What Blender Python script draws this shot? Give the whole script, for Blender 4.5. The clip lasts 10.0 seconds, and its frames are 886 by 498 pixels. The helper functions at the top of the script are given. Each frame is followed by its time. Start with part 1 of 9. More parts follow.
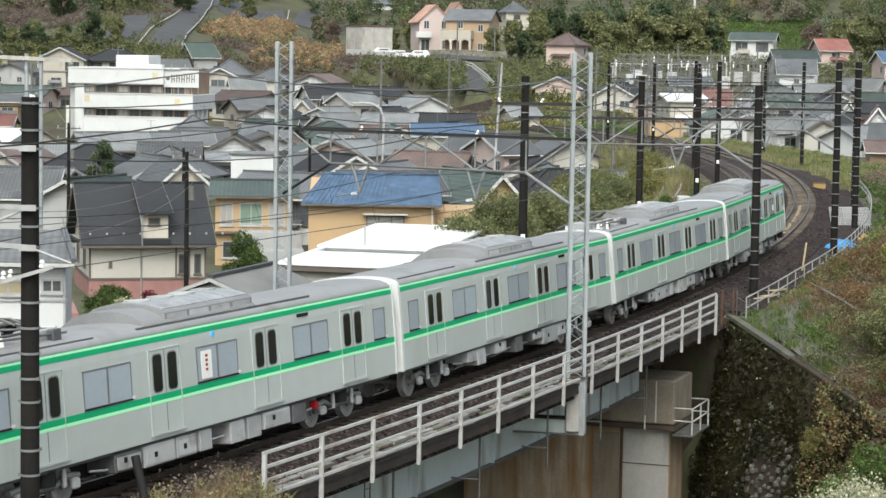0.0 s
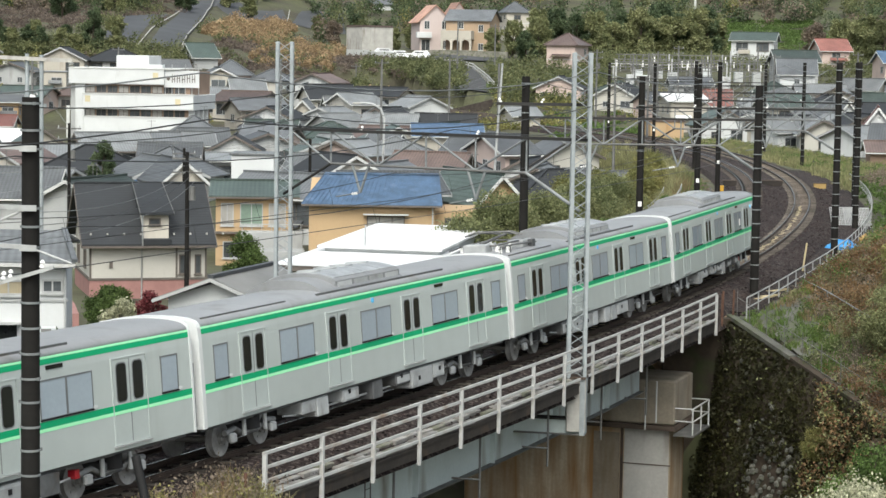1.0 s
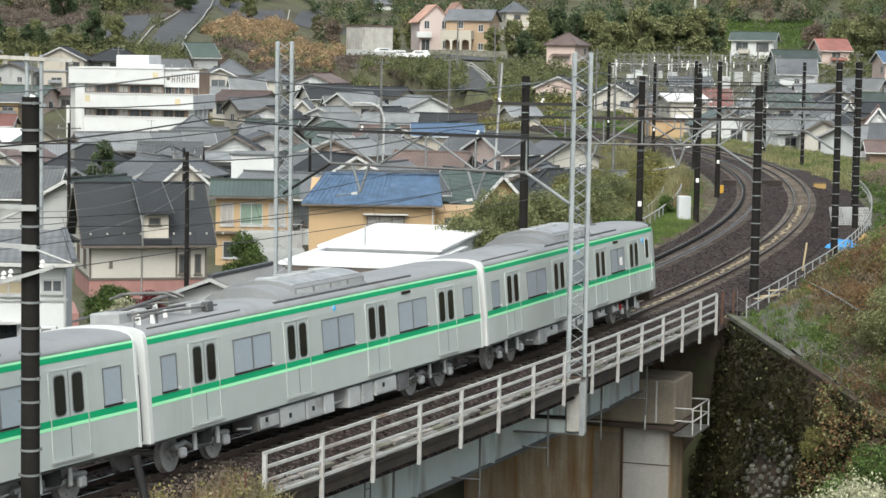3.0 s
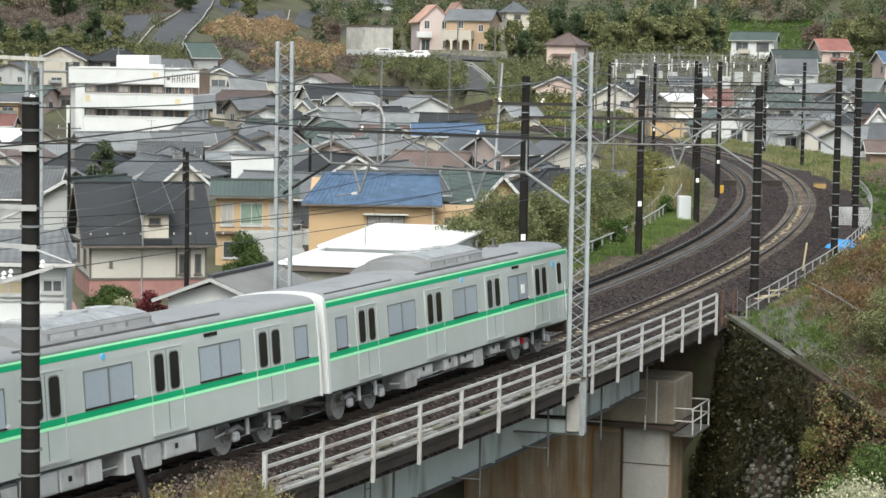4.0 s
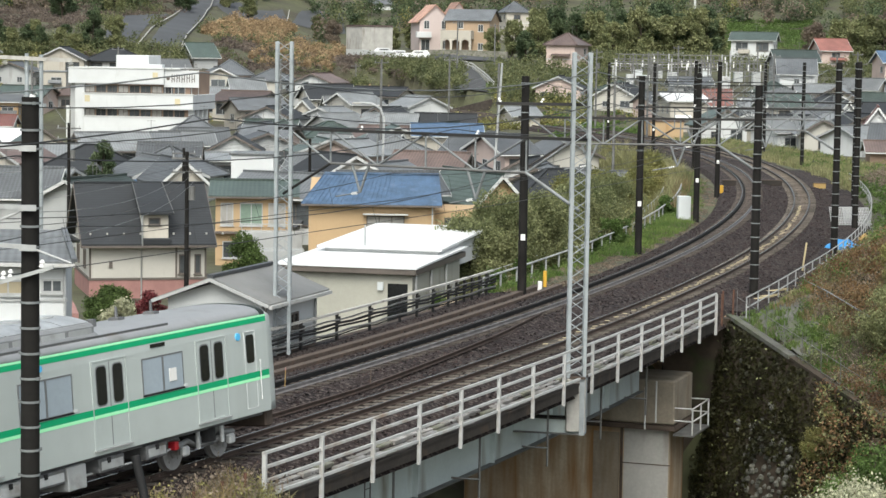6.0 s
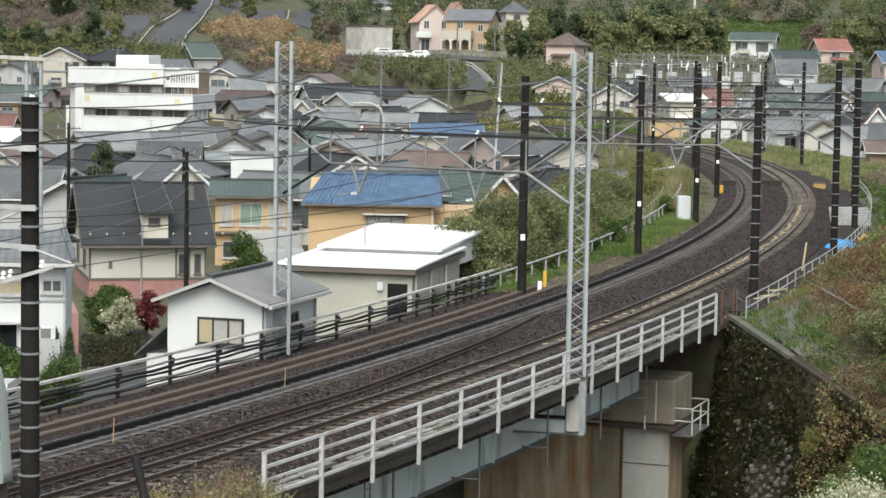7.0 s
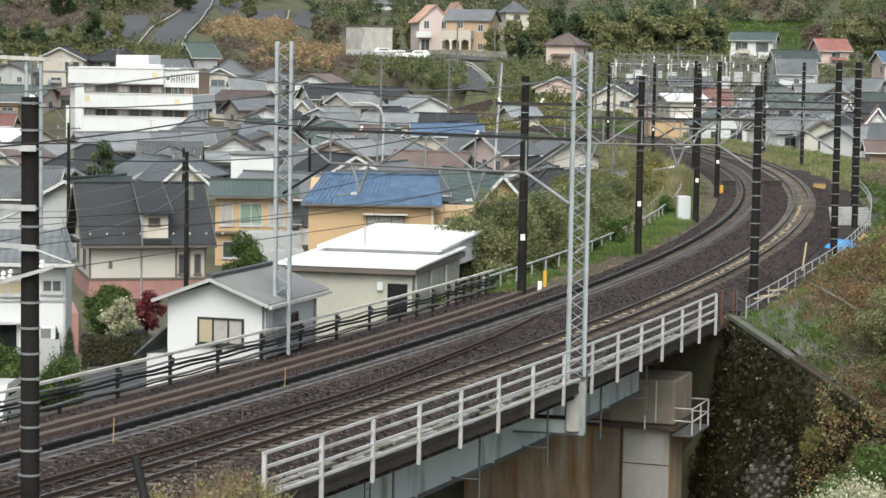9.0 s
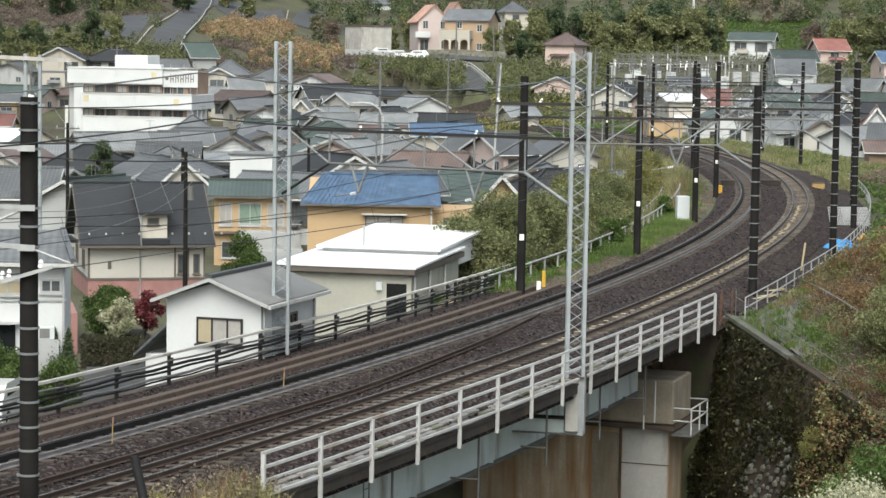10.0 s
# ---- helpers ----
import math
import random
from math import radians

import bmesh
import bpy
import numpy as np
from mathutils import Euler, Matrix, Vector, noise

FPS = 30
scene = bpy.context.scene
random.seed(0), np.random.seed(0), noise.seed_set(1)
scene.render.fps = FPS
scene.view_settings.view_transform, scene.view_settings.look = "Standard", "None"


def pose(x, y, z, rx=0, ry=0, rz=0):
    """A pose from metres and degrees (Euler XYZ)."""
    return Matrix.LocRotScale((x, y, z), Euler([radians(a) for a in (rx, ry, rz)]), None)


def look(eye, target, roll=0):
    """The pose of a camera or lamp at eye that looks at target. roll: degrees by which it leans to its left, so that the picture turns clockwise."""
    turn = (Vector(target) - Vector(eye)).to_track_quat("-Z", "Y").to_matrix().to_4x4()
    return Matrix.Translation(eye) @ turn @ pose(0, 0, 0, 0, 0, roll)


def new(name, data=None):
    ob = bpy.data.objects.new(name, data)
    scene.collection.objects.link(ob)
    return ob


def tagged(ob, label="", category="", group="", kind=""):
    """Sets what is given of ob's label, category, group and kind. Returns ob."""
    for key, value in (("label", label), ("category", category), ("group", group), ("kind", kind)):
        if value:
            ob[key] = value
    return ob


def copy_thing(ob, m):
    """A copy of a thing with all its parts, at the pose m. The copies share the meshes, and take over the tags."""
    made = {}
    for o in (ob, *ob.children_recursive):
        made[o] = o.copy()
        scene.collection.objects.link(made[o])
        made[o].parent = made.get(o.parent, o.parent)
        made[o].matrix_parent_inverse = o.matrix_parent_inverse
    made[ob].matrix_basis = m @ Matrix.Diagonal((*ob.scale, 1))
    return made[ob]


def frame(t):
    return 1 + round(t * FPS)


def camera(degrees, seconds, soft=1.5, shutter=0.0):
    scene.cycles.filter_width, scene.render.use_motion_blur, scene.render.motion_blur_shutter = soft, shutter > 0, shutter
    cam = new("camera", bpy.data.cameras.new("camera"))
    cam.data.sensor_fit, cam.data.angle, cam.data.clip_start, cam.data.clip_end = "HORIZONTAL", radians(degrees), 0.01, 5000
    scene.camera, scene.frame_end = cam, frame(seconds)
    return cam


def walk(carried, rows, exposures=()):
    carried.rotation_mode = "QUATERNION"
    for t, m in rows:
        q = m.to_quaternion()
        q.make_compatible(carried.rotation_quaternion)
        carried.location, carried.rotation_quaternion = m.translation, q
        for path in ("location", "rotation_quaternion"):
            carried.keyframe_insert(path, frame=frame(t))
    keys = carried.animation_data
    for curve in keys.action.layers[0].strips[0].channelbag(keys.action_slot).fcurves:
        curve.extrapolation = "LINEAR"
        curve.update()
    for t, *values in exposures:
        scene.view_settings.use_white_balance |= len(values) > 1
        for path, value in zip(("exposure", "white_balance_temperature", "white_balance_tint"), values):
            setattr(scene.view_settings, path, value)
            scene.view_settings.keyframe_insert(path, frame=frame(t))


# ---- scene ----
# ---------------------------------------------------------------- camera
cam = camera(22.30, 10.0, soft=1.5)
EYE_Z = 10.071
TILT = math.tan(radians(4.9328))


def view(dx=0.0, dy=0.0):
    """The near-still camera, turned by small amounts (milliradians)."""
    return look((0, 0, EYE_Z), (dx * 0.1, 100, EYE_Z - 100 * TILT + dy * 0.1), 0.926)


walk(cam, [(0.0, view(0, 0)), (0.5, view(0.4, 0)), (1.0, view(-0.2, 0.1)), (1.5, view(0, 0)), (2.5, view(-0.1, 0)),
           (4.0, view(-0.2, 0)), (4.5, view(0, 0)), (5.0, view(-0.2, 0.3)), (5.5, view(-0.15, 0)), (7.0, view(0, 0)),
           (8.0, view(-0.2, 0)), (9.0, view(0, 0)), (9.5, view(0.45, 0)), (10.0, view(0.45, 0))],
     exposures=[(0.0, 0.77, 6400, 4.0), (10.0, 0.77, 6400, 4.0)])

# ---------------------------------------------------------------- light: overcast spring day after rain
world = bpy.data.worlds.new("overcast_sky")
scene.world = world
world.use_nodes = True
wn = world.node_tree
sky = wn.nodes.new("ShaderNodeTexSky")
sky.sky_type, sky.sun_disc = "NISHITA", False
sky.sun_elevation, sky.sun_rotation = radians(52), radians(186)
sky.air_density, sky.dust_density, sky.ozone_density = 1.0, 6.0, 0.6
soft_sky = wn.nodes.new("ShaderNodeHueSaturation")
soft_sky.inputs["Saturation"].default_value = 0.5
wn.links.new(sky.outputs[0], soft_sky.inputs["Color"])
wn.links.new(soft_sky.outputs[0], wn.nodes["Background"].inputs["Color"])
wn.nodes["Background"].inputs["Strength"].default_value = 0.15
sun = new("sun", bpy.data.lights.new("sun", "SUN"))
sun.data.energy, sun.data.angle, sun.data.color = 0.85, radians(45), (1.0, 0.97, 0.92)
sun.matrix_world = look((0, 0, 200), (0 + 200 * math.cos(radians(52)) / math.sin(radians(52)) * math.sin(radians(6)),
                                      200 * math.cos(radians(52)) / math.sin(radians(52)) * math.cos(radians(6)), 0))


# ---------------------------------------------------------------- materials
def mat(name, color, rough=0.7, metal=0.0, var=0.18, scale=0.6, fine=9.0, bump=0.25, dirt=None, dirt_amount=0.0,
        dirt_stretch=1.0, rnd=0.0, island=0.0, second=None, coat=0.0, bump_dist=0.02, speck=None, dirt_scale=1.1):
    m = bpy.data.materials.new(name)
    m.use_nodes = True
    nt = m.node_tree
    p = nt.nodes["Principled BSDF"]
    p.inputs["Roughness"].default_value, p.inputs["Metallic"].default_value = rough, metal
    p.inputs["Coat Weight"].default_value = coat
    tc = nt.nodes.new("ShaderNodeTexCoord")

    def noise_at(s, detail=4.0, stretch=1.0):
        mp = nt.nodes.new("ShaderNodeMapping")
        mp.inputs["Scale"].default_value = (s, s, s / stretch)
        nt.links.new(tc.outputs["Object"], mp.inputs["Vector"])
        n = nt.nodes.new("ShaderNodeTexNoise")
        n.inputs["Scale"].default_value, n.inputs["Detail"].default_value = 1.0, detail
        nt.links.new(mp.outputs[0], n.inputs["Vector"])
        return n.outputs["Fac"]

    def mix(kind, fac, a, b):
        x = nt.nodes.new("ShaderNodeMix")
        x.data_type, x.blend_type = "RGBA", kind
        for sock, v in ((x.inputs[0], fac), (x.inputs[6], a), (x.inputs[7], b)):
            if isinstance(v, bpy.types.NodeSocket):
                nt.links.new(v, sock)
            else:
                sock.default_value = v if isinstance(v, float) else (*v[:3], 1)
        return x.outputs[2]

    def ramp(sock, lo, hi):
        r = nt.nodes.new("ShaderNodeMapRange")
        r.inputs["From Min"].default_value, r.inputs["From Max"].default_value = lo, hi
        nt.links.new(sock, r.inputs["Value"])
        return r.outputs[0]

    dark = tuple(c * (1 - var) for c in color)
    light = tuple(min(1, c * (1 + var)) for c in color)
    col = mix("MIX", ramp(noise_at(scale), 0.3, 0.7), dark, second or light)
    g = noise_at(fine, 6.0)
    col = mix("MULTIPLY", 1.0, col, mix("MIX", ramp(g, 0.25, 0.75), tuple([1 - var * 0.9] * 3), (1, 1, 1)))
    if dirt:
        d = ramp(noise_at(dirt_scale, 6.0, dirt_stretch), 0.72 - 0.35 * dirt_amount, 0.85 - 0.2 * dirt_amount)
        col = mix("MIX", d, col, dirt)
    if speck:
        col = mix("MIX", ramp(noise_at(fine * 0.8, 2.0), 0.52, 0.60), col, speck)
        col = mix("MULTIPLY", ramp(noise_at(fine * 0.6, 2.0), 0.60, 0.66), col, (0.35, 0.33, 0.32))
    if rnd or island:
        src = nt.nodes.new("ShaderNodeObjectInfo").outputs["Random"] if rnd else nt.nodes.new("ShaderNodeNewGeometry").outputs["Random Per Island"]
        amount = rnd or island
        col = mix("MULTIPLY", 1.0, col, mix("MIX", src, tuple([1 - amount] * 3), tuple([1 + amount * 0.6] * 3)))
    nt.links.new(col, p.inputs["Base Color"])
    if bump:
        b = nt.nodes.new("ShaderNodeBump")
        b.inputs["Strength"].default_value, b.inputs["Distance"].default_value = bump, bump_dist
        nt.links.new(g, b.inputs["Height"])
        nt.links.new(b.outputs[0], p.inputs["Normal"])
    return m


def tile_mat(name, color, rough=0.5, course=0.27, rnd=0.42, relief=0.3, ribs=True):
    """Roof covering: courses and ribs of tiles at their real size; their relief shade is put into the colour."""
    m = mat(name, color, rough, var=0.22, scale=0.5, fine=3.0, bump=0, rnd=rnd, dirt=tuple(c * 0.55 + 0.03 for c in color), dirt_amount=0.25)
    nt = m.node_tree
    tc = nt.nodes.new("ShaderNodeTexCoord")
    height = None
    for axis, size in (("Z", course * 0.5), ("X", 0.30))[:2 if ribs else 1]:
        w = nt.nodes.new("ShaderNodeTexWave")
        w.bands_direction, w.wave_profile = axis, "SAW" if axis == "Z" else "SIN"
        w.inputs["Scale"].default_value = 0.314 / size
        nt.links.new(tc.outputs["Object"], w.inputs["Vector"])
        if height is None:
            height = w.outputs["Fac"]
        else:
            a = nt.nodes.new("ShaderNodeMath")
            nt.links.new(height, a.inputs[0])
            nt.links.new(w.outputs["Fac"], a.inputs[1])
            height = a.outputs[0]
    p = nt.nodes["Principled BSDF"]
    # Low parts of the relief are darkened in the colour as painted shade.
    lines = nt.nodes.new("ShaderNodeMix")
    lines.data_type, lines.blend_type = "RGBA", "MULTIPLY"
    lines.inputs[0].default_value = 0.55
    tone = nt.nodes.new("ShaderNodeMapRange")
    tone.inputs["To Min"].default_value, tone.inputs["To Max"].default_value = 0.45, 1.25
    tone.inputs["From Max"].default_value = 1.6 if ribs else 0.9
    nt.links.new(height, tone.inputs["Value"])
    nt.links.new(p.inputs["Base Color"].links[0].from_socket, lines.inputs[6])
    nt.links.new(tone.outputs[0], lines.inputs[7])
    nt.links.new(lines.outputs[2], p.inputs["Base Color"])
    b = nt.nodes.new("ShaderNodeBump")
    b.inputs["Strength"].default_value, b.inputs["Distance"].default_value = relief, 0.05
    nt.links.new(height, b.inputs["Height"])
    nt.links.new(b.outputs[0], nt.nodes["Principled BSDF"].inputs["Normal"])
    return m


def leaf_mat(name, c1, c2, rough=0.6, island=0.45):
    m = mat(name, c1, rough, var=0.25, scale=0.35, fine=2.0, bump=0, second=c2, island=island)
    p = m.node_tree.nodes["Principled BSDF"]
    p.inputs["Specular IOR Level"].default_value = 0.25
    nt = m.node_tree
    tr, mixer = nt.nodes.new("ShaderNodeBsdfTranslucent"), nt.nodes.new("ShaderNodeMixShader")
    nt.links.new(p.inputs["Base Color"].links[0].from_socket, tr.inputs["Color"])
    mixer.inputs[0].default_value = 0.4
    nt.links.new(p.outputs[0], mixer.inputs[1])
    nt.links.new(tr.outputs[0], mixer.inputs[2])
    nt.links.new(mixer.outputs[0], nt.nodes["Material Output"].inputs["Surface"])
    return m


M_STEEL_SIDE = mat("carbody_silver_paint", (0.485, 0.53, 0.52), 0.38, 0.15, var=0.05, scale=0.25, fine=2.0, bump=0.03, dirt=(0.42, 0.455, 0.44), dirt_amount=0.4, dirt_stretch=6)
M_CAR_ROOF = mat("car_roof_grey", (0.25, 0.258, 0.268), 0.5, var=0.1, scale=0.3, bump=0.05, dirt=(0.18, 0.18, 0.175), dirt_amount=0.5)
M_CAR_WHITE = mat("car_end_white", (0.62, 0.64, 0.64), 0.4, var=0.04, bump=0.02)
M_GREEN = mat("band_green", (0.004, 0.36, 0.15), 0.5, var=0.06, bump=0)
M_LIME = mat("band_light_green", (0.40, 0.93, 0.54), 0.5, var=0.05, bump=0)
M_DARK_GLASS = mat("door_glass", (0.015, 0.017, 0.018), 0.08, var=0.2, bump=0)
M_BLIND = mat("window_glass_over_blind", (0.36, 0.42, 0.48), 0.12, var=0.08, scale=0.4, bump=0, coat=0.6)
M_WIN_FRAME = mat("window_frame_grey", (0.20, 0.21, 0.22), 0.4, 0.3, var=0.1, bump=0)
M_DOOR = mat("door_leaf_silver", (0.50, 0.55, 0.54), 0.4, 0.2, var=0.05, bump=0.02)
M_UNDER = mat("underframe_grey", (0.13, 0.133, 0.137), 0.6, 0.2, var=0.25, scale=2, bump=0.2, dirt=(0.10, 0.08, 0.06), dirt_amount=0.4)
M_UNDER_LIGHT = mat("equipment_box_grey", (0.43, 0.445, 0.45), 0.55, 0.1, var=0.12, scale=2, bump=0.1, dirt=(0.14, 0.12, 0.10), dirt_amount=0.35, rnd=0.2)
M_BOGIE = mat("bogie_grey", (0.26, 0.265, 0.265), 0.6, 0.1, var=0.25, scale=3, bump=0.15, dirt=(0.10, 0.085, 0.07), dirt_amount=0.45)
M_BLACK = mat("black_rubber", (0.02, 0.02, 0.021), 0.7, var=0.3, bump=0.1)
M_WHEEL = mat("wheel_steel", (0.36, 0.355, 0.35), 0.55, 0.3, var=0.25, scale=3, bump=0.1)
M_RED_LAMP = mat("red_paint", (0.30, 0.012, 0.02), 0.35, var=0.1, bump=0)
M_BLUE_MARK = mat("blue_mark", (0.12, 0.50, 0.85), 0.4, var=0.05, bump=0)
M_PAPER = mat("poster_paper", (0.80, 0.79, 0.77), 0.6, var=0.04, bump=0)
M_AC_SIDE = mat("cooler_grey", (0.215, 0.222, 0.23), 0.55, var=0.1, scale=0.8, bump=0.05, dirt=(0.15, 0.15, 0.145), dirt_amount=0.4)
# Uneven tone paints the mottled reflection on the cooler panels.
M_AC_TOP = mat("cooler_light_panel", (0.36, 0.375, 0.385), 0.35, 0.2, var=0.3, scale=2.2, bump=0.1, dirt=(0.22, 0.225, 0.23), dirt_amount=0.5)
M_BALLAST = mat("ballast_brown", (0.0225, 0.0152, 0.0145), 0.85, var=0.5, scale=0.35, fine=9, bump=1.0, second=(0.041, 0.029, 0.027), dirt=(0.013, 0.013, 0.014), dirt_amount=0.6, bump_dist=0.08, speck=(0.085, 0.070, 0.064))
M_RAIL_SIDE = mat("rusty_rail", (0.062, 0.043, 0.034), 0.7, 0.3, var=0.25, scale=2, bump=0.2)
M_RAIL_GREY = mat("dull_grey_rail", (0.20, 0.19, 0.19), 0.6, 0.2, var=0.25, scale=2, bump=0.2)
M_RAIL_TOP = mat("rail_head_worn", (0.40, 0.40, 0.40), 0.25, 0.9, var=0.15, scale=1, bump=0)
M_SLEEPER = mat("concrete_sleeper", (0.135, 0.118, 0.10), 0.85, var=0.3, scale=2, bump=0.3, dirt=(0.11, 0.085, 0.065), dirt_amount=0.6, rnd=0.45)
M_SLEEPER_DARK = mat("dark_sleeper", (0.085, 0.072, 0.063), 0.85, var=0.3, scale=2, bump=0.3, dirt=(0.05, 0.04, 0.035), dirt_amount=0.5, rnd=0.35)
M_CONCRETE = mat("pier_concrete", (0.50, 0.42, 0.31), 0.85, var=0.22, scale=0.5, bump=0.3, dirt=(0.27, 0.15, 0.06), dirt_amount=0.9, dirt_stretch=12, dirt_scale=2.2)
M_CONC_LIGHT = mat("pale_concrete", (0.42, 0.41, 0.385), 0.85, var=0.15, scale=0.7, bump=0.3, dirt=(0.17, 0.15, 0.125), dirt_amount=0.45, dirt_stretch=5)
M_STAINED = mat("stained_grey_concrete", (0.265, 0.23, 0.18), 0.85, var=0.22, scale=0.8, bump=0.35, dirt=(0.17, 0.125, 0.075), dirt_amount=0.6, dirt_stretch=7, dirt_scale=1.6)
M_CONC_POLE = mat("dark_concrete_pole", (0.015, 0.014, 0.013), 0.85, var=0.25, scale=1.2, bump=0.2, dirt=(0.030, 0.027, 0.025), dirt_amount=0.4, dirt_stretch=5)
M_TROUGH = mat("trough_concrete", (0.29, 0.285, 0.275), 0.85, var=0.2, scale=1.5, bump=0.3, dirt=(0.12, 0.105, 0.09), dirt_amount=0.6, rnd=0.35)
M_WALLSTONE = mat("dull_round_stone", (0.115, 0.115, 0.10), 0.9, var=0.3, scale=2, bump=0.4, dirt=(0.05, 0.055, 0.03), dirt_amount=0.7, rnd=0.5)
M_MOSSY = mat("mossy_grey_concrete", (0.20, 0.195, 0.165), 0.9, var=0.3, scale=1.5, bump=0.4, dirt=(0.07, 0.075, 0.04), dirt_amount=0.6)
M_PATH = mat("weedy_path_concrete", (0.105, 0.105, 0.092), 0.9, var=0.35, scale=1.2, bump=0.4, dirt=(0.065, 0.078, 0.034), dirt_amount=0.8)
M_STONE = mat("ballast_stone", (0.036, 0.025, 0.0255), 0.85, var=0.5, scale=0.45, fine=30, bump=0.2, island=0.9, second=(0.066, 0.049, 0.045))
M_GALV = mat("galvanised_steel", (0.40, 0.41, 0.41), 0.55, 0.2, var=0.15, scale=1.5, bump=0.1, dirt=(0.22, 0.20, 0.18), dirt_amount=0.3)
M_MAST = mat("mast_blue_grey_zinc", (0.31, 0.34, 0.355), 0.55, 0.15, var=0.15, scale=1.5, bump=0.1, dirt=(0.20, 0.20, 0.19), dirt_amount=0.35)
M_GANTRY = mat("weathered_zinc", (0.215, 0.23, 0.235), 0.6, 0.2, var=0.2, scale=1.5, bump=0.1, dirt=(0.12, 0.10, 0.085), dirt_amount=0.35)
M_GALV_DARK = mat("dull_steel", (0.17, 0.17, 0.165), 0.6, 0.4, var=0.2, scale=1.5, bump=0.1, dirt=(0.10, 0.07, 0.05), dirt_amount=0.3)
M_TRUSS_DARK = mat("black_steel", (0.035, 0.034, 0.033), 0.6, 0.4, var=0.2, bump=0.1)
M_WHITE_STEEL = mat("white_painted_rail", (0.47, 0.475, 0.47), 0.5, var=0.12, scale=1.3, bump=0.1, dirt=(0.27, 0.21, 0.16), dirt_amount=0.5)
M_GIRDER = mat("girder_blue_grey_paint", (0.55, 0.62, 0.62), 0.5, var=0.1, scale=0.4, bump=0.08, dirt=(0.22, 0.21, 0.18), dirt_amount=0.4, dirt_stretch=4)
M_RUST = mat("rusty_brown_plate", (0.085, 0.062, 0.048), 0.8, var=0.3, scale=1.2, bump=0.2, dirt=(0.14, 0.07, 0.035), dirt_amount=0.4)
# Near-black tone also paints the shade of the brackets under the railing.
M_FASCIA = mat("near_black_stained_timber", (0.030, 0.024, 0.020), 0.85, var=0.35, scale=1.5, bump=0.3, dirt=(0.07, 0.045, 0.028), dirt_amount=0.4)
M_RUSTRED = mat("flaking_red_rust", (0.105, 0.052, 0.034), 0.85, var=0.35, scale=4, bump=0.3)
M_PORCELAIN = mat("white_porcelain", (0.80, 0.80, 0.78), 0.2, var=0.03, bump=0)
M_WIRE = mat("wire_dark", (0.035, 0.036, 0.036), 0.5, 0.3, var=0.1, bump=0)
M_WIRE_LIGHT = mat("wire_grey", (0.20, 0.21, 0.21), 0.5, 0.4, var=0.1, bump=0)
M_GROUND = mat("damp_earth_and_moss", (0.085, 0.072, 0.050), 0.95, var=0.4, scale=0.12, fine=1.5, bump=0.6, second=(0.095, 0.105, 0.048), dirt=(0.10, 0.088, 0.068), dirt_amount=0.45)
M_ASPHALT = mat("wet_asphalt", (0.055, 0.056, 0.058), 0.85, var=0.2, scale=0.6, fine=12, bump=0.3)
# M_DAMP and M_IVY also carry the gully wall's shade in their colour.
M_DAMP = mat("damp_shaded_masonry", (0.050, 0.037, 0.025), 0.9, var=0.4, scale=0.6, fine=4, bump=0.6, dirt=(0.034, 0.042, 0.014), dirt_amount=0.6)
M_IVY_OLIVE = leaf_mat("creeper_leaves", (0.060, 0.066, 0.034), (0.115, 0.118, 0.065))
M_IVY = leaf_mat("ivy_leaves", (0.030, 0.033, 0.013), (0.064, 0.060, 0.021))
M_LEAF_YG = leaf_mat("yellow_green_leaves", (0.23, 0.25, 0.085), (0.41, 0.37, 0.15))
M_LEAF_OLIVE = leaf_mat("olive_leaves", (0.20, 0.235, 0.105), (0.37, 0.375, 0.19))
# Lightened towards blue to paint haze on the far trees.
M_LEAF_DARK = leaf_mat("dark_green_leaves", (0.070, 0.115, 0.062), (0.16, 0.20, 0.10))
M_LEAF_MID = leaf_mat("garden_green_leaves", (0.075, 0.125, 0.038), (0.15, 0.21, 0.065))
M_LEAF_GREEN = leaf_mat("fresh_green_leaves", (0.10, 0.165, 0.042), (0.16, 0.24, 0.07))
# Saturation kept low so that the colour carries the distance haze.
M_LEAF_HILL = leaf_mat("hillside_leaves", (0.12, 0.15, 0.075), (0.25, 0.26, 0.12))
M_FADED = mat("faded_yellow_paint", (0.52, 0.46, 0.30), 0.7, var=0.1, bump=0.05)
M_LEAF_BROWN = leaf_mat("brown_dry_leaves", (0.22, 0.18, 0.145), (0.34, 0.275, 0.21))
M_LEAF_ORANGE = leaf_mat("orange_dry_grass", (0.33, 0.235, 0.14), (0.52, 0.38, 0.22), island=0.22)
M_LEAF_RUST = leaf_mat("reddish_brown_leaves", (0.195, 0.11, 0.060), (0.34, 0.22, 0.115))
M_LEAF_WHITE = leaf_mat("white_blossom", (0.40, 0.43, 0.24), (0.72, 0.70, 0.52))
M_LEAF_RED = leaf_mat("dark_red_leaves", (0.160, 0.041, 0.046), (0.275, 0.072, 0.080))
M_HILL_BROWN = leaf_mat("winter_scrub_leaves", (0.155, 0.125, 0.11), (0.26, 0.21, 0.17), island=0.22)
M_GRASS = leaf_mat("fresh_grass_blades", (0.12, 0.22, 0.055), (0.26, 0.34, 0.10))
M_PAMPAS = leaf_mat("olive_reed_blades", (0.24, 0.26, 0.12), (0.43, 0.40, 0.21))
M_STRAW = leaf_mat("straw_blades", (0.25, 0.185, 0.10), (0.42, 0.32, 0.18))
M_BARK = mat("bark", (0.075, 0.058, 0.043), 0.9, var=0.3, scale=3, bump=0.5)
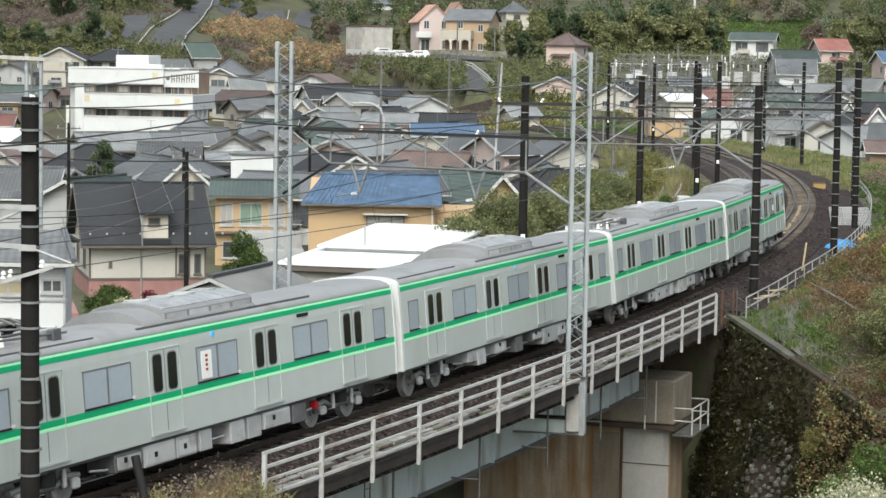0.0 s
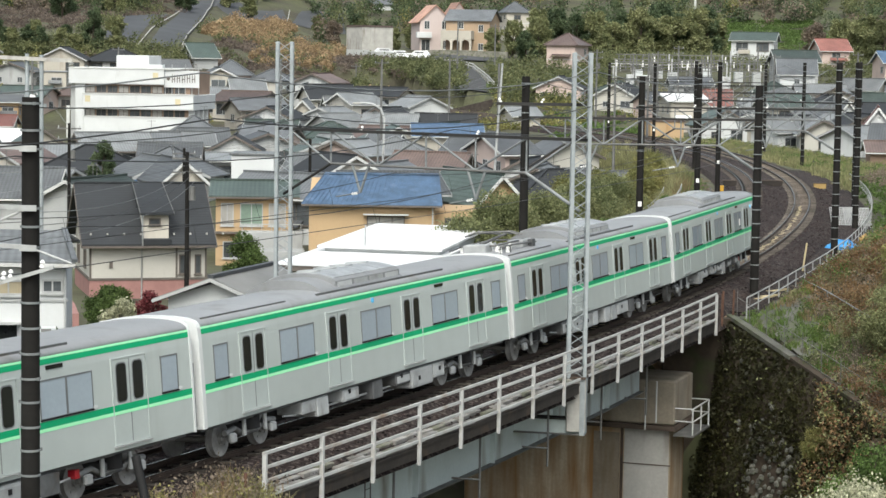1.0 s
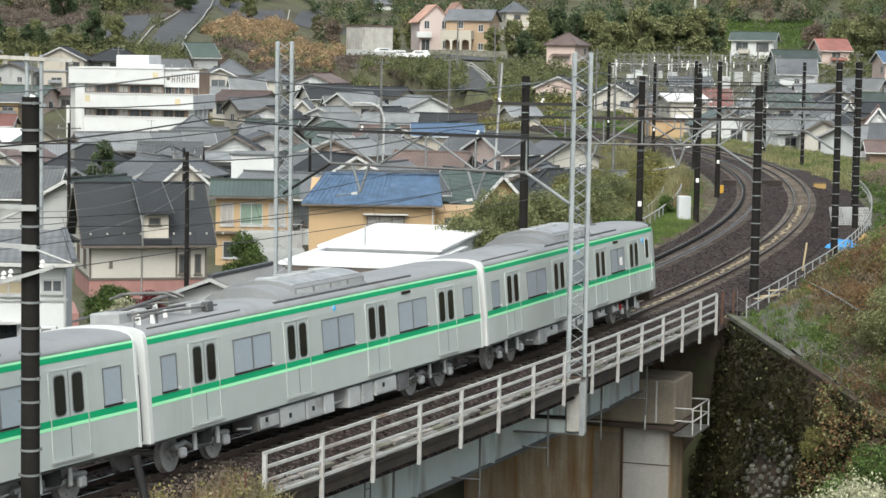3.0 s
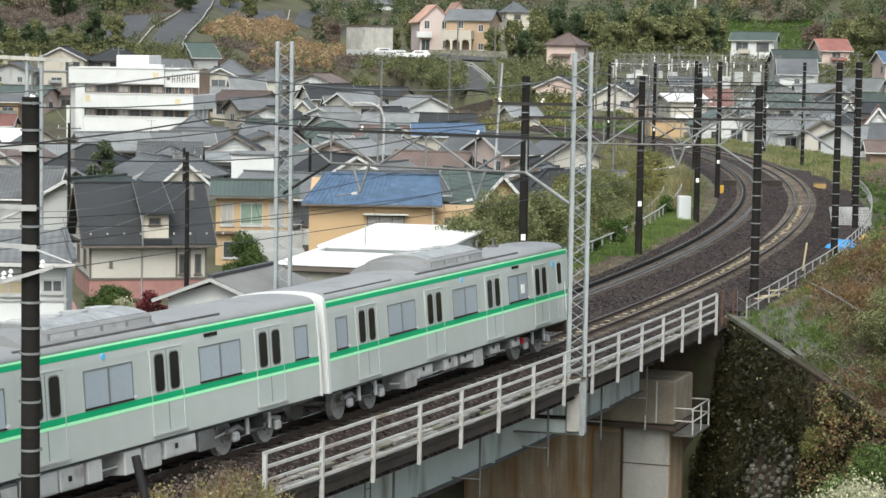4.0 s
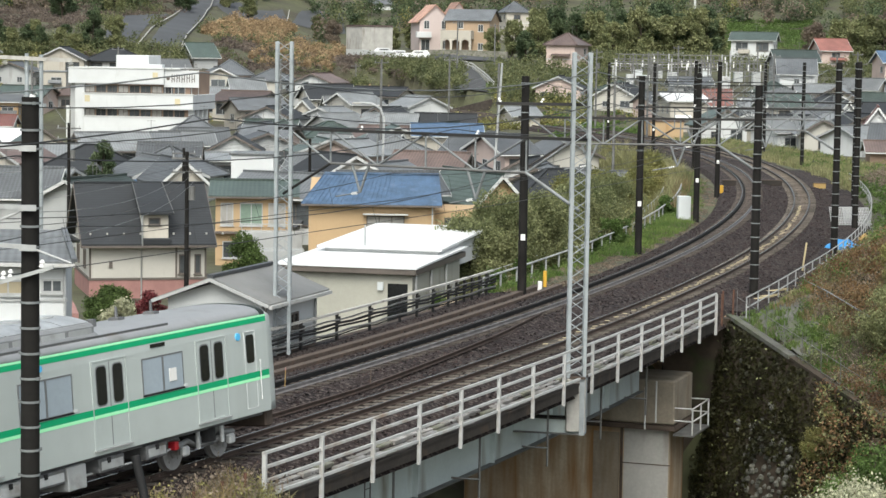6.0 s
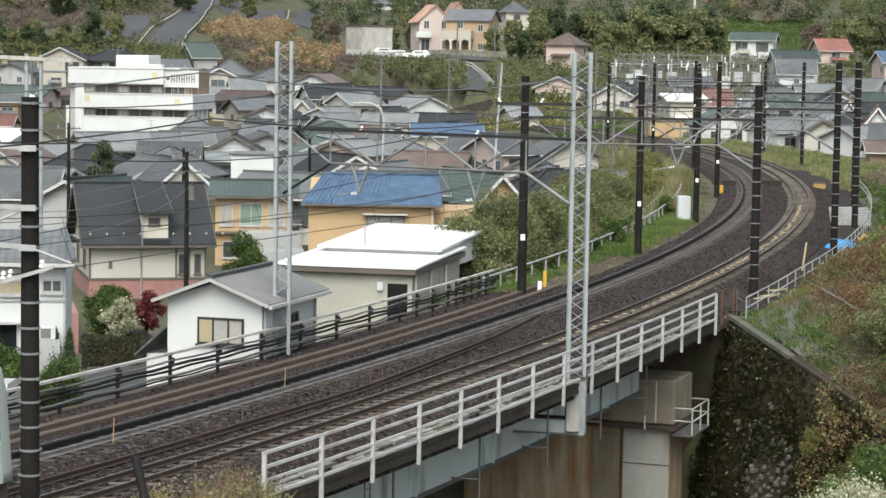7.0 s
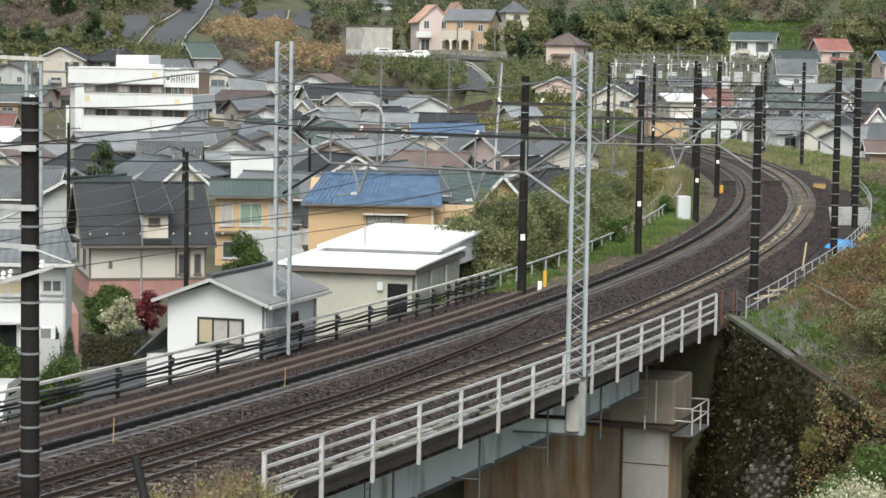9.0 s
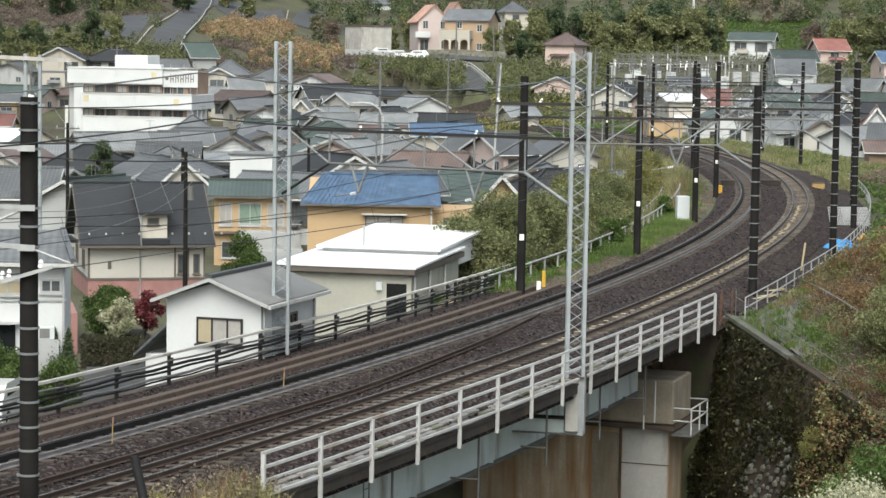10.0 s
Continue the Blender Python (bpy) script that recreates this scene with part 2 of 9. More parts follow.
W_WHITE = mat("white_render_wall", (0.54, 0.555, 0.56), 0.8, var=0.05, scale=0.4, bump=0.08, dirt=(0.41, 0.42, 0.41), dirt_amount=0.3, dirt_stretch=5)
W_CREAM = mat("cream_wall", (0.46, 0.43, 0.375), 0.8, var=0.07, scale=0.4, bump=0.08, dirt=(0.36, 0.32, 0.27), dirt_amount=0.35, dirt_stretch=5, rnd=0.12)
W_TAN = mat("orange_tan_wall", (0.43, 0.305, 0.175), 0.8, var=0.07, scale=0.4, bump=0.08, dirt=(0.36, 0.22, 0.105), dirt_amount=0.35, dirt_stretch=5)
W_SAGE = mat("greenish_grey_wall", (0.37, 0.365, 0.315), 0.8, var=0.08, scale=0.5, bump=0.08, dirt=(0.27, 0.265, 0.225), dirt_amount=0.4, dirt_stretch=5)
W_VILLA = mat("dull_tan_wall", (0.36, 0.265, 0.18), 0.8, var=0.07, scale=0.4, bump=0.08, dirt=(0.28, 0.20, 0.13), dirt_amount=0.35, dirt_stretch=5)
W_BEIGE = mat("beige_siding_wall", (0.45, 0.435, 0.395), 0.8, var=0.06, scale=0.4, bump=0.08, dirt=(0.32, 0.29, 0.25), dirt_amount=0.35, dirt_stretch=5)
W_PINK = mat("pinkish_wall", (0.50, 0.40, 0.36), 0.8, var=0.07, scale=0.4, bump=0.08, dirt=(0.36, 0.29, 0.26), dirt_amount=0.3, dirt_stretch=5)
W_ROSE = mat("rose_white_wall", (0.52, 0.44, 0.42), 0.8, var=0.06, scale=0.4, bump=0.08, dirt=(0.42, 0.36, 0.34), dirt_amount=0.3, dirt_stretch=5)
W_BRICK_RED = mat("dull_red_base_wall", (0.30, 0.16, 0.145), 0.85, var=0.1, scale=1.5, bump=0.2)
W_GREY = mat("grey_wall", (0.36, 0.37, 0.37), 0.8, var=0.08, scale=0.4, bump=0.08, dirt=(0.25, 0.25, 0.24), dirt_amount=0.35, dirt_stretch=5)
W_BROWN = mat("brown_wall", (0.27, 0.19, 0.14), 0.8, var=0.1, scale=0.5, bump=0.1)
R_BLACK = tile_mat("charcoal_slate_roof", (0.021, 0.024, 0.028), 0.75, rnd=0.0, relief=0.15, ribs=False)
# Grey, green and brown roof tones lightened to paint haze over the town.
R_GREY = tile_mat("grey_tile_roof", (0.112, 0.12, 0.128), 0.5)
R_LGREY = tile_mat("pale_grey_tile_roof", (0.17, 0.18, 0.185), 0.5)
R_GREEN = tile_mat("dark_green_roof", (0.058, 0.080, 0.071), 0.5)
R_BLUE = mat("blue_metal_roof", (0.070, 0.120, 0.200), 0.5, 0.0, var=0.28, scale=1.4, bump=0.15, dirt=(0.13, 0.175, 0.25), dirt_amount=0.4, dirt_stretch=3)
R_RED = tile_mat("faded_red_roof", (0.20, 0.085, 0.07), 0.55)
R_BROWN = tile_mat("brown_roof", (0.13, 0.095, 0.085), 0.5)
R_ORANGE = tile_mat("orange_tile_roof", (0.46, 0.27, 0.20), 0.55)
R_WHITE = mat("white_sheet_roof", (0.66, 0.67, 0.68), 0.5, var=0.03, scale=0.3, bump=0.03, dirt=(0.72, 0.72, 0.71), dirt_amount=0.25)
M_TRIM = mat("white_trim", (0.52, 0.53, 0.52), 0.6, var=0.06, bump=0.05)
# Trim and house glass lightened too, as painted haze.
M_DARK_TRIM = mat("dark_brown_trim", (0.115, 0.098, 0.085), 0.6, var=0.15, bump=0.05)
M_PANE = mat("house_window_glass", (0.085, 0.094, 0.10), 0.08, var=0.25, scale=0.8, bump=0, rnd=0.5)
M_CURTAIN = mat("glass_over_curtain", (0.36, 0.35, 0.33), 0.15, var=0.15, scale=0.8, bump=0, coat=0.5)
R_SLATE = mat("plain_grey_slate", (0.185, 0.185, 0.18), 0.6, var=0.1, scale=0.7, fine=6, bump=0.15, dirt=(0.13, 0.13, 0.12), dirt_amount=0.35, dirt_stretch=3)
M_LEAF_GLASS = mat("glass_over_green_curtain", (0.20, 0.27, 0.22), 0.15, var=0.15, scale=0.8, bump=0, coat=0.5)
M_SHUTTER = mat("tan_shutter", (0.36, 0.31, 0.21), 0.6, var=0.08, bump=0.05)
M_NET = mat("black_weed_sheet", (0.055, 0.058, 0.063), 0.75, var=0.2, scale=0.15, fine=1.5, bump=0.2, dirt=(0.075, 0.075, 0.07), dirt_amount=0.35)
M_TARP = mat("blue_tarpaulin", (0.05, 0.27, 0.60), 0.5, var=0.15, scale=2, bump=0.3)
M_CABINET = mat("white_enamel_cabinet", (0.54, 0.57, 0.58), 0.4, var=0.05, scale=1, bump=0.03)
M_YELLOW = mat("yellow_paint", (0.62, 0.36, 0.04), 0.5, var=0.1, bump=0.05)
M_DULL_ORANGE = mat("faded_orange_paint", (0.37, 0.25, 0.09), 0.7, var=0.2, bump=0.1)
M_STAKE = mat("pale_wood_stake", (0.52, 0.44, 0.27), 0.8, var=0.1, bump=0.1)
M_CAR_BODY = mat("white_car_paint", (0.72, 0.73, 0.74), 0.25, var=0.03, bump=0, coat=0.5, rnd=0.15)
M_TYRE = mat("tyre_rubber", (0.02, 0.02, 0.02), 0.8, var=0.2, bump=0.1)

M_TAR = mat("tarred_black_steel", (0.012, 0.012, 0.012), 0.8, var=0.3, scale=2, bump=0.2)
for dull in (M_CONC_POLE, M_TAR, M_BALLAST, M_STONE, M_SLEEPER, M_SLEEPER_DARK, M_BLACK):
    dull.node_tree.nodes["Principled BSDF"].inputs["Specular IOR Level"].default_value = 0.18


# ---------------------------------------------------------------- mesh tools
class Geo:
    """Collects vertices and faces of one mesh."""

    def __init__(self):
        self.v, self.f, self.smooth = [], [], []

    def add(self, verts, faces, smooth=False):
        n = len(self.v)
        self.v += [tuple(p) for p in verts]
        self.f += [tuple(i + n for i in q) for q in faces]
        self.smooth += [smooth] * len(faces)
        return self

    def box(self, x0, x1, y0, y1, z0, z1, m=None, c=0.0):
        """A box, with its upright and lengthwise edges cut by c."""
        (x0, x1), (y0, y1), (z0, z1) = sorted((x0, x1)), sorted((y0, y1)), sorted((z0, z1))
        if c:
            lay = [(x0 + c, y0), (x1 - c, y0), (x1, y0 + c), (x1, y1 - c), (x1 - c, y1), (x0 + c, y1), (x0, y1 - c), (x0, y0 + c)]
            cx, cy = (x0 + x1) / 2, (y0 + y1) / 2
            kx, ky = 1 - 2 * c / max(x1 - x0, 1e-6), 1 - 2 * c / max(y1 - y0, 1e-6)
            v = [((px - cx) * kx + cx, (py - cy) * ky + cy, z0) for px, py in lay] + [(px, py, z0 + c) for px, py in lay]
            v += [(px, py, z1 - c) for px, py in lay] + [((px - cx) * kx + cx, (py - cy) * ky + cy, z1) for px, py in lay]
            f = [tuple(range(7, -1, -1)), tuple(range(24, 32))]
            for r in range(3):
                f += [(r * 8 + i, r * 8 + (i + 1) % 8, r * 8 + 8 + (i + 1) % 8, r * 8 + 8 + i) for i in range(8)]
        else:
            v = [(x0, y0, z0), (x1, y0, z0), (x1, y1, z0), (x0, y1, z0), (x0, y0, z1), (x1, y0, z1), (x1, y1, z1), (x0, y1, z1)]
            f = [(3, 2, 1, 0), (4, 5, 6, 7), (0, 1, 5, 4), (1, 2, 6, 5), (2, 3, 7, 6), (3, 0, 4, 7)]
        if m is not None:
            v = [m @ Vector(p) for p in v]
        return self.add(v, f)

    def tube(self, pts, r, n=8, r1=None, cap=True):
        """A round bar along points; r may taper to r1."""
        pts = [Vector(p) for p in pts]
        v, f, k = [], [], len(pts)
        for i, p in enumerate(pts):
            d = (pts[min(i + 1, k - 1)] - pts[max(i - 1, 0)]).normalized()
            a = d.cross(Vector((0, 0, 1)) if abs(d.z) < 0.9 else Vector((1, 0, 0))).normalized()
            b = d.cross(a)
            rr = r if r1 is None else r + (r1 - r) * i / (k - 1)
            v += [p + (a * math.cos(t) + b * math.sin(t)) * rr for t in (2 * math.pi * j / n for j in range(n))]
        for i in range(k - 1):
            f += [(i * n + j, i * n + (j + 1) % n, i * n + n + (j + 1) % n, i * n + n + j) for j in range(n)]
        self.add(v, f, n > 5)
        if cap:
            self.add(v[:n], [tuple(range(n))])
            self.add(v[-n:], [tuple(range(n - 1, -1, -1))])
        return self

    def bar(self, a, b, w, h):
        """A square bar from a to b."""
        a, b = Vector(a), Vector(b)
        d = (b - a)
        ln = d.length
        m = Matrix.Translation(a) @ d.to_track_quat("X", "Z").to_matrix().to_4x4()
        return self.box(0, ln, -w / 2, w / 2, -h / 2, h / 2, m)

    def prism(self, outline, x0, x1, smooth=False):
        """An outline in (y, z), drawn along x."""
        n = len(outline)
        v = [(x0, y, z) for y, z in outline] + [(x1, y, z) for y, z in outline]
        self.add(v, [(i, (i + 1) % n, n + (i + 1) % n, n + i) for i in range(n)], smooth)
        self.add(v[:n], [tuple(range(n - 1, -1, -1))])
        self.add(v[n:], [tuple(range(n))])
        return self

    def sweep(self, outline, frames, smooth=False, closed=True):
        """An outline in (side, up), drawn through frames (place, side, up)."""
        n, v, f = len(outline), [], []
        for p, a, b in frames:
            v += [p + a * o + b * u for o, u in outline]
        last = n if closed else n - 1
        for i in range(len(frames) - 1):
            f += [(i * n + j, i * n + (j + 1) % n, i * n + n + (j + 1) % n, i * n + n + j) for j in range(last)]
        self.add(v, f, smooth)
        if closed:
            self.add(v[:n], [tuple(range(n - 1, -1, -1))])
            self.add(v[-n:], [tuple(range(n))])
        return self

    def mesh(self, name, material, bevel=0.0):
        me = bpy.data.meshes.new(name)
        me.from_pydata(self.v, [], self.f)
        me.polygons.foreach_set("use_smooth", self.smooth)
        b = bmesh.new()
        b.from_mesh(me)
        if bevel:
            bmesh.ops.remove_doubles(b, verts=b.verts, dist=1e-5)
            bmesh.ops.bevel(b, geom=b.edges[:], offset=bevel, segments=1, affect="EDGES")
        if len(b.faces) < 20000:
            bmesh.ops.recalc_face_normals(b, faces=b.faces)
        b.to_mesh(me)
        b.free()
        me.materials.append(material)
        return me


def rounded(x0, x1, z0, z1, r, y0, y1, m=None):
    """A plate in the x-z plane with rounded corners, from y0 to y1."""
    ring = []
    for cx, cz, a0 in ((x1 - r, z1 - r, 0), (x0 + r, z1 - r, 90), (x0 + r, z0 + r, 180), (x1 - r, z0 + r, 270)):
        ring += [(cx + r * math.cos(radians(a0 + k * 45)), cz + r * math.sin(radians(a0 + k * 45))) for k in range(3)]
    v = [(x, y, z) for y in (y0, y1) for x, z in ring]
    if m is not None:
        v = [m @ Vector(p) for p in v]
    n = len(ring)
    return Geo().add(v, [tuple(range(n)), tuple(range(2 * n - 1, n - 1, -1))] + [(i, (i + 1) % n, n + (i + 1) % n, n + i) for i in range(n)])


def ring_frame(x0, x1, z0, z1, f, y0, y1, m=None):
    """A rectangular frame of one piece in the x-z plane, f wide, from y0 to y1."""
    v = [(x, y, z) for y in (y0, y1) for e in (0, f) for x, z in ((x0 + e, z0 + e), (x1 - e, z0 + e), (x1 - e, z1 - e), (x0 + e, z1 - e))]
    if m is not None:
        v = [m @ Vector(p) for p in v]
    faces = []
    for i in range(4):
        j = (i + 1) % 4
        faces += [(i, j, 4 + j, 4 + i), (8 + i, 12 + i, 12 + j, 8 + j), (i, 8 + i, 8 + j, j), (4 + i, 4 + j, 12 + j, 12 + i)]
    return Geo().add(v, faces)


def chevron(half, low, top, t, a, b, across=False):
    """A gable roof of one piece: two slopes, t thick, from a to b along the ridge (along y when across)."""
    out = [(-half, low), (-half, low + t), (0, top + t), (half, low + t), (half, low), (0, top)]
    if not across:
        return Geo().prism(out, a, b)
    g = Geo()
    v = [(p, a, q) for p, q in out] + [(p, b, q) for p, q in out]
    return g.add(v, [tuple(range(6)), tuple(range(11, 5, -1))] + [(i, (i + 1) % 6, 6 + (i + 1) % 6, 6 + i) for i in range(6)])


def part(name, geo, material, parent=None, label="", m=None, bevel=0.0):
    ob = new(name, geo if isinstance(geo, bpy.types.Mesh) else geo.mesh(name, material, bevel))
    ob.parent = parent
    if m is not None:
        ob.matrix_basis = m
    return tagged(ob, label)


def thing(name, label, category, m=None, group="", kind=""):
    ob = new(name)
    if m is not None:
        ob.matrix_basis = m
    return tagged(ob, label, category, group, kind)


def solid(name, geo, material, label, category, m=None, group="", kind="", bevel=0.0):
    ob = part(name, geo, material, None, label, m, bevel)
    return tagged(ob, "", category, group, kind)


# ---------------------------------------------------------------- the line of the track: one wide curve
CX, CY, RAD = -385.241, 226.698, 416.13
A0 = math.atan2(72.95 - CY, 1.3216 - CX)
CANT = radians(4.62)


def on_track(s, off=0.0, z=0.0):
    a = A0 + s / RAD
    return Vector((CX + (RAD + off) * math.cos(a), CY + (RAD + off) * math.sin(a), z))


def side_dir(s):
    a = A0 + s / RAD
    return Vector((math.cos(a), math.sin(a), 0))


def yaw_at(s):
    return math.degrees(A0 + s / RAD) + 90


def at_track(s, off=0.0, z=0.0):
    """A pose beside the track: x along it, away from the camera; y to the inside of the curve."""
    p = on_track(s, off, z)
    return pose(p.x, p.y, p.z, 0, 0, yaw_at(s))


def frames_along(s0, s1, step, off=0.0, z=0.0, cant=False):
    n = max(1, round((s1 - s0) / step))
    out = []
    for i in range(n + 1):
        s = s0 + (s1 - s0) * i / n
        a = side_dir(s)
        up = Vector((0, 0, 1))
        if cant:
            a, up = a * math.cos(CANT) + up * math.sin(CANT), up * math.cos(CANT) - a * math.sin(CANT)
        out.append((on_track(s, off, z), a, up))
    return out


def track_coords(x, y):
    dx, dy = x - CX, y - CY
    return (np.arctan2(dy, dx) - A0) * RAD, np.hypot(dx, dy) - RAD


# ---------------------------------------------------------------- the ground: one sheet
def step_up(t, a, b):
    u = np.clip((t - a) / (b - a), 0, 1)
    return u * u * (3 - 2 * u)


def wall_x(y):
    """Where the gully's stone wall stands beyond the bridge."""
    return np.interp(y, [30, 60, 72, 84, 92, 100], [30, 22, 19, 15.1, 12.1, 11.6])


def wall_top(y):
    return np.interp(y, [30, 60, 72, 84, 92, 100], [-9, -5.6, -4.4, -2.35, -0.65, -0.65])


def ground_z(x, y):
    x, y = np.asarray(x, float), np.asarray(y, float)
    s, off = track_coords(x, y)
    town = np.interp(y, [-200, 40, 100, 200, 250, 310, 345, 385, 440, 500, 560, 640, 760, 1000, 1600, 4000],
                     [-9, -5, -4.6, -4.6, -4.2, -2.6, -0.4, 3.5, 8.8, 10.4, 13, 25.5, 46, 85, 150, 220])
    town = town + step_up(-x, 20, 70) * np.interp(y, [330, 400, 500, 620, 800], [0, 5, 8, 12, 14])
    right = np.interp(off, [0, 5.0, 7.2, 11, 18, 40], [-0.75, -0.75, 1.0, 3.6, 5.0, 5.5])
    bank = wall_top(y) + np.clip(x - wall_x(y) - 0.8, 0, 18) * 0.55
    beyond = step_up(y, 91, 101)
    right = bank * (1 - beyond) + right * beyond
    far_out = step_up(s, 95, 150)
    outside = right * (1 - far_out) + np.maximum(town, -0.9) * far_out
    base = np.where(off > 0, outside, town)
    base = np.where((off > 0) & (s < -19), np.interp(off, [0, 4, 8, 20], [-0.8, -1.2, -3.5, -9]), base)
    form = -0.75 - np.clip(np.maximum(off - 4.5, -9.3 - off), 0, None) / 1.3
    z = np.where((y < 420) & ((off < 4.5) | (s > 25)), np.maximum(base, form), base)
    z = np.where((off > -9.3) & (off < 4.2) & (y < 420), np.minimum(z, -0.75), z)
    left_bank = step_up(s, -23.5, -19)
    under = 1 - step_up(s, 20.3, 22.3)
    open_air = step_up(wall_x(y) - x, -0.3, 0.9) * (1 - step_up(y, 93.1, 93.9))
    w = left_bank * np.where(off < 3.0, under, open_air) * step_up(off, -14, -9)
    gully = np.interp(off, [-30, -13, -9, 3, 8, 30], [-4.6, -4.8, -6.5, -13, -14, -15])
    z = z * (1 - w) + np.minimum(gully, z) * w
    return z + 0.35 * np.sin(x * 0.21 + 1.3 * np.sin(y * 0.13)) * np.sin(y * 0.17) * step_up(np.abs(off), 12, 25)


def gz(x, y):
    return float(ground_z(x, y))


def build_ground():
    rows, y = [], -140.0
    while y < 4200:
        rows.append(y)
        y += 4 if y < 20 else 0.8 if y < 125 else 2.0 if y < 300 else 3.5 if y < 700 else 60
    ys = np.array(rows)
    us = np.concatenate([[-60, -20, -8, -4, -2.4, -1.6, -1.25], np.linspace(-1, 1, 150), [1.25, 1.6, 2.4, 4, 8, 20, 60]])
    half = 20 + 0.24 * np.maximum(ys, 30)
    X = half[:, None] * us[None, :]
    Y = np.repeat(ys[:, None], len(us), 1)
    Z = ground_z(X, Y)
    nx, ny = len(us), len(ys)
    v = np.stack([X, Y, Z], -1).reshape(-1, 3)
    i = (np.arange(ny - 1)[:, None] * nx + np.arange(nx - 1)[None, :]).reshape(-1)
    f = np.stack([i, i + 1, i + nx + 1, i + nx], -1)
    me = bpy.data.meshes.new("ground")
    me.from_pydata(v.tolist(), [], f.tolist())
    me.polygons.foreach_set("use_smooth", [True] * len(f))
    me.materials.append(M_GROUND)
    tagged(new("ground", me), "damp earth and moss on the valley floor and slopes", "ground", kind="structure")


build_ground()


# ---------------------------------------------------------------- track bed, rails
S0, S1 = -190, 265
NEAR, FAR = 0.0, -3.85          # centre lines of the two tracks


def build_track_bed():
    g = Geo()
    outer = [(3.0, -0.95), (2.5, -0.40), (1.3, -0.055), (0.0, -0.135), (-1.25, -0.235), (-1.9, -0.25), (-2.6, -0.06), (-3.85, -0.14), (-5.1, -0.24)]
    g.sweep(outer + [(-6.3, -0.42), (-9.2, -0.62), (-9.6, -1.0)], frames_along(S0, 27, 3.0))
    bed = solid("track_bed", g, M_BALLAST, "brown crushed-stone ballast under two railway tracks", "ballast", kind="structure")
    g = Geo().sweep(outer + [(-5.9, -0.36), (-6.5, -0.95)], frames_along(27, S1, 3.0))
    solid("track_bed", g, M_BALLAST, "brown crushed-stone ballast round the curve", "ballast", kind="structure")
    g = Geo().sweep([(2.4, -0.5), (4.6, -0.60), (5.0, -1.0), (2.4, -1.0)], frames_along(24, 150, 3.0))
    solid("cess_path", g, M_BALLAST, "brown stony path beside the near track", "path", kind="structure")
    return bed


RAIL = [(-0.062, -0.15), (0.062, -0.15), (0.062, -0.135), (0.012, -0.115), (0.012, -0.045), (0.034, -0.035), (0.034, -0.006), (0.026, 0.0),
        (-0.026, 0.0), (-0.034, -0.006), (-0.034, -0.035), (-0.012, -0.045), (-0.012, -0.115), (-0.062, -0.135)]


def build_track(centre, label, s_mat, guard):
    root = thing("railway_track", label, "railway track", group="railway tracks")
    lift = 0.533 * math.sin(CANT)
    for o in (-0.533, 0.533):
        g = Geo().sweep(RAIL, [(p + u * 0.0, a, u) for p, a, u in frames_along(S0, S1, 2.0, centre, lift, True) for p in (p + a * o,)])
        part("rail", g, M_RAIL_GREY if guard and o > 0 else M_RAIL_SIDE, root, "dull grey steel rail" if guard and o > 0 else "rusty steel rail")
        top = Geo().sweep([(-0.024, 0.001), (0.024, 0.001), (0.024, 0.004), (-0.024, 0.004)],
                          [(p + a * o, a, u) for p, a, u in frames_along(S0, S1, 2.0, centre, lift, True)])
        part("running_surface", top, M_RAIL_TOP, root, "polished rail head")
    if guard:
        g = Geo().sweep([(-0.05, -0.15), (0.05, -0.15), (0.05, -0.01), (-0.05, -0.01)],
                        [(p + a * -0.38, a, u) for p, a, u in frames_along(-60, 150, 2.0, centre, lift, True)])
        part("guard_rail", g, M_TAR, root, "black guard rail")
    sleeper = Geo().box(-0.11, 0.11, -1.0, 1.0, -0.33, -0.145, c=0.02)
    me = sleeper.mesh("sleeper", s_mat)
    pitch = 0.66
    rest = Geo()
    k = 0
    s = -60.0
    for i in range(int((S1 + 60) / pitch)):
        s = -60 + i * pitch
        m = at_track(s, centre, lift) @ pose(0, 0, 0, -math.degrees(CANT), 0, random.uniform(-0.6, 0.6))
        if -32 < s < 155:
            ob = new("sleeper", me)
            ob.parent, ob.matrix_basis = root, m
        else:
            rest.box(-0.11, 0.11, -1.0, 1.0, -0.33, -0.145, m)
    if centre == NEAR:
        pad = Geo().box(-0.04, 0.04, -0.10, 0.10, -0.146, -0.128, c=0.008).mesh("sleeper_pad", M_STAKE)
        for i in range(0, 300):
            s = 6 + i * 0.66
            if s < 88 and random.random() < 0.4 + 0.4 * (s > 20):
                ob = new("sleeper_pad", pad)
                ob.parent, ob.matrix_basis = root, at_track(s, centre, lift) @ pose(0, random.uniform(0.0, 0.2), 0.012, -math.degrees(CANT), 0, random.uniform(-20, 20))
    ob = part("sleeper_row", rest, s_mat, root)
    tagged(ob, kind="stuff")
    return root


bed = build_track_bed()


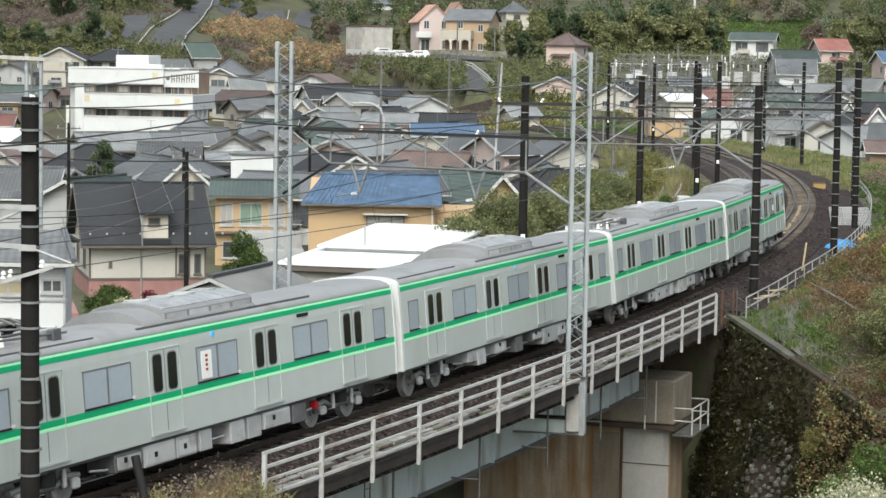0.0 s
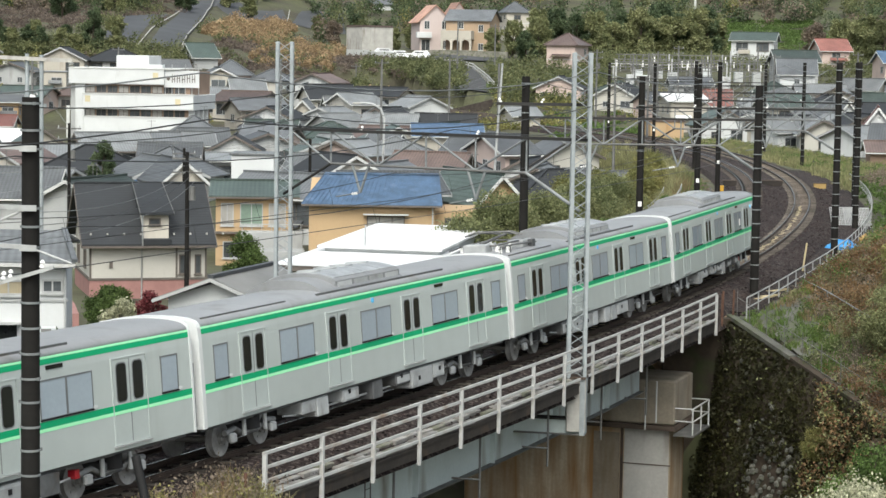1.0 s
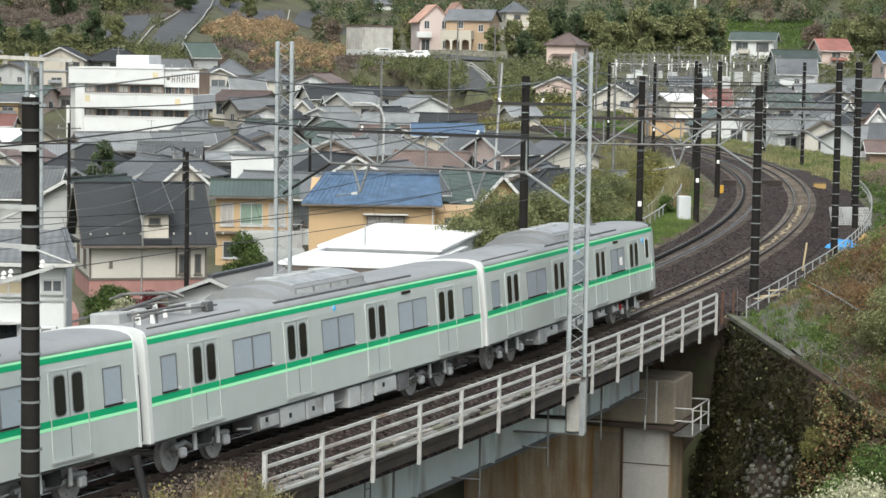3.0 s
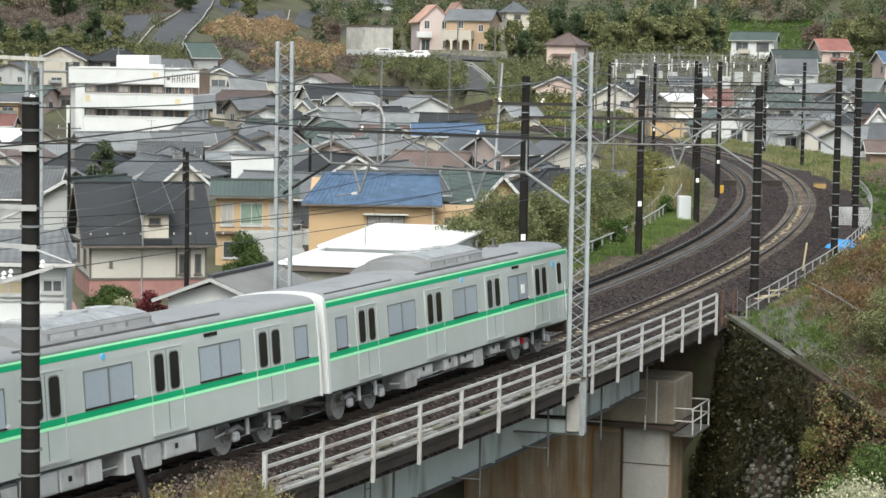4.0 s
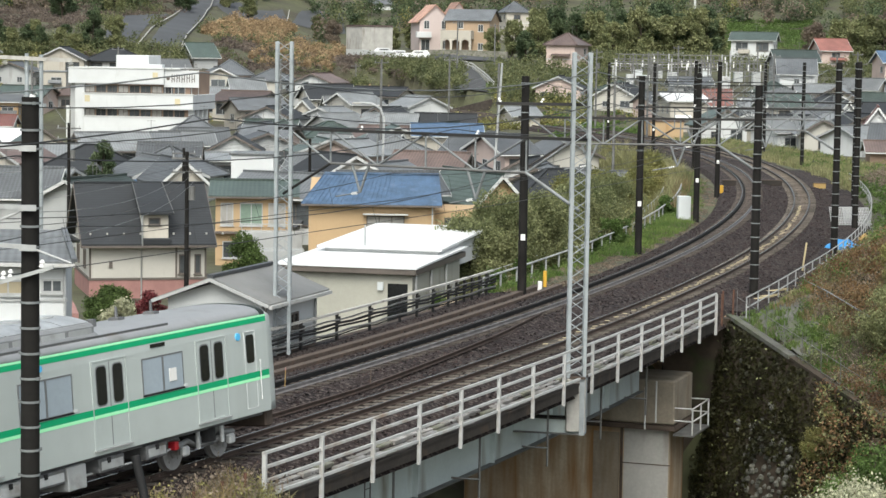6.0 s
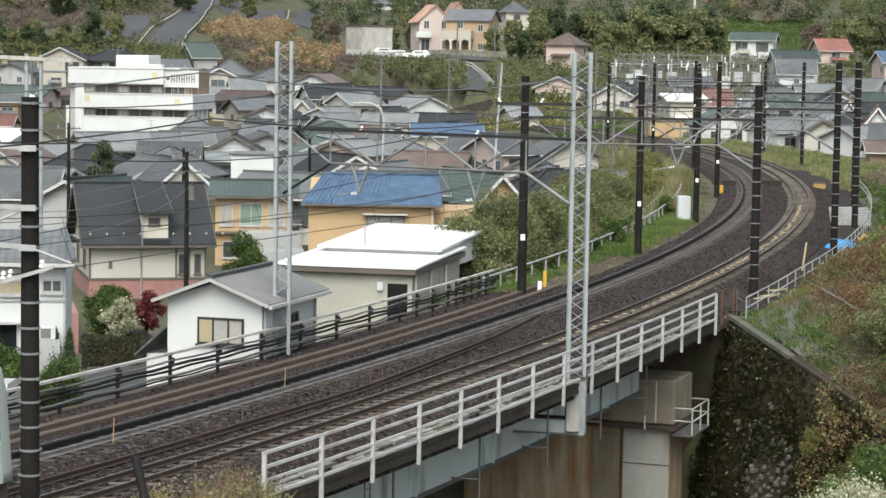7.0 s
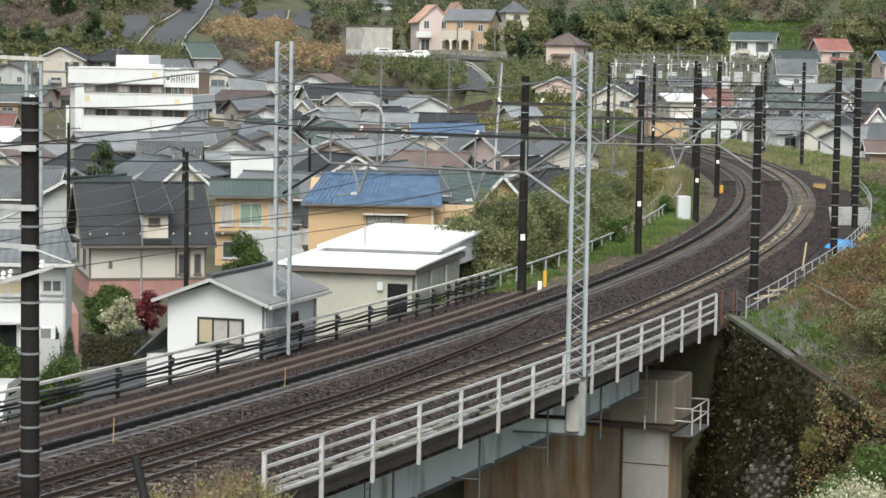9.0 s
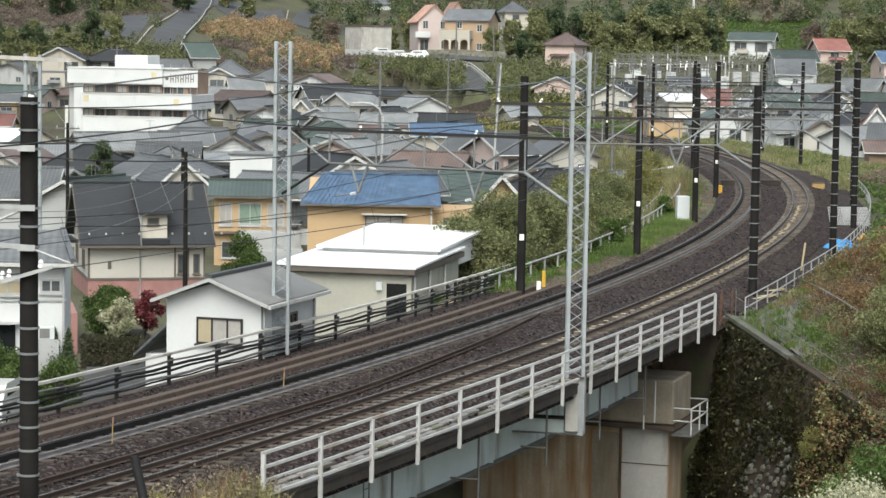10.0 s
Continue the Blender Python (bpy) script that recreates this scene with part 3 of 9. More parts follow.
def ballast_stones():
    """Loose stones on the ballast, as one sheet of small lumps."""
    rg = np.random.default_rng(4)
    n = 26000
    s = -36 + 150 * rg.random(n) ** 1.5
    o = rg.uniform(-8.6, 2.6, n)
    o = np.where((s > 27) & (o < -5.8), rg.uniform(-5.8, 2.6, n), o)
    z = np.interp(o, [-9.2, -6.3, -5.1, -3.85, -2.6, -1.9, -1.25, 0.0, 1.3, 2.5], [-0.62, -0.42, -0.24, -0.14, -0.06, -0.25, -0.235, -0.135, -0.055, -0.40])
    a = A0 + s / RAD
    c = np.stack([CX + (RAD + o) * np.cos(a), CY + (RAD + o) * np.sin(a), z + 0.008], 1)
    d = np.array([(1, 0, 0), (0, 1, 0), (-1, 0, 0), (0, -1, 0), (0, 0, 0.8)], float)
    r = (0.03 + 0.045 * rg.random(n) ** 2)[:, None, None]
    t = rg.uniform(0, 6.28, n)
    rot = np.stack([np.stack([np.cos(t), -np.sin(t), 0 * t], 1), np.stack([np.sin(t), np.cos(t), 0 * t], 1), np.stack([0 * t, 0 * t, 1 + 0 * t], 1)], 1)
    v = np.einsum("nij,kj->nki", rot, d) * r * rg.uniform(0.6, 1.4, (n, 5, 1)) + c[:, None, :]
    f = (np.arange(n)[:, None, None] * 5 + np.array([(0, 1, 4), (1, 2, 4), (2, 3, 4), (3, 0, 4)])[None]).reshape(-1, 3)
    me = bpy.data.meshes.new("ballast_stones")
    me.from_pydata(v.reshape(-1, 3).tolist(), [], f.tolist())
    me.materials.append(M_STONE)
    tagged(new("ballast_stones", me), "loose grey-brown stones on the track ballast", "stones", kind="stuff")


ballast_stones()
build_track(NEAR, "near railway track on pale concrete sleepers", M_SLEEPER, False)
build_track(FAR, "far railway track with dark sleepers and guard rail", M_SLEEPER_DARK, True)

# loose rail and cable ducts between and beside the tracks
line = []
for s in np.linspace(-34, 15, 26):
    o = float(np.interp(s, [-34, -6, 8, 15], [-1.85, -1.72, -2.35, -2.95]))
    line.append((on_track(s, o, float(np.interp(o, [-2.95, -2.35, -1.72], [0.06, 0.03, -0.06]))), side_dir(s), Vector((0, 0, 1))))
g = Geo().sweep(RAIL, line)
spare = thing("spare_rail", "loose rusty spare rail lying on the ballast between the tracks", "rail")
part("rail_length", g, M_RAIL_SIDE, spare)
for p, a, u in line[3::6]:
    part("joint_plate", Geo().box(-0.25, 0.25, -0.045, 0.045, -0.11, -0.05, Matrix.Translation(p) @ Matrix.Rotation(math.atan2(a.y, a.x) + math.pi / 2, 4, "Z")), M_RAIL_SIDE, spare, "rusty joint plate")
for o, z, nm in ((-6.15, -0.30, "rusty steel-edged cable duct along the track"), (-7.1, -0.36, "brown cable duct cover along the track")):
    duct = thing("cable_duct", nm, "cable duct", group="cable ducts")
    cover_me = Geo().box(-0.985, 0.985, -0.14, 0.14, -0.2, 0.05, c=0.015).mesh("duct_cover", M_RUST)
    for i in range(37):
        ob = new("duct_cover", cover_me)
        ob.parent, ob.matrix_basis = duct, at_track(-44 + i * 2.0, o, z)


# ---------------------------------------------------------------- bridge
def build_bridge():
    root = thing("railway_bridge", "blue-grey painted steel plate-girder railway bridge on concrete piers", "bridge")
    for o, low in ((0.95, -2.84), (-1.5, -2.36), (-3.0, -2.36), (-5.6, -2.36), (-8.2, -2.36)):
        g = Geo()
        fr = frames_along(-22, 15.3, 2.0, o)
        g.sweep([(-0.012, -0.72), (0.012, -0.72), (0.012, low), (-0.012, low)], fr)
        g.sweep([(-0.21, -0.70), (0.21, -0.70), (0.21, -0.735), (-0.21, -0.735)], fr)
        gird = part("main_girder", g, M_GIRDER, root, "blue-grey plate girder")
        part("bottom_flange", Geo().sweep([(-0.21, low - 0.005), (0.21, low - 0.005), (0.21, low - 0.05), (-0.21, low - 0.05)], fr), M_GALV_DARK, root, "dark lower flange")
        st = Geo().box(-0.012, 0.012, -0.19, -0.012, low + 0.01, -0.74)
        me = st.mesh("stiffener", M_GIRDER)
        if o > 0:
            for i in range(6):
                s = -20.6 + i * 6.2
                ob = new("stiffener", me)
                ob.parent, ob.matrix_basis = gird, at_track(s, o)
    g = Geo().sweep([(-9.2, -0.60), (2.75, -0.60), (2.75, -0.70), (-9.2, -0.70)], frames_along(-22.5, 20.5, 2.0))
    part("deck_plate", g, M_RUST, root, "rust-brown deck plate")
    # short end span beyond the pier
    g = Geo()
    for o in (1.2, -1.5, -5.6):
        g.sweep([(-0.15, -0.72), (0.15, -0.72), (0.15, -1.45), (-0.15, -1.45)], frames_along(15, 21, 2.0, o))
    part("end_span_girder", g, M_GIRDER, root)
    # walkway along the near side with brackets and grating
    g = Geo().sweep([(2.3, -0.46), (3.12, -0.46), (3.12, -0.52), (2.3, -0.52)], frames_along(-22, 19, 2.0))
    part("walkway_plank", g, M_FASCIA, root, "weathered walkway boards")
    g = Geo().sweep([(3.04, -0.46), (3.09, -0.46), (3.09, -0.80), (3.04, -0.80)], frames_along(-22, 19, 2.0))
    lids = [Geo().box(-0.43, 0.43, -0.10, 0.10, -0.46, -0.33, c=0.02).mesh("trough_lid", m) for m in (M_TROUGH, M_MOSSY)]
    for i in range(45):
        for row, o in enumerate((2.44, 2.86)):
            if (i * 7 + row * 3) % 11 == 2:
                continue
            ob = new("trough_lid", lids[(i * 5 + row) % 4 == 0])
            ob.parent, ob.matrix_basis = root, at_track(-20.5 + i * 0.88 + 0.3 * row, o + 0.03 * math.sin(i * 2.3 + row)) @ pose(0, 0, 0.03 * math.sin(i * 5.1 + row), 3 * math.sin(i * 1.7), 0, 2.0 * math.sin(i * 3.7 + row))
    part("fascia_beam", g, M_FASCIA, root, "stained fascia beam darkened for the bracket shade")
    br = Geo()
    br.add([(-0.04, -1.25, -0.55), (0.04, -1.25, -0.55), (0.04, 0.82, -0.55), (-0.04, 0.82, -0.55), (-0.04, -1.25, -0.75), (0.04, -1.25, -0.75),
            (0.04, 0.82, -1.35), (-0.04, 0.82, -1.35)], [(0, 1, 2, 3), (7, 6, 5, 4), (0, 4, 5, 1), (1, 5, 6, 2), (2, 6, 7, 3), (3, 7, 4, 0)])
    me = br.mesh("bracket", M_FASCIA)
    for i in range(11):
        ob = new("bracket", me)
        ob.parent, ob.matrix_basis = root, at_track(-20.6 + i * 3.84, 1.78)
    # piers
    def pier(s, top, name, label, o0=-6.6, o1=2.35):
        base = at_track(s)
        g = Geo().box(-1.5, 1.5, -o1, -o0, top - 1.75, top, base, c=0.06)
        cap = part("pier_cap", g, M_STAINED, root, "grey concrete pier cap")
        g = Geo().box(-1.25, 1.25, -o1 + 0.25, -o0 - 0.25, -17, top - 1.95, base, c=0.06)
        col = part("pier_column", g, M_CONCRETE, root, "rust-streaked concrete pier")
        g = Geo().box(-1.6, 1.6, -o1 - 0.05, -o0, top - 1.96, top - 1.78, base)
        part("timber_ledge", g, M_RUST, root, "dark timber ledge")
        # formwork joints; the outer bay's pale facing paints the light falling on it
        g = Geo().box(-1.29, -1.24, -o1 + 0.26, -o1 + 2.05, -17, top - 1.98, base)
        part("pale_facing", g, M_CONC_LIGHT, root, "pale facing painting the lit outer bay")
        g = Geo().box(-1.285, -1.24, -o1 + 2.25, -o1 + 3.3, top - 7.8, top - 2.2, base)
        part("patched_facing", g, M_STAINED, root, "stained patched concrete facing")
        g = Geo()
        for z in (top - 3.4, top - 5.6, top - 7.8):
            g.box(-1.31, -1.235, -o1 + 0.2, -o1 + 2.1, z, z + 0.04, base)
        g.box(-1.315, -1.235, -o1 + 2.1, -o1 + 2.2, -17, top - 2, base)
        part("joint_strip", g, M_RUST, root, "rusty joint strip")
    pier(17.0, -2.42, "pier", "")
    # end walls
    g = Geo().box(-1.2, 0.6, -3.4, 9.6, -17, -0.62, at_track(-23.2), c=0.05)
    part("end_wall", g, M_CONCRETE, root, "stained concrete end wall")
    g = Geo().box(-0.4, 1.2, -2.9, 9.6, -12, -0.62, at_track(22.2), c=0.05)
    part("end_wall", g, M_CONCRETE, root, "stained concrete end wall")
    # inspection platform beside the pier
    g = Geo()
    base = at_track(17.0)
    g.box(-1.7, 1.2, -3.15, -2.35, -4.55, -4.48, base)
    part("platform_floor", g, M_GALV_DARK, root)
    g = Geo()
    for x in (-1.65, -0.2, 1.15):
        g.tube([base @ Vector((x, -3.1, -4.5)), base @ Vector((x, -3.1, -3.45))], 0.035, 6)
    for z in (-3.45, -3.95):
        g.tube([base @ Vector((-1.65, -2.4, z)), base @ Vector((-1.65, -3.1, z)), base @ Vector((1.15, -3.1, z)), base @ Vector((1.15, -2.4, z))], 0.03, 6)
    for x in (-5.0, -3.3):
        g.tube([base @ Vector((x, -2.05, -2.2)), base @ Vector((x, -2.05, -3.8))], 0.035, 6)
    part("platform_railing", g, M_WHITE_STEEL, root, "white pipe railing")
    # ladder and pipes under the girder
    g = Geo()
    for x in (-12.2, -11.85):
        p = at_track(x, 1.3)
        g.tube([p @ Vector((0, 0, -0.9)), p @ Vector((0, 0, -3.6))], 0.02, 5)
    for k in range(9):
        z = -1.0 - k * 0.3
        g.tube([on_track(-12.2, 1.3, z), on_track(-11.85, 1.3, z)], 0.015, 5)
    part("ladder", g, M_GALV_DARK, root, "thin steel ladder")
    for s in (-12.6, -6.4, -0.4, 5.3, 11.1):
        g = Geo().tube([on_track(s - 0.6, 1.7, -2.4), on_track(s, 2.35, -2.5)], 0.035, 6).tube([on_track(s, 2.35, -0.8), on_track(s, 2.35, -3.1)], 0.04, 6)
        part("drain_pipe", g, M_GALV_DARK, root, "dark drain pipe")
    return root


build_bridge()


def build_railing():
    root = thing("bridge_railing", "white painted steel railing with three rails along the bridge walkway", "railing")
    a, b = -21.4, 18.9
    for z in (0.72, 0.38, 0.05, -0.30):
        g = Geo().sweep([(-0.03, -0.035), (0.03, -0.035), (0.03, 0.035), (-0.03, 0.035)], frames_along(a, b, 1.5, 3.14, z))
        part("rail_bar", g, M_WHITE_STEEL, root)
    post = Geo().box(-0.04, 0.04, -0.05, 0.05, -0.95, 0.70).mesh("post", M_WHITE_STEEL)
    n = 14
    for i in range(n + 1):
        s = a + 0.05 + (b - a - 0.1) * i / n
        ob = new("post", post)
        ob.parent, ob.matrix_basis = root, at_track(s, 3.16)


build_railing()


def build_far_fence():
    root = thing("cable_fence", "dark steel fence with pale handrail and bundled black cables", "fence")
    a, b = -45, 27
    g = Geo().sweep([(-0.07, -0.04), (0.07, -0.04), (0.07, 0.04), (-0.07, 0.04)], frames_along(a, b, 1.5, -8.75, 0.42))
    part("handrail", g, M_CONC_LIGHT, root, "pale handrail")
    for z, r in ((0.20, 0.035), (0.05, 0.05), (-0.08, 0.04), (-0.27, 0.045), (-0.36, 0.03)):
        n = 60
        pts = [on_track(a + (b - a) * i / n, -8.62, z + 0.025 * math.sin(i * 1.9 + z * 9)) for i in range(n + 1)]
        part("cable", Geo().tube(pts, r, 6), M_GALV_DARK if z in (0.20, -0.27) else M_BLACK, root, "sagging cable")
    post = Geo().box(-0.04, 0.04, -0.05, 0.05, -0.75, 0.40).box(-0.09, 0.09, -0.11, 0.0, 0.02, 0.30).mesh("post", M_TRUSS_DARK)
    i, s = 0, a
    while s < b:
        ob = new("post", post)
        ob.parent, ob.matrix_basis = root, at_track(s, -8.72)
        s += 3.3 if s < 14 else 2.0 if s < 20 else 1.1


build_far_fence()


# ---------------------------------------------------------------- masts and overhead line
def band_pole(p, z0, z1, r, label, bands, group):
    root = thing("overhead_line_pole", label, "utility pole", pose(p.x, p.y, 0), group)
    part("shaft", Geo().tube([(0, 0, z0 - 1), (0, 0, (z0 + z1) / 2), (0, 0, z1)], r * 1.08, 16, r * 0.92), M_CONC_POLE, root)
    ring = Geo().tube([(0, 0, -0.022), (0, 0, 0.022)], r * 1.10, 16).box(r, r + 0.05, -0.025, 0.025, -0.03, 0.03).mesh("steel_band", M_GANTRY)
    for z in bands:
        ob = new("steel_band", ring)
        ob.parent, ob.location, ob.rotation_euler = root, (0, 0, z), (0, 0, random.uniform(0, 6))
    return root


def lattice_mast(p, z0, z1, w, label, foot):
    root = thing("lattice_mast", label, "lattice mast", pose(p.x, p.y, 0, 0, 0, yaw_at(2) - 68), "lattice masts")
    h = w / 2
    for x, y in ((-h, -h), (h, -h), (h, h), (-h, h)):
        g = Geo().box(x - 0.06, x + 0.06, y - 0.06, y + 0.06, z0, z1, c=0.01)
        part("corner_angle", g, M_MAST, root)
    n = round((z1 - z0) / (w * 0.7))
    dz = (z1 - z0) / n
    for side in range(4):
        g = Geo()
        for i in range(n):
            a, b = (-h, h) if (i + side) % 2 else (h, -h)
            q = pose(0, 0, 0, 0, 0, 90 * side)
            g.bar(q @ Vector((a, -h, z0 + i * dz)), q @ Vector((b, -h, z0 + i * dz + dz)), 0.095, 0.02)
        tagged(part("lacing", g, M_MAST, root), kind="stuff")
    g = Geo()
    for z in np.arange(z0 + 0.8, z1, 1.45):
        g.box(-h - 0.05, -h + 0.03, -h - 0.05, -h + 0.03, z, z + 0.05)
    part("bolt_plates", g, M_GALV_DARK, root)
    if foot:
        part("foot_column", Geo().box(-h - 0.05, h + 0.05, -h - 0.05, h + 0.05, z0 - 1.75, z0, c=0.02), M_CONC_LIGHT, root, "pale steel foot column")
    return root


def insulator(parent, p, d, n=5, r=0.085, material=None):
    """A string of porcelain discs from p along d."""
    p, d = Vector(p), Vector(d).normalized()
    g = Geo()
    for i in range(n):
        q = p + d * (0.09 * i)
        g.tube([q, q + d * 0.03, q + d * 0.06], r, 10, r * 0.45)
    part("insulator", g, material or M_PORCELAIN, parent, "porcelain insulator")


def gantry(a, b, zt, label, hangers, dark=True):
    """A truss beam between the places a and b (top chord at zt), with knee braces and pull-off arms over the tracks."""
    a, b = Vector((a.x, a.y, 0)), Vector((b.x, b.y, 0))
    d = b - a
    L = d.length
    m = Matrix.Translation(a) @ d.to_track_quat("X", "Z").to_matrix().to_4x4()
    root = thing("overhead_gantry", label, "gantry", m, "overhead line gantries")
    zb, e = zt - 1.15, L * 0.17
    part("top_chord", Geo().box(-0.3, L + 0.3, -0.06, 0.06, zt - 0.05, zt + 0.05), M_TRUSS_DARK, root, "black top chord")
    part("bottom_chord", Geo().tube([(e, 0, zb), (L - e, 0, zb)], 0.045, 8), M_GALV_DARK, root)
    part("knee_brace", Geo().tube([(0, 0, zb - 1.15), (e, 0, zb)], 0.05, 8), M_TRUSS_DARK, root)
    part("knee_brace", Geo().tube([(L, 0, zb - 1.15), (L - e, 0, zb)], 0.06, 8), M_GANTRY, root, "grey knee brace")
    n = 4
    step = (L - 2 * e) / n
    for i in range(n + 1):
        x = e + i * step
        part("truss_post", Geo().tube([(x, 0, zb), (x, 0, zt)], 0.035, 6), M_GANTRY, root)
        if i < n:
            flip = i % 2 == 0
            part("truss_diagonal", Geo().tube([(x, 0, zt if flip else zb), (x + step, 0, zb if flip else zt)], 0.04, 6), M_GANTRY, root)
    part("truss_diagonal", Geo().tube([(e * 0.1, 0, zt), (e, 0, zb)], 0.04, 6), M_GANTRY, root)
    part("truss_diagonal", Geo().tube([(L - e * 0.1, 0, zt), (L - e, 0, zb)], 0.04, 6), M_GANTRY, root)
    for x in hangers:
        g = Geo().tube([(x - 0.35, 0, zb), (x, 0, zb - 0.95)], 0.045, 6).tube([(x + 0.35, 0, zb), (x, 0, zb - 0.95)], 0.045, 6)
        g.tube([(x, 0, zb - 0.95), (x - 1.1, 0.1, zb - 1.15)], 0.025, 6)
        part("drop_arm", g, M_GANTRY, root, "grey drop arm")
        insulator(root, (x - 0.15, 0, zb - 0.98), (-1, 0.1, -0.2), 3, 0.055)
        insulator(root, (x, 0, zt + 0.05), (0.5, 0, 1), 2, 0.055)
    return root


MAST_L, MAST_R = Vector((-5.66, 79.0, 0)), Vector((4.38, 72.5, 0))
lattice_mast(MAST_L, -1.6, 10.45, 0.50, "galvanised steel lattice mast behind the cable fence", False)
mast_r = lattice_mast(MAST_R, -0.30, 10.22, 0.52, "galvanised steel lattice mast bracketed to the bridge girder", True)
part("cross_arm", Geo().box(-2.75, 0.15, -0.05, 0.05, 8.50, 8.60), M_TRUSS_DARK, mast_r, "black steel cross arm")
insulator(mast_r, (-2.6, 0, 8.6), (-0.6, 0, 1), 2, 0.05)
insulator(mast_r, (-1.3, 0, 8.6), (0.6, 0, 1), 2, 0.05)
brq = pose(4.38, 72.5, 0, 0, 0, -12)
bracket = thing("mast_bracket", "blue-grey steel bracket beam carrying the mast off the bridge", "bracket", brq)
part("beam_web", Geo().box(-2.5, 0.3, -0.14, 0.14, -2.12, -1.68), M_GIRDER, bracket)
part("beam_flange", Geo().box(-2.6, 0.0, -0.24, 0.24, -1.675, -1.62), M_TRUSS_DARK, bracket, "black top flange")
part("beam_flange", Geo().box(-2.6, 0.3, -0.24, 0.24, -2.17, -2.125), M_GALV_DARK, bracket)
# Plate added to show the lit right face of the foot column.
part("side_cheek", Geo().box(0.18, 0.34, -0.3, 0.3, -2.16, -0.32), M_MAST, bracket, "plate standing in for the column's lit right face")
part("rust_collar", Geo().box(-0.36, 0.36, -0.36, 0.36, -0.31, -0.24), M_RUST, bracket, "rusty collar plate")
gantry(MAST_L, MAST_R, 7.42, "slender steel truss gantry between two lattice masts over the tracks", (3.3, 8.0))

pole_spots = {}
for key, s, o, zt, z0 in (("f1", 25.9, -7.07, 9.2, -0.6), ("f2", 51.7, -6.96, 9.1, -0.6), ("f3", 77.8, -6.67, 9.1, -0.6), ("f4", 105.9, -6.36, 9.9, -0.6),
                          ("n1", 30.2, 2.55, 8.95, -0.8), ("n2", 54.6, 3.5, 10.0, -0.8), ("n3", 74.9, 3.74, 10.05, -0.8), ("n3b", 81.0, 3.6, 10.0, -0.8),
                          ("n4", 112, 4.6, 10.0, -0.6), ("f5", 150, -6.5, 9.9, -0.6), ("n5", 162.7, 6.0, 9.9, -0.6), ("f6", 185, -6.5, 9.5, -0.6), ("n6", 189, 7.0, 9.9, -0.6),
                          ("f7", 215, -6.5, 9.5, -0.6), ("n7", 220, 6.5, 9.5, -0.6)):
    p = on_track(s, o)
    pole_spots[key] = p
    banded = key.startswith("n")
    bands = [z for z in np.arange(0.3, zt - 0.2, 0.62)] if banded else [zt - 0.3, zt - 1.6, 5.0]
    band_pole(p, z0, zt, 0.19, "dark concrete pole with many steel bands beside the track" if banded else "dark concrete pole on the inside of the curve", bands, "poles beside the track")
    if not banded:
        g = Geo().box(-0.10, 0.10, -0.22, -0.19, 1.95, 2.22)
        solid("pole_plate", g, M_PAPER, "small white number plate strapped to a pole", "plate", pose(p.x, p.y, 0), "pole plates")
for a, b, zt in (("f1", "n1", 7.4), ("f2", "n2", 7.4), ("f3", "n3", 7.4), ("f4", "n4", 7.5), ("f5", "n5", 7.5), ("f6", "n6", 7.5), ("f7", "n7", 7.5)):
    gantry(pole_spots[a], pole_spots[b], zt, "steel truss gantry between two concrete poles over the tracks", (2.9, 6.9))
# the near pole with its many bands, arms and insulators
pA = Vector((-8.17, 44.3, 0))
near_pole = band_pole(pA, -2.5, 9.12, 0.188, "thick dark concrete pole with galvanised bands and cross arms", [9.0, 8.47, 8.1, 6.93, 6.57, 6.16, 5.06, 4.55, 4.04, 3.54, 3.07, 2.57, 2.1, 1.6, 1.1], "poles beside the track")
for z, l, z2 in ((8.12, 1.7, 8.2), (6.95, 1.9, 7.0), (6.16, 2.0, 6.3)):
    part("cross_arm", Geo().bar((-l, -0.23, z2), (0.15, -0.23, z), 0.08, 0.09), M_GALV, near_pole, "galvanised cross arm")
    part("arm_clamp", Geo().box(-0.17, 0.17, -0.31, -0.285, z - 0.06, z + 0.06), M_GALV, near_pole)
part("cross_arm", Geo().bar((-0.75, -0.24, 5.40), (0.50, -0.24, 5.79), 0.07, 0.07), M_GALV, near_pole, "tilted galvanised arm")
part("arm_brace", Geo().tube([(-1.2, -0.21, 6.4), (0, -0.21, 6.95)], 0.03, 6), M_GALV, near_pole)
part("arm_brace", Geo().tube([(0.1, -0.21, 6.14), (0.85, -0.21, 5.86)], 0.025, 6), M_GALV, near_pole)
for xx, zz in ((-0.50, 5.60), (-0.36, 5.64), (0.26, 5.84), (-0.9, 8.22)):
    insulator(near_pole, (xx, -0.22, zz - 0.06), (0.15, 0, 1), 2, 0.055)
part("cap_insulator", Geo().tube([(0.05, 0, 9.05), (0.05, 0, 9.15), (0.12, 0, 9.2)], 0.09, 10, 0.04), M_PORCELAIN, near_pole, "white cap insulator")
# twin-pole frame behind the houses
frame_l = thing("portal_pole", "grey twin-pole steel portal with a long top beam", "utility pole", pose(0, 0, 0))
for xx, zt in ((-22.32, 9.8), (-21.55, 9.75), (-25.5, 9.9)):
    part("pole", Geo().tube([(xx, 120, -5), (xx, 120, zt)], 0.11, 10), M_MAST, frame_l)
part("top_beam", Geo().bar((-30, 119.85, 9.80), (-19.9, 119.85, 9.46), 0.16, 0.2), M_CONC_LIGHT, frame_l)
for xx in (-23.45, -19.95):
    insulator(frame_l, (xx, 119.8, 9.4), (0.05, 0, -1), 3, 0.2)


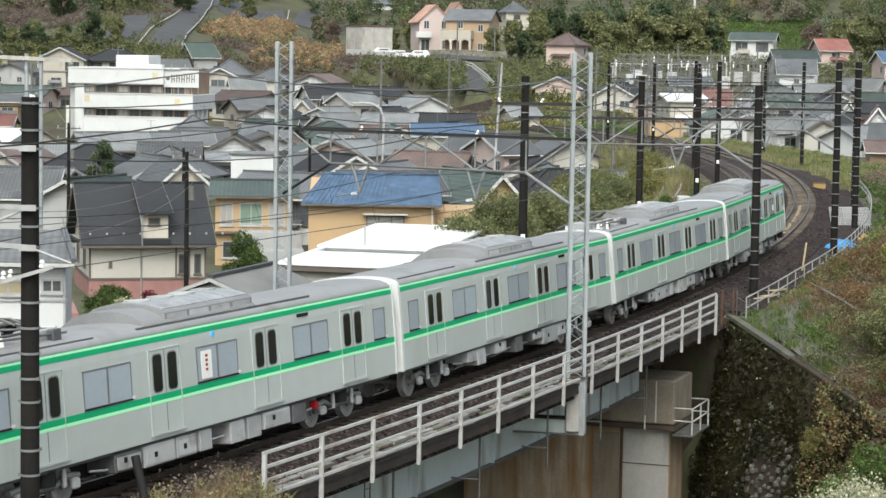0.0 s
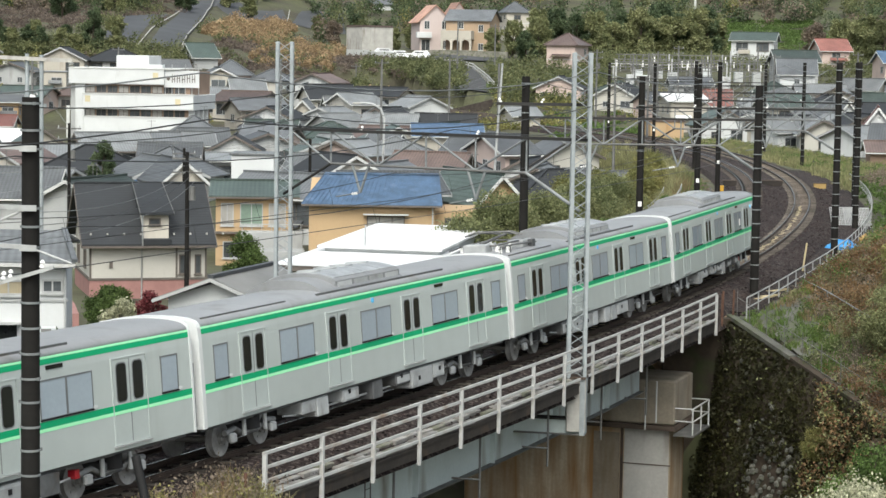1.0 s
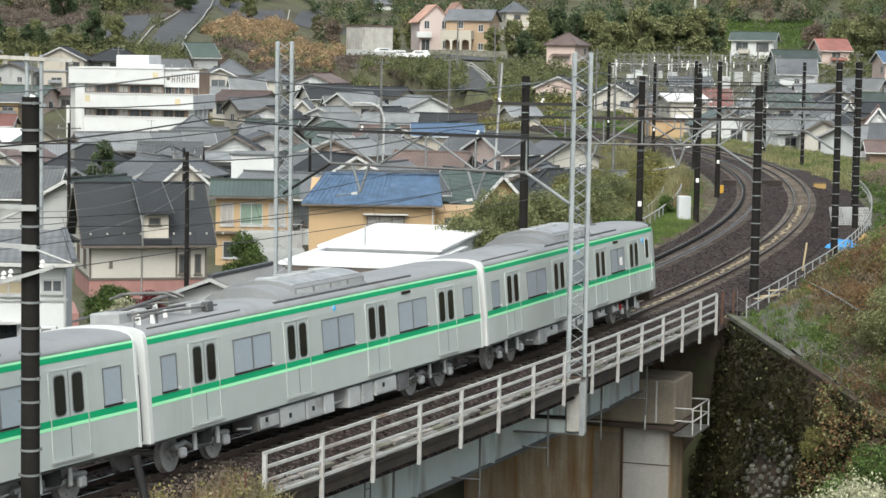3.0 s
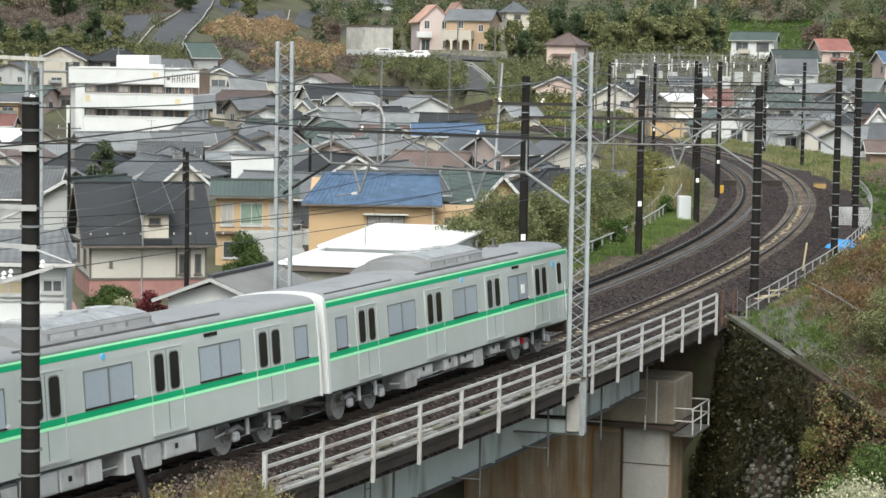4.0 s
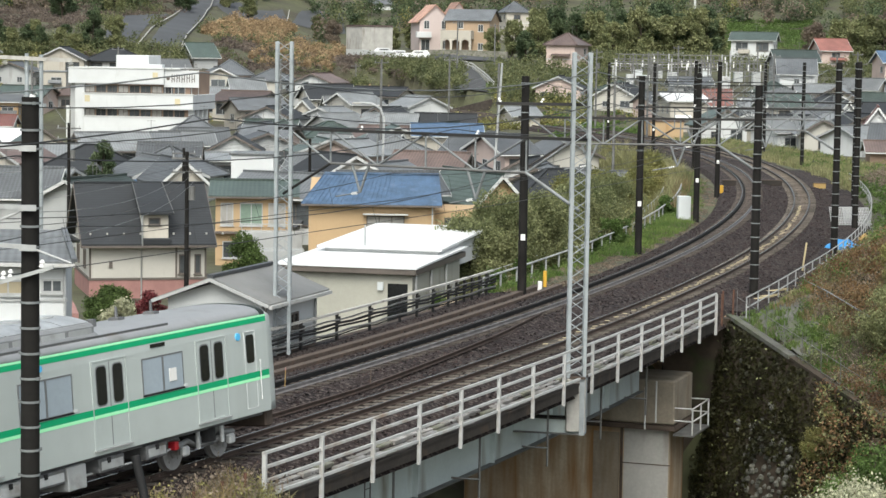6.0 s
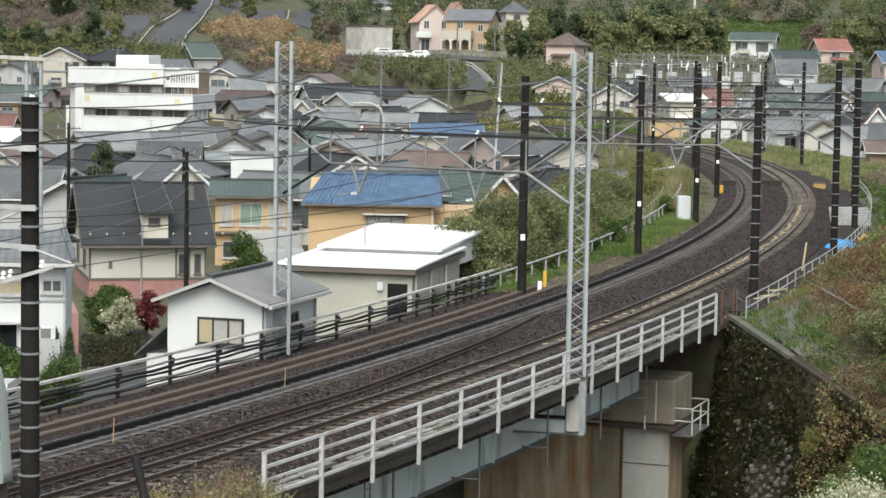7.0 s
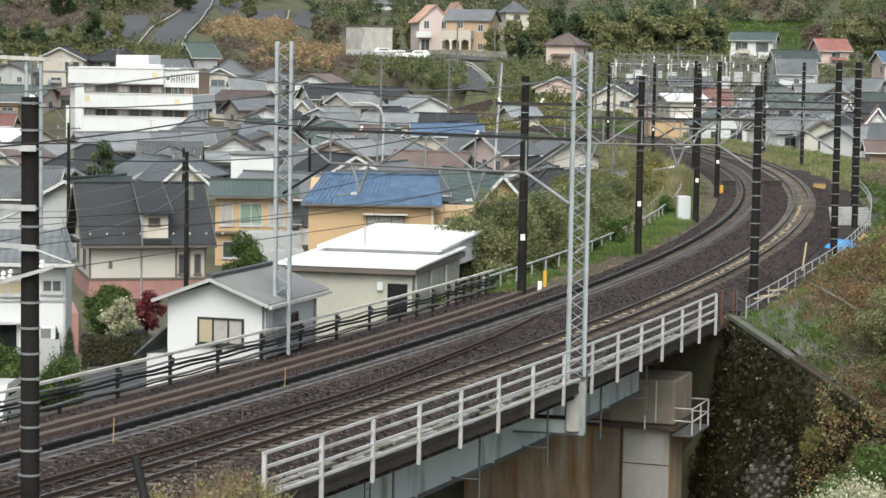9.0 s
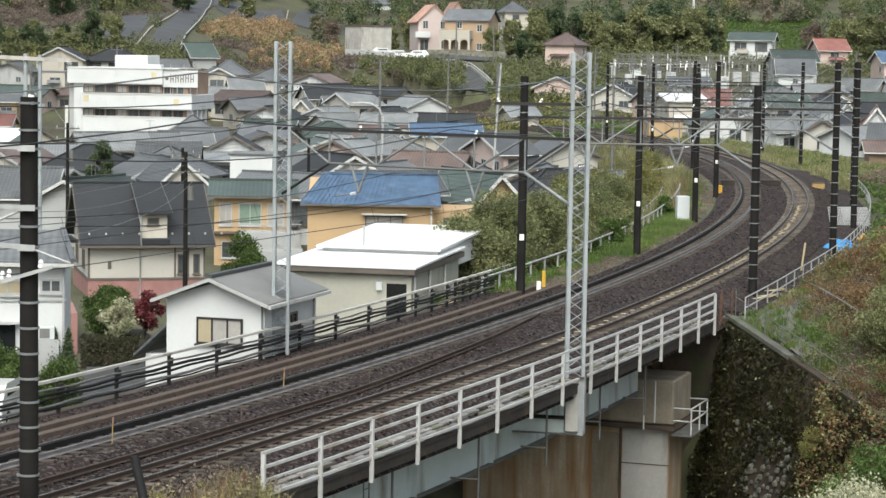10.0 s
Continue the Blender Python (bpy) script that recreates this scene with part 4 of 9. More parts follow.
def wire(name, pts, r, material, label, sag=0.0, group="overhead wires"):
    """A wire hung through points, sagging between them."""
    out = []
    for a, b in zip(pts, pts[1:]):
        for i in range(8):
            t = i / 8
            p = a.lerp(b, t)
            p.z -= sag * 4 * t * (1 - t)
            out.append(p)
    out.append(pts[-1])
    return solid(name, Geo().tube(out, r, 5), material, label, "wire", group=group)


SUP = [-75, -50, -24, 2, 28.5, 53, 76.5, 108, 156, 187, 217, 250]
for centre in (NEAR, FAR):
    c = centre - 0.35
    wire("contact_wire", [on_track(s, c + 0.15, 5.15) for s in SUP], 0.011, M_WIRE, "dark contact wire over the track")
    wire("messenger_wire", [on_track(s, c, 6.05) for s in SUP], 0.012, M_WIRE, "dark messenger wire over the track", 0.45)
    g = Geo()
    for a, b in zip(SUP, SUP[1:]):
        n = round((b - a) / 5)
        for i in range(1, n):
            t = i / n
            g.tube([on_track(a + (b - a) * t, c, 6.05 - 0.45 * 4 * t * (1 - t)), on_track(a + (b - a) * t, c + 0.15, 5.15)], 0.006, 4)
    solid("dropper_wires", g, M_WIRE, "thin dropper wires between contact and messenger wire", "wire", group="overhead wires", kind="stuff")
for o, z in ((-7.0, 8.9), (-7.3, 7.9), (3.3, 8.6), (3.0, 9.6), (-2.0, 7.6)):
    wire("feeder_wire", [on_track(s, o, z) for s in SUP], 0.017, M_WIRE_LIGHT if z > 9 else M_WIRE, "feeder wire strung along the line", 0.5)
# leaning stay tube in front
g = Geo().tube([(-6.66, 48.6, 1.22), (-6.15, 48.0, -0.6), (-5.7, 47.4, -2.2)], 0.10, 12)
stay = thing("stay_guard", "black leaning guard tube of a pole stay", "stay")
part("tube", g, M_BLACK, stay)
part("clamp_ring", Geo().tube([(-6.36, 48.25, 0.14), (-6.34, 48.23, 0.08)], 0.115, 12), M_GALV, stay, "pale clamp ring")


# ---------------------------------------------------------------- the train
HALF = 9.80


def rounded_profile():
    """Half outline of the car body from the skirt to the roof's middle (y, z), mirrored."""
    pts = [(1.395, 0.97), (1.40, 1.2), (1.40, 2.2), (1.385, 3.05), (1.365, 3.36)]
    roof = [(1.33, 3.46), (1.25, 3.53), (1.05, 3.60), (0.7, 3.65), (0.3, 3.675), (0.0, 3.68)]
    return pts, roof


def side_y(z):
    return float(np.interp(z, [0.97, 1.2, 2.2, 3.05, 3.36], [1.395, 1.40, 1.40, 1.385, 1.365]))


def build_car(label, panto, cab, poster):
    root = thing("train_car", label, "train car", group="cars of the train")
    pts, roof = rounded_profile()
    x1 = HALF - (0.35 if cab else 0)
    right = [(-y, z) for y, z in pts]
    side_loop = [(y, z) for y, z in pts] + [(0.0, 3.40)] + [(-y, z) for y, z in reversed(pts)]
    part("body_shell", Geo().prism(side_loop, -HALF, x1), M_STEEL_SIDE, root, "silver-grey car side")
    edge = [pts[-1]] + roof
    loop = edge + [(-y, z) for y, z in reversed(edge[:-1])]
    part("roof", Geo().prism(loop, -HALF, x1 - (0.25 if cab else 0), True), M_CAR_ROOF, root, "grey roof")
    # white end walls with a hood, and the gangway between cars
    full = pts + roof + [(-y, z) for y, z in reversed(pts + roof[:-1])]
    big = [(y * 1.012, 0.95 if z < 1 else z * 1.006) for y, z in full]
    part("end_wall", Geo().prism(big, -HALF - 0.10, -HALF + 0.06), M_CAR_WHITE, root, "white end wall")
    part("end_panel", Geo().box(-HALF - 0.115, -HALF - 0.09, -1.22, 1.22, 1.02, 2.55), M_UNDER, root, "dark lower end panel")
    part("gangway", Geo().box(-HALF - 0.22, -HALF - 0.08, -0.6, 0.6, 1.0, 3.1, c=0.03), M_BLACK, root, "black gangway bellows")
    if not cab:
        part("end_wall", Geo().prism(big, HALF - 0.02, HALF + 0.06), M_CAR_WHITE, root, "white end wall")
        part("gangway", Geo().box(HALF + 0.05, HALF + 0.20, -0.6, 0.6, 1.0, 3.1, c=0.03), M_BLACK, root, "black gangway bellows")
        for y in (-1.28,):
            part("end_post", Geo().tube([(HALF + 0.12, y, 1.0), (HALF + 0.12, y, 2.5)], 0.06, 8), M_GALV, root)
    else:
        nose = Geo()
        a = [(x1, y, z) for y, z in full]
        b = [(x1 + 0.28, y * 0.97, min(z, 3.3 + (z - 3.3) * 0.4)) for y, z in full]
        c = [(x1 + 0.52, y * 0.88, 1.0 + (min(z, 3.1) - 1.0) * 0.93) for y, z in full]
        n = len(full)
        nose.add(a + b + c, [(k * n + i, k * n + (i + 1) % n, k * n + n + (i + 1) % n, k * n + n + i) for k in range(2) for i in range(n)], True)
        nose.add(c, [tuple(range(n))])
        part("cab_nose", nose, M_STEEL_SIDE, root, "sloped silver cab end")
        part("windscreen", Geo().box(x1 + 0.50, x1 + 0.535, -1.05, 1.05, 2.05, 2.95, c=0.01), M_DARK_GLASS, root, "black windscreen")
        for y in (-0.95, 0.95):
            part("tail_lamp", Geo().box(x1 + 0.50, x1 + 0.545, y - 0.12, y + 0.12, 1.55, 1.68, c=0.01), M_RED_LAMP, root, "red tail lamp")
        part("front_skirt", Geo().box(x1 + 0.05, x1 + 0.42, -1.2, 1.2, 0.52, 0.97, c=0.05), M_RUST, root, "dark grey snow plough skirt")
        part("coupler", Geo().box(x1 + 0.3, x1 + 0.85, -0.13, 0.13, 0.72, 0.98, c=0.03), M_UNDER, root)
    # colour bands along both sides
    for sgn in (-1, 1):
        for z0, z1, mt, nm in ((3.215, 3.335, M_GREEN, "green_band"), (3.335, 3.385, M_LIME, "light_band"), (1.86, 2.005, M_GREEN, "green_band"), (1.782, 1.86, M_LIME, "light_band")):
            y0, y1 = side_y(z0), side_y(z1)
            v = [(x, sgn * (y + d), z) for x in (-HALF + 0.06, x1) for y, z in ((y0, z0), (y1, z1)) for d in (-0.01, 0.006)]
            g = Geo().add(v, [(0, 1, 3, 2), (4, 6, 7, 5), (0, 4, 5, 1), (2, 3, 7, 6), (1, 5, 7, 3), (0, 2, 6, 4)])
            part(nm, g, mt, root, "green band" if mt is M_GREEN else "light green line")
    # doors
    doors = [-7.23, -2.41, 2.41, 7.23] if not cab else [-7.23, -2.41, 2.41, 6.75]
    for sgn in (-1, 1):
        for x in doors:
            y = 1.40 * sgn
            q = pose(x, y, 0, 0, 0, 0 if sgn < 0 else 180)
            door = part("door", ring_frame(-0.70, 0.70, 1.10, 3.06, 0.03, -0.012, 0.03, q), M_STEEL_SIDE, root, "sliding door surround")
            for k in (-1, 1):
                leaf = part("door_leaf", Geo().box(k * 0.325 - 0.318, k * 0.325 + 0.318, -0.004, 0.03, 1.13, 3.02, q), M_DOOR, door)
                part("window_gasket", rounded(k * 0.325 - 0.215, k * 0.325 + 0.215, 2.04, 2.95, 0.10, -0.007, 0.02, q), M_WIN_FRAME, door, "grey window gasket")
                part("door_window", rounded(k * 0.325 - 0.185, k * 0.325 + 0.185, 2.07, 2.92, 0.09, -0.012, 0.02, q), M_DARK_GLASS, door, "dark door window")
            part("door_seal", Geo().box(-0.014, 0.014, -0.008, 0.02, 1.14, 3.0, q), M_WIN_FRAME, door, "dark seal between the leaves")
            part("door_sill", Geo().box(-0.74, 0.74, -0.05, 0.02, 1.06, 1.09, q), M_GALV, door, "pale door sill")
            part("door_band", Geo().box(-0.645, 0.645, -0.010, 0.02, 1.86, 1.99, q), M_GREEN, door)
            part("door_band", Geo().box(-0.645, 0.645, -0.0105, 0.02, 1.785, 1.86, q), M_LIME, door)
        # windows
        wins = [(-8.87, 0.72, 1), (-4.82, 1.95, 2), (0.0, 1.95, 2), (4.82, 1.95, 2)] + ([(8.87, 0.72, 1)] if not cab else [])
        if cab:
            wins[3] = (4.60, 1.75, 2)
        for x, w, n in wins:
            q = pose(x, 1.395 * sgn, 0, 0, 0, 0 if sgn < 0 else 180)
            wn_ = part("window", ring_frame(-w / 2, w / 2, 2.04, 2.90, 0.035, -0.016, 0.03, q), M_WIN_FRAME, root, "grey window frame")
            if n == 2:
                part("mullion", Geo().box(-0.035, 0.035, -0.018, 0.03, 2.075, 2.865, q), M_WIN_FRAME, wn_)
            # Black strip paints the shadow line along the window's lower edge.
            part("lower_seal", Geo().box(-w / 2, w / 2, -0.03, 0.02, 2.02, 2.06, q), M_BLACK, wn_, "black strip painting the shadow line below the pane")
            for k in range(n):
                xa = -w / 2 + 0.045 + k * (w / 2)
                xb = xa + (w - 0.09 if n == 1 else w / 2 - 0.06)
                part("pane", Geo().box(xa, xb, -0.010, 0.02, 2.075, 2.865, q), M_BLIND, wn_, "pane with a lowered blue-grey blind")
            # Small white box paints a highlight at the sill's end.
            part("sill_glint", Geo().box(w / 2 - 0.02, w / 2 + 0.12, -0.03, 0.02, 2.05, 2.11, q), M_CAR_WHITE, wn_)
        q = pose(3.6, 1.37 * sgn, 0, 0, 0, 0 if sgn < 0 else 180)
        part("side_display", Geo().box(0.55, 1.15, -0.03, 0.02, 3.10, 3.19, q), M_DARK_GLASS, root, "dark destination display")
        part("round_mark", rounded(-3.82, -3.66, 3.06, 3.20, 0.06, -0.03, 0.02, q), M_BLUE_MARK, root, "small sky-blue mark")
        if cab:
            q = pose(8.35, 1.385 * sgn, 0, 0, 0, 0 if sgn < 0 else 180)
            part("cab_window", rounded(0.05, 0.42, 2.25, 2.95, 0.07, -0.02, 0.02, q), M_DARK_GLASS, root, "dark cab side window")
            # White edges and bar paint the upright highlights on the cab side.
            part("cab_door", ring_frame(-0.03, 0.50, 1.12, 3.04, 0.02, -0.02, 0.02, q), M_CAR_WHITE, root, "pale cab door edge painted as a highlight")
            part("cab_rail", Geo().tube([q @ Vector((0.62, -0.06, 1.3)), q @ Vector((0.62, -0.06, 2.3))], 0.018, 6), M_CAR_WHITE, root, "white bar painting the highlight at the cab edge")
            part("cab_mark", rounded(-0.42, -0.22, 2.86, 3.04, 0.07, -0.03, 0.02, q), M_BLUE_MARK, root, "sky-blue mark beside the cab")
    if poster:
        q = pose(-0.52, -1.41, 0)
        sheet = part("window_poster", Geo().box(-0.26, 0.22, -0.012, 0.0, 2.11, 2.78, q), M_PAPER, root, "white paper poster with red lettering bars")
        g = Geo()
        for k in range(4):
            g.box(-0.08, 0.03, -0.016, 0.0, 2.30 + k * 0.11, 2.36 + k * 0.11, q)
        part("lettering_bar", g, M_RED_LAMP, sheet)
    if cab:
        q = pose(4.95, -1.41, 0)
        part("window_notice", Geo().box(-0.1, 0.2, -0.012, 0, 2.25, 2.55, q), M_PAPER, root, "white paper notice")
    # roof cooler: a low arched base, a squarer housing on it with top panels and side louvres
    arc = [(-1.16, 3.50)] + [(y, 3.58 + 0.36 * (1 - (abs(y) / 1.18) ** 2.8)) for y in np.linspace(-1.16, 1.16, 15)] + [(1.16, 3.50)]
    ac = part("roof_cooler", Geo().prism(arc, -2.75, 2.45, True), M_AC_SIDE, root, "rounded grey roof cooler")
    box_arc = [(-1.08, 3.55), (-1.08, 3.80)] + [(y, 3.84 + 0.20 * (1 - (abs(y) / 1.08) ** 2.2)) for y in np.linspace(-1.02, 1.02, 11)] + [(1.08, 3.80), (1.08, 3.55)]
    part("cooler_housing", Geo().prism(box_arc, -1.75, 2.40), M_AC_SIDE, ac, "grey cooler housing")
    for k in range(4):
        x0 = -1.70 + k * 1.02
        lid_arc = [(y, 3.86 + 0.20 * (1 - (abs(y) / 1.08) ** 2.2)) for y in np.linspace(-0.98, 0.98, 11)]
        part("cooler_panel", Geo().prism(lid_arc + [(0.98, 3.80), (-0.98, 3.80)], x0, x0 + 0.99), M_AC_TOP, ac, "light cooler top panel")
        part("fan_grille", Geo().tube([(x0 + 0.5, 0, 4.05), (x0 + 0.5, 0, 4.085)], 0.33, 14), M_UNDER_LIGHT, ac, "round fan grille")
        for sgn in (-1, 1):
            part("side_louvre", Geo().box(x0 + 0.06, x0 + 0.93, sgn * 1.085 - 0.012, sgn * 1.085 + 0.012, 3.62, 3.77), M_UNDER_LIGHT, ac, "side louvre")
    for sgn in (-1, 1):
        part("roof_strip", Geo().box(-3.2, 5.2, sgn * 1.2 - 0.03, sgn * 1.2 + 0.03, 3.52, 3.59), M_UNDER, root, "dark roof drip strip")
        part("roof_strip", Geo().box(-9.4, -5.0, sgn * 1.2 - 0.02, sgn * 1.2 + 0.02, 3.53, 3.58), M_UNDER, root, "dark roof drip strip")
    if panto:
        pg = thing("pantograph", "", "")
        pg.parent = root
        tagged(pg, "folded grey pantograph on roof insulators")
        part("base_frame", Geo().tube([(-8.9, -0.6, 3.86), (-5.9, -0.6, 3.86), (-5.9, 0.6, 3.86), (-8.9, 0.6, 3.86), (-8.9, -0.6, 3.86)], 0.035, 6), M_GALV_DARK, pg)
        part("contact_head", Geo().tube([(-7.2, -0.95, 4.10), (-7.2, -0.6, 4.22), (-7.2, 0.6, 4.22), (-7.2, 0.95, 4.10)], 0.03, 6).tube([(-7.5, -0.95, 4.10), (-7.5, -0.6, 4.22), (-7.5, 0.6, 4.22), (-7.5, 0.95, 4.10)], 0.03, 6), M_GALV_DARK, pg)
        part("lower_arm", Geo().tube([(-8.7, 0, 3.9), (-6.1, 0, 4.08)], 0.05, 6), M_GALV_DARK, pg)
        part("upper_arm", Geo().tube([(-6.1, -0.2, 4.08), (-7.3, -0.4, 4.2)], 0.03, 6).tube([(-6.1, 0.2, 4.08), (-7.3, 0.4, 4.2)], 0.03, 6), M_GALV_DARK, pg)
        for x in (-8.8, -6.0):
            for y in (-0.6, 0.6):
                part("roof_insulator", Geo().tube([(x, y, 3.6), (x, y, 3.85)], 0.08, 8, 0.05), M_PORCELAIN, pg)
        for xa, xb, ya, yb, zz in ((-9.3, -8.7, -0.4, 0.4, 3.92), (-6.6, -5.6, -0.75, -0.2, 3.88), (-7.9, -7.2, 0.1, 0.8, 3.86)):
            part("roof_gear", Geo().box(xa, xb, ya, yb, 3.6, zz, c=0.03), M_UNDER_LIGHT, pg, "grey roof gear box")
        prng = random.Random(12)
        for k in range(14):
            x, y = prng.uniform(-9.2, -5.6), prng.uniform(-0.95, 0.95)
            if k % 2:
                part("roof_insulator", Geo().tube([(x, y, 3.6), (x, y, 3.72), (x, y, 3.84)], 0.07, 8, 0.045), M_PORCELAIN if k % 4 == 1 else M_UNDER_LIGHT, pg)
            else:
                part("roof_fitting", Geo().box(x - 0.16, x + 0.16, y - 0.09, y + 0.09, 3.62, 3.62 + prng.uniform(0.12, 0.28), c=0.02), M_UNDER_LIGHT if k % 3 else M_UNDER, pg)
        for y in (-0.85, 0.85):
            part("bus_bar", Geo().tube([(-9.3, y, 3.75), (-8.0, y, 3.82), (-5.5, y, 3.75)], 0.03, 6), M_UNDER, pg)
        part("roof_rail", Geo().tube([(-9.6, -1.0, 3.55), (-9.6, -1.0, 3.85), (-8.6, -1.0, 3.85), (-8.6, -1.0, 3.55)], 0.025, 6), M_GALV_DARK, root)
    if cab:
        for x in (5.2, 6.7):
            part("roof_aerial", Geo().tube([(x, 0.2, 3.62), (x, 0.2, 4.0)], 0.05, 8, 0.03).box(x - 0.12, x + 0.12, 0.05, 0.35, 3.62, 3.74), M_UNDER, root, "roof aerial")
        part("roof_aerial", Geo().box(3.5, 3.65, -0.3, -0.1, 3.6, 3.85, c=0.01), M_UNDER, root)
    # underframe equipment
    part("underframe", Geo().box(-HALF + 0.1, x1 - 0.1, -1.2, 1.2, 0.86, 0.98), M_UNDER, root)
    # Black block added to darken the void between the equipment boxes.
    part("centre_sill", Geo().box(-5.2, 5.2, -0.5, 0.5, 0.36, 0.87, c=0.03), M_BLACK, root, "black block painting the dark void between equipment boxes")
    for sgn in (-1, 1):
        part("air_pipe", Geo().tube([(-5.3, sgn * 1.1, 0.62), (-4.7, sgn * 1.1, 0.55), (4.6, sgn * 1.1, 0.55), (5.3, sgn * 1.1, 0.62)], 0.03, 6), M_UNDER_LIGHT, root)
    rng = random.Random(3 if cab else 5 if panto else 8)
    x = -4.6
    while x < 4.5:
        w = rng.uniform(0.55, 1.5)
        zb = rng.choice([0.34, 0.38, 0.45, 0.55])
        for sgn in (-1, 1):
            y0, y1 = sorted((sgn * 1.32, sgn * 0.55))
            box = part("equipment_box", Geo().box(x, min(x + w, 4.7), y0, y1, zb, 0.88, c=0.02), M_UNDER_LIGHT if rng.random() < 0.7 else M_UNDER, root, "grey equipment box")
            if w > 0.8:
                part("box_lid", Geo().box(x + 0.08, min(x + w, 4.7) - 0.08, sgn * 1.325 - 0.012, sgn * 1.325 + 0.012, zb + 0.06, 0.80), M_UNDER_LIGHT, box)
                part("latch", Geo().box(x + w * 0.3, x + w * 0.3 + 0.12, sgn * 1.34 - 0.012, sgn * 1.34 + 0.012, zb + 0.2, zb + 0.32), M_BLACK, box)
        x += w + rng.choice([0.08, 0.15, 0.5, 0.9])
    if cab or poster:
        part("red_box", Geo().box(5.15, 5.32, -1.25, -1.05, 0.58, 0.78, c=0.01), M_RED_LAMP, root, "red valve cover")
    # bogies with turning wheelsets
    axles = []
    for bx in (-6.9, 6.9):
        bogie = part("bogie", Geo().box(bx - 0.35, bx + 0.35, -1.05, 1.05, 0.42, 0.72, c=0.03), M_UNDER, root, "grey bogie")
        for sgn in (-1, 1):
            y = sgn * 0.98
            g = Geo().tube([(bx - 1.3, y, 0.60), (bx - 0.8, y, 0.66), (bx - 0.45, y, 0.50), (bx + 0.45, y, 0.50), (bx + 0.8, y, 0.66), (bx + 1.3, y, 0.60)], 0.075, 8)
            part("bogie_side_frame", g, M_BOGIE, bogie, "grey side frame")
            part("air_spring", Geo().tube([(bx, y, 0.55), (bx, y, 0.72), (bx, y, 0.88)], 0.27, 14), M_BLACK, bogie)
            for k in (-1, 1):
                part("axle_box", Geo().box(bx + k * 1.05 - 0.14, bx + k * 1.05 + 0.14, y * 1.0 + sgn * 0.02, y + sgn * 0.16, 0.33, 0.58, c=0.04), M_UNDER_LIGHT, bogie, "pale axle box")
                part("damper", Geo().tube([(bx + k * 0.55, y + sgn * 0.15, 0.45), (bx + k * 0.55, y + sgn * 0.15, 0.86)], 0.06, 8), M_UNDER_LIGHT, bogie)
        for k in (-1, 1):
            g = Geo()
            for sgn in (-1, 1):
                g.tube([(0, sgn * 0.60, 0), (0, sgn * 0.72, 0)], 0.43, 28)
                g.tube([(0, sgn * 0.54, 0), (0, sgn * 0.60, 0)], 0.455, 28)
                g.tube([(0, sgn * 0.72, 0), (0, sgn * 0.78, 0)], 0.14, 12)
                for t in range(4):
                    a = t * math.pi / 2
                    g.tube([(0.27 * math.cos(a), sgn * 0.715, 0.27 * math.sin(a)), (0.27 * math.cos(a), sgn * 0.735, 0.27 * math.sin(a))], 0.04, 8)
            g.tube([(0, -0.9, 0), (0, 0.9, 0)], 0.08, 10)
            ax = part("wheelset", g, M_WHEEL, root, "steel wheelset", pose(bx + k * 1.05, 0, 0.43))
            axles.append(ax)
    part("coupler", Geo().tube([(-HALF - 0.3, 0, 0.85), (-HALF + 0.6, 0, 0.85)], 0.10, 8), M_UNDER, root)
    return root


SPEED, LAST0 = 11.21, 40.05
plain = "silver commuter train car with green bands, grey roof and roof cooler"
CARS = [(build_car("silver rear cab car with green bands, roof cooler and aerials", False, True, False), 0),
        (build_car("silver commuter train car with green bands and a folded pantograph", True, False, False), 1),
        (build_car(plain, False, False, False), 2),
        (build_car("silver commuter train car with green bands, pantograph and a window poster", True, False, True), 3)]
CARS.append((copy_thing(CARS[2][0], pose(0, 0, 0)), 4))


# ---------------------------------------------------------------- houses
def add_window(root, face, x, z, w, h, pane, frame_mat, bars=2):
    """A window on a wall; face: a pose whose x runs along the wall and -y points out of it."""
    f = 0.07
    win = part("window", ring_frame(x - w / 2, x + w / 2, z - h / 2, z + h / 2, f, -0.07, 0.05, face), frame_mat, root)
    for k in range(1, bars):
        xx = x - w / 2 + w * k / bars
        part("mullion", Geo().box(xx - 0.03, xx + 0.03, -0.055, 0.05, z - h / 2 + f, z + h / 2 - f, face), frame_mat, win)
    part("pane", Geo().box(x - w / 2 + f, x + w / 2 - f, -0.025, 0.05, z - h / 2 + f, z + h / 2 - f, face), pane, win)
    part("sill", Geo().box(x - w / 2 - 0.06, x + w / 2 + 0.06, -0.12, 0.05, z - h / 2 - 0.07, z - h / 2, face), frame_mat, win)
    return win


def roof_slab(g, a, b, c, d, t):
    """A sloping slab through four corners, t thick."""
    top = [Vector(p) for p in (a, b, c, d)]
    low = [p - Vector((0, 0, t)) for p in top]
    g.add(top + low, [(0, 1, 2, 3), (7, 6, 5, 4), (0, 4, 5, 1), (1, 5, 6, 2), (2, 6, 7, 3), (3, 7, 4, 0)])


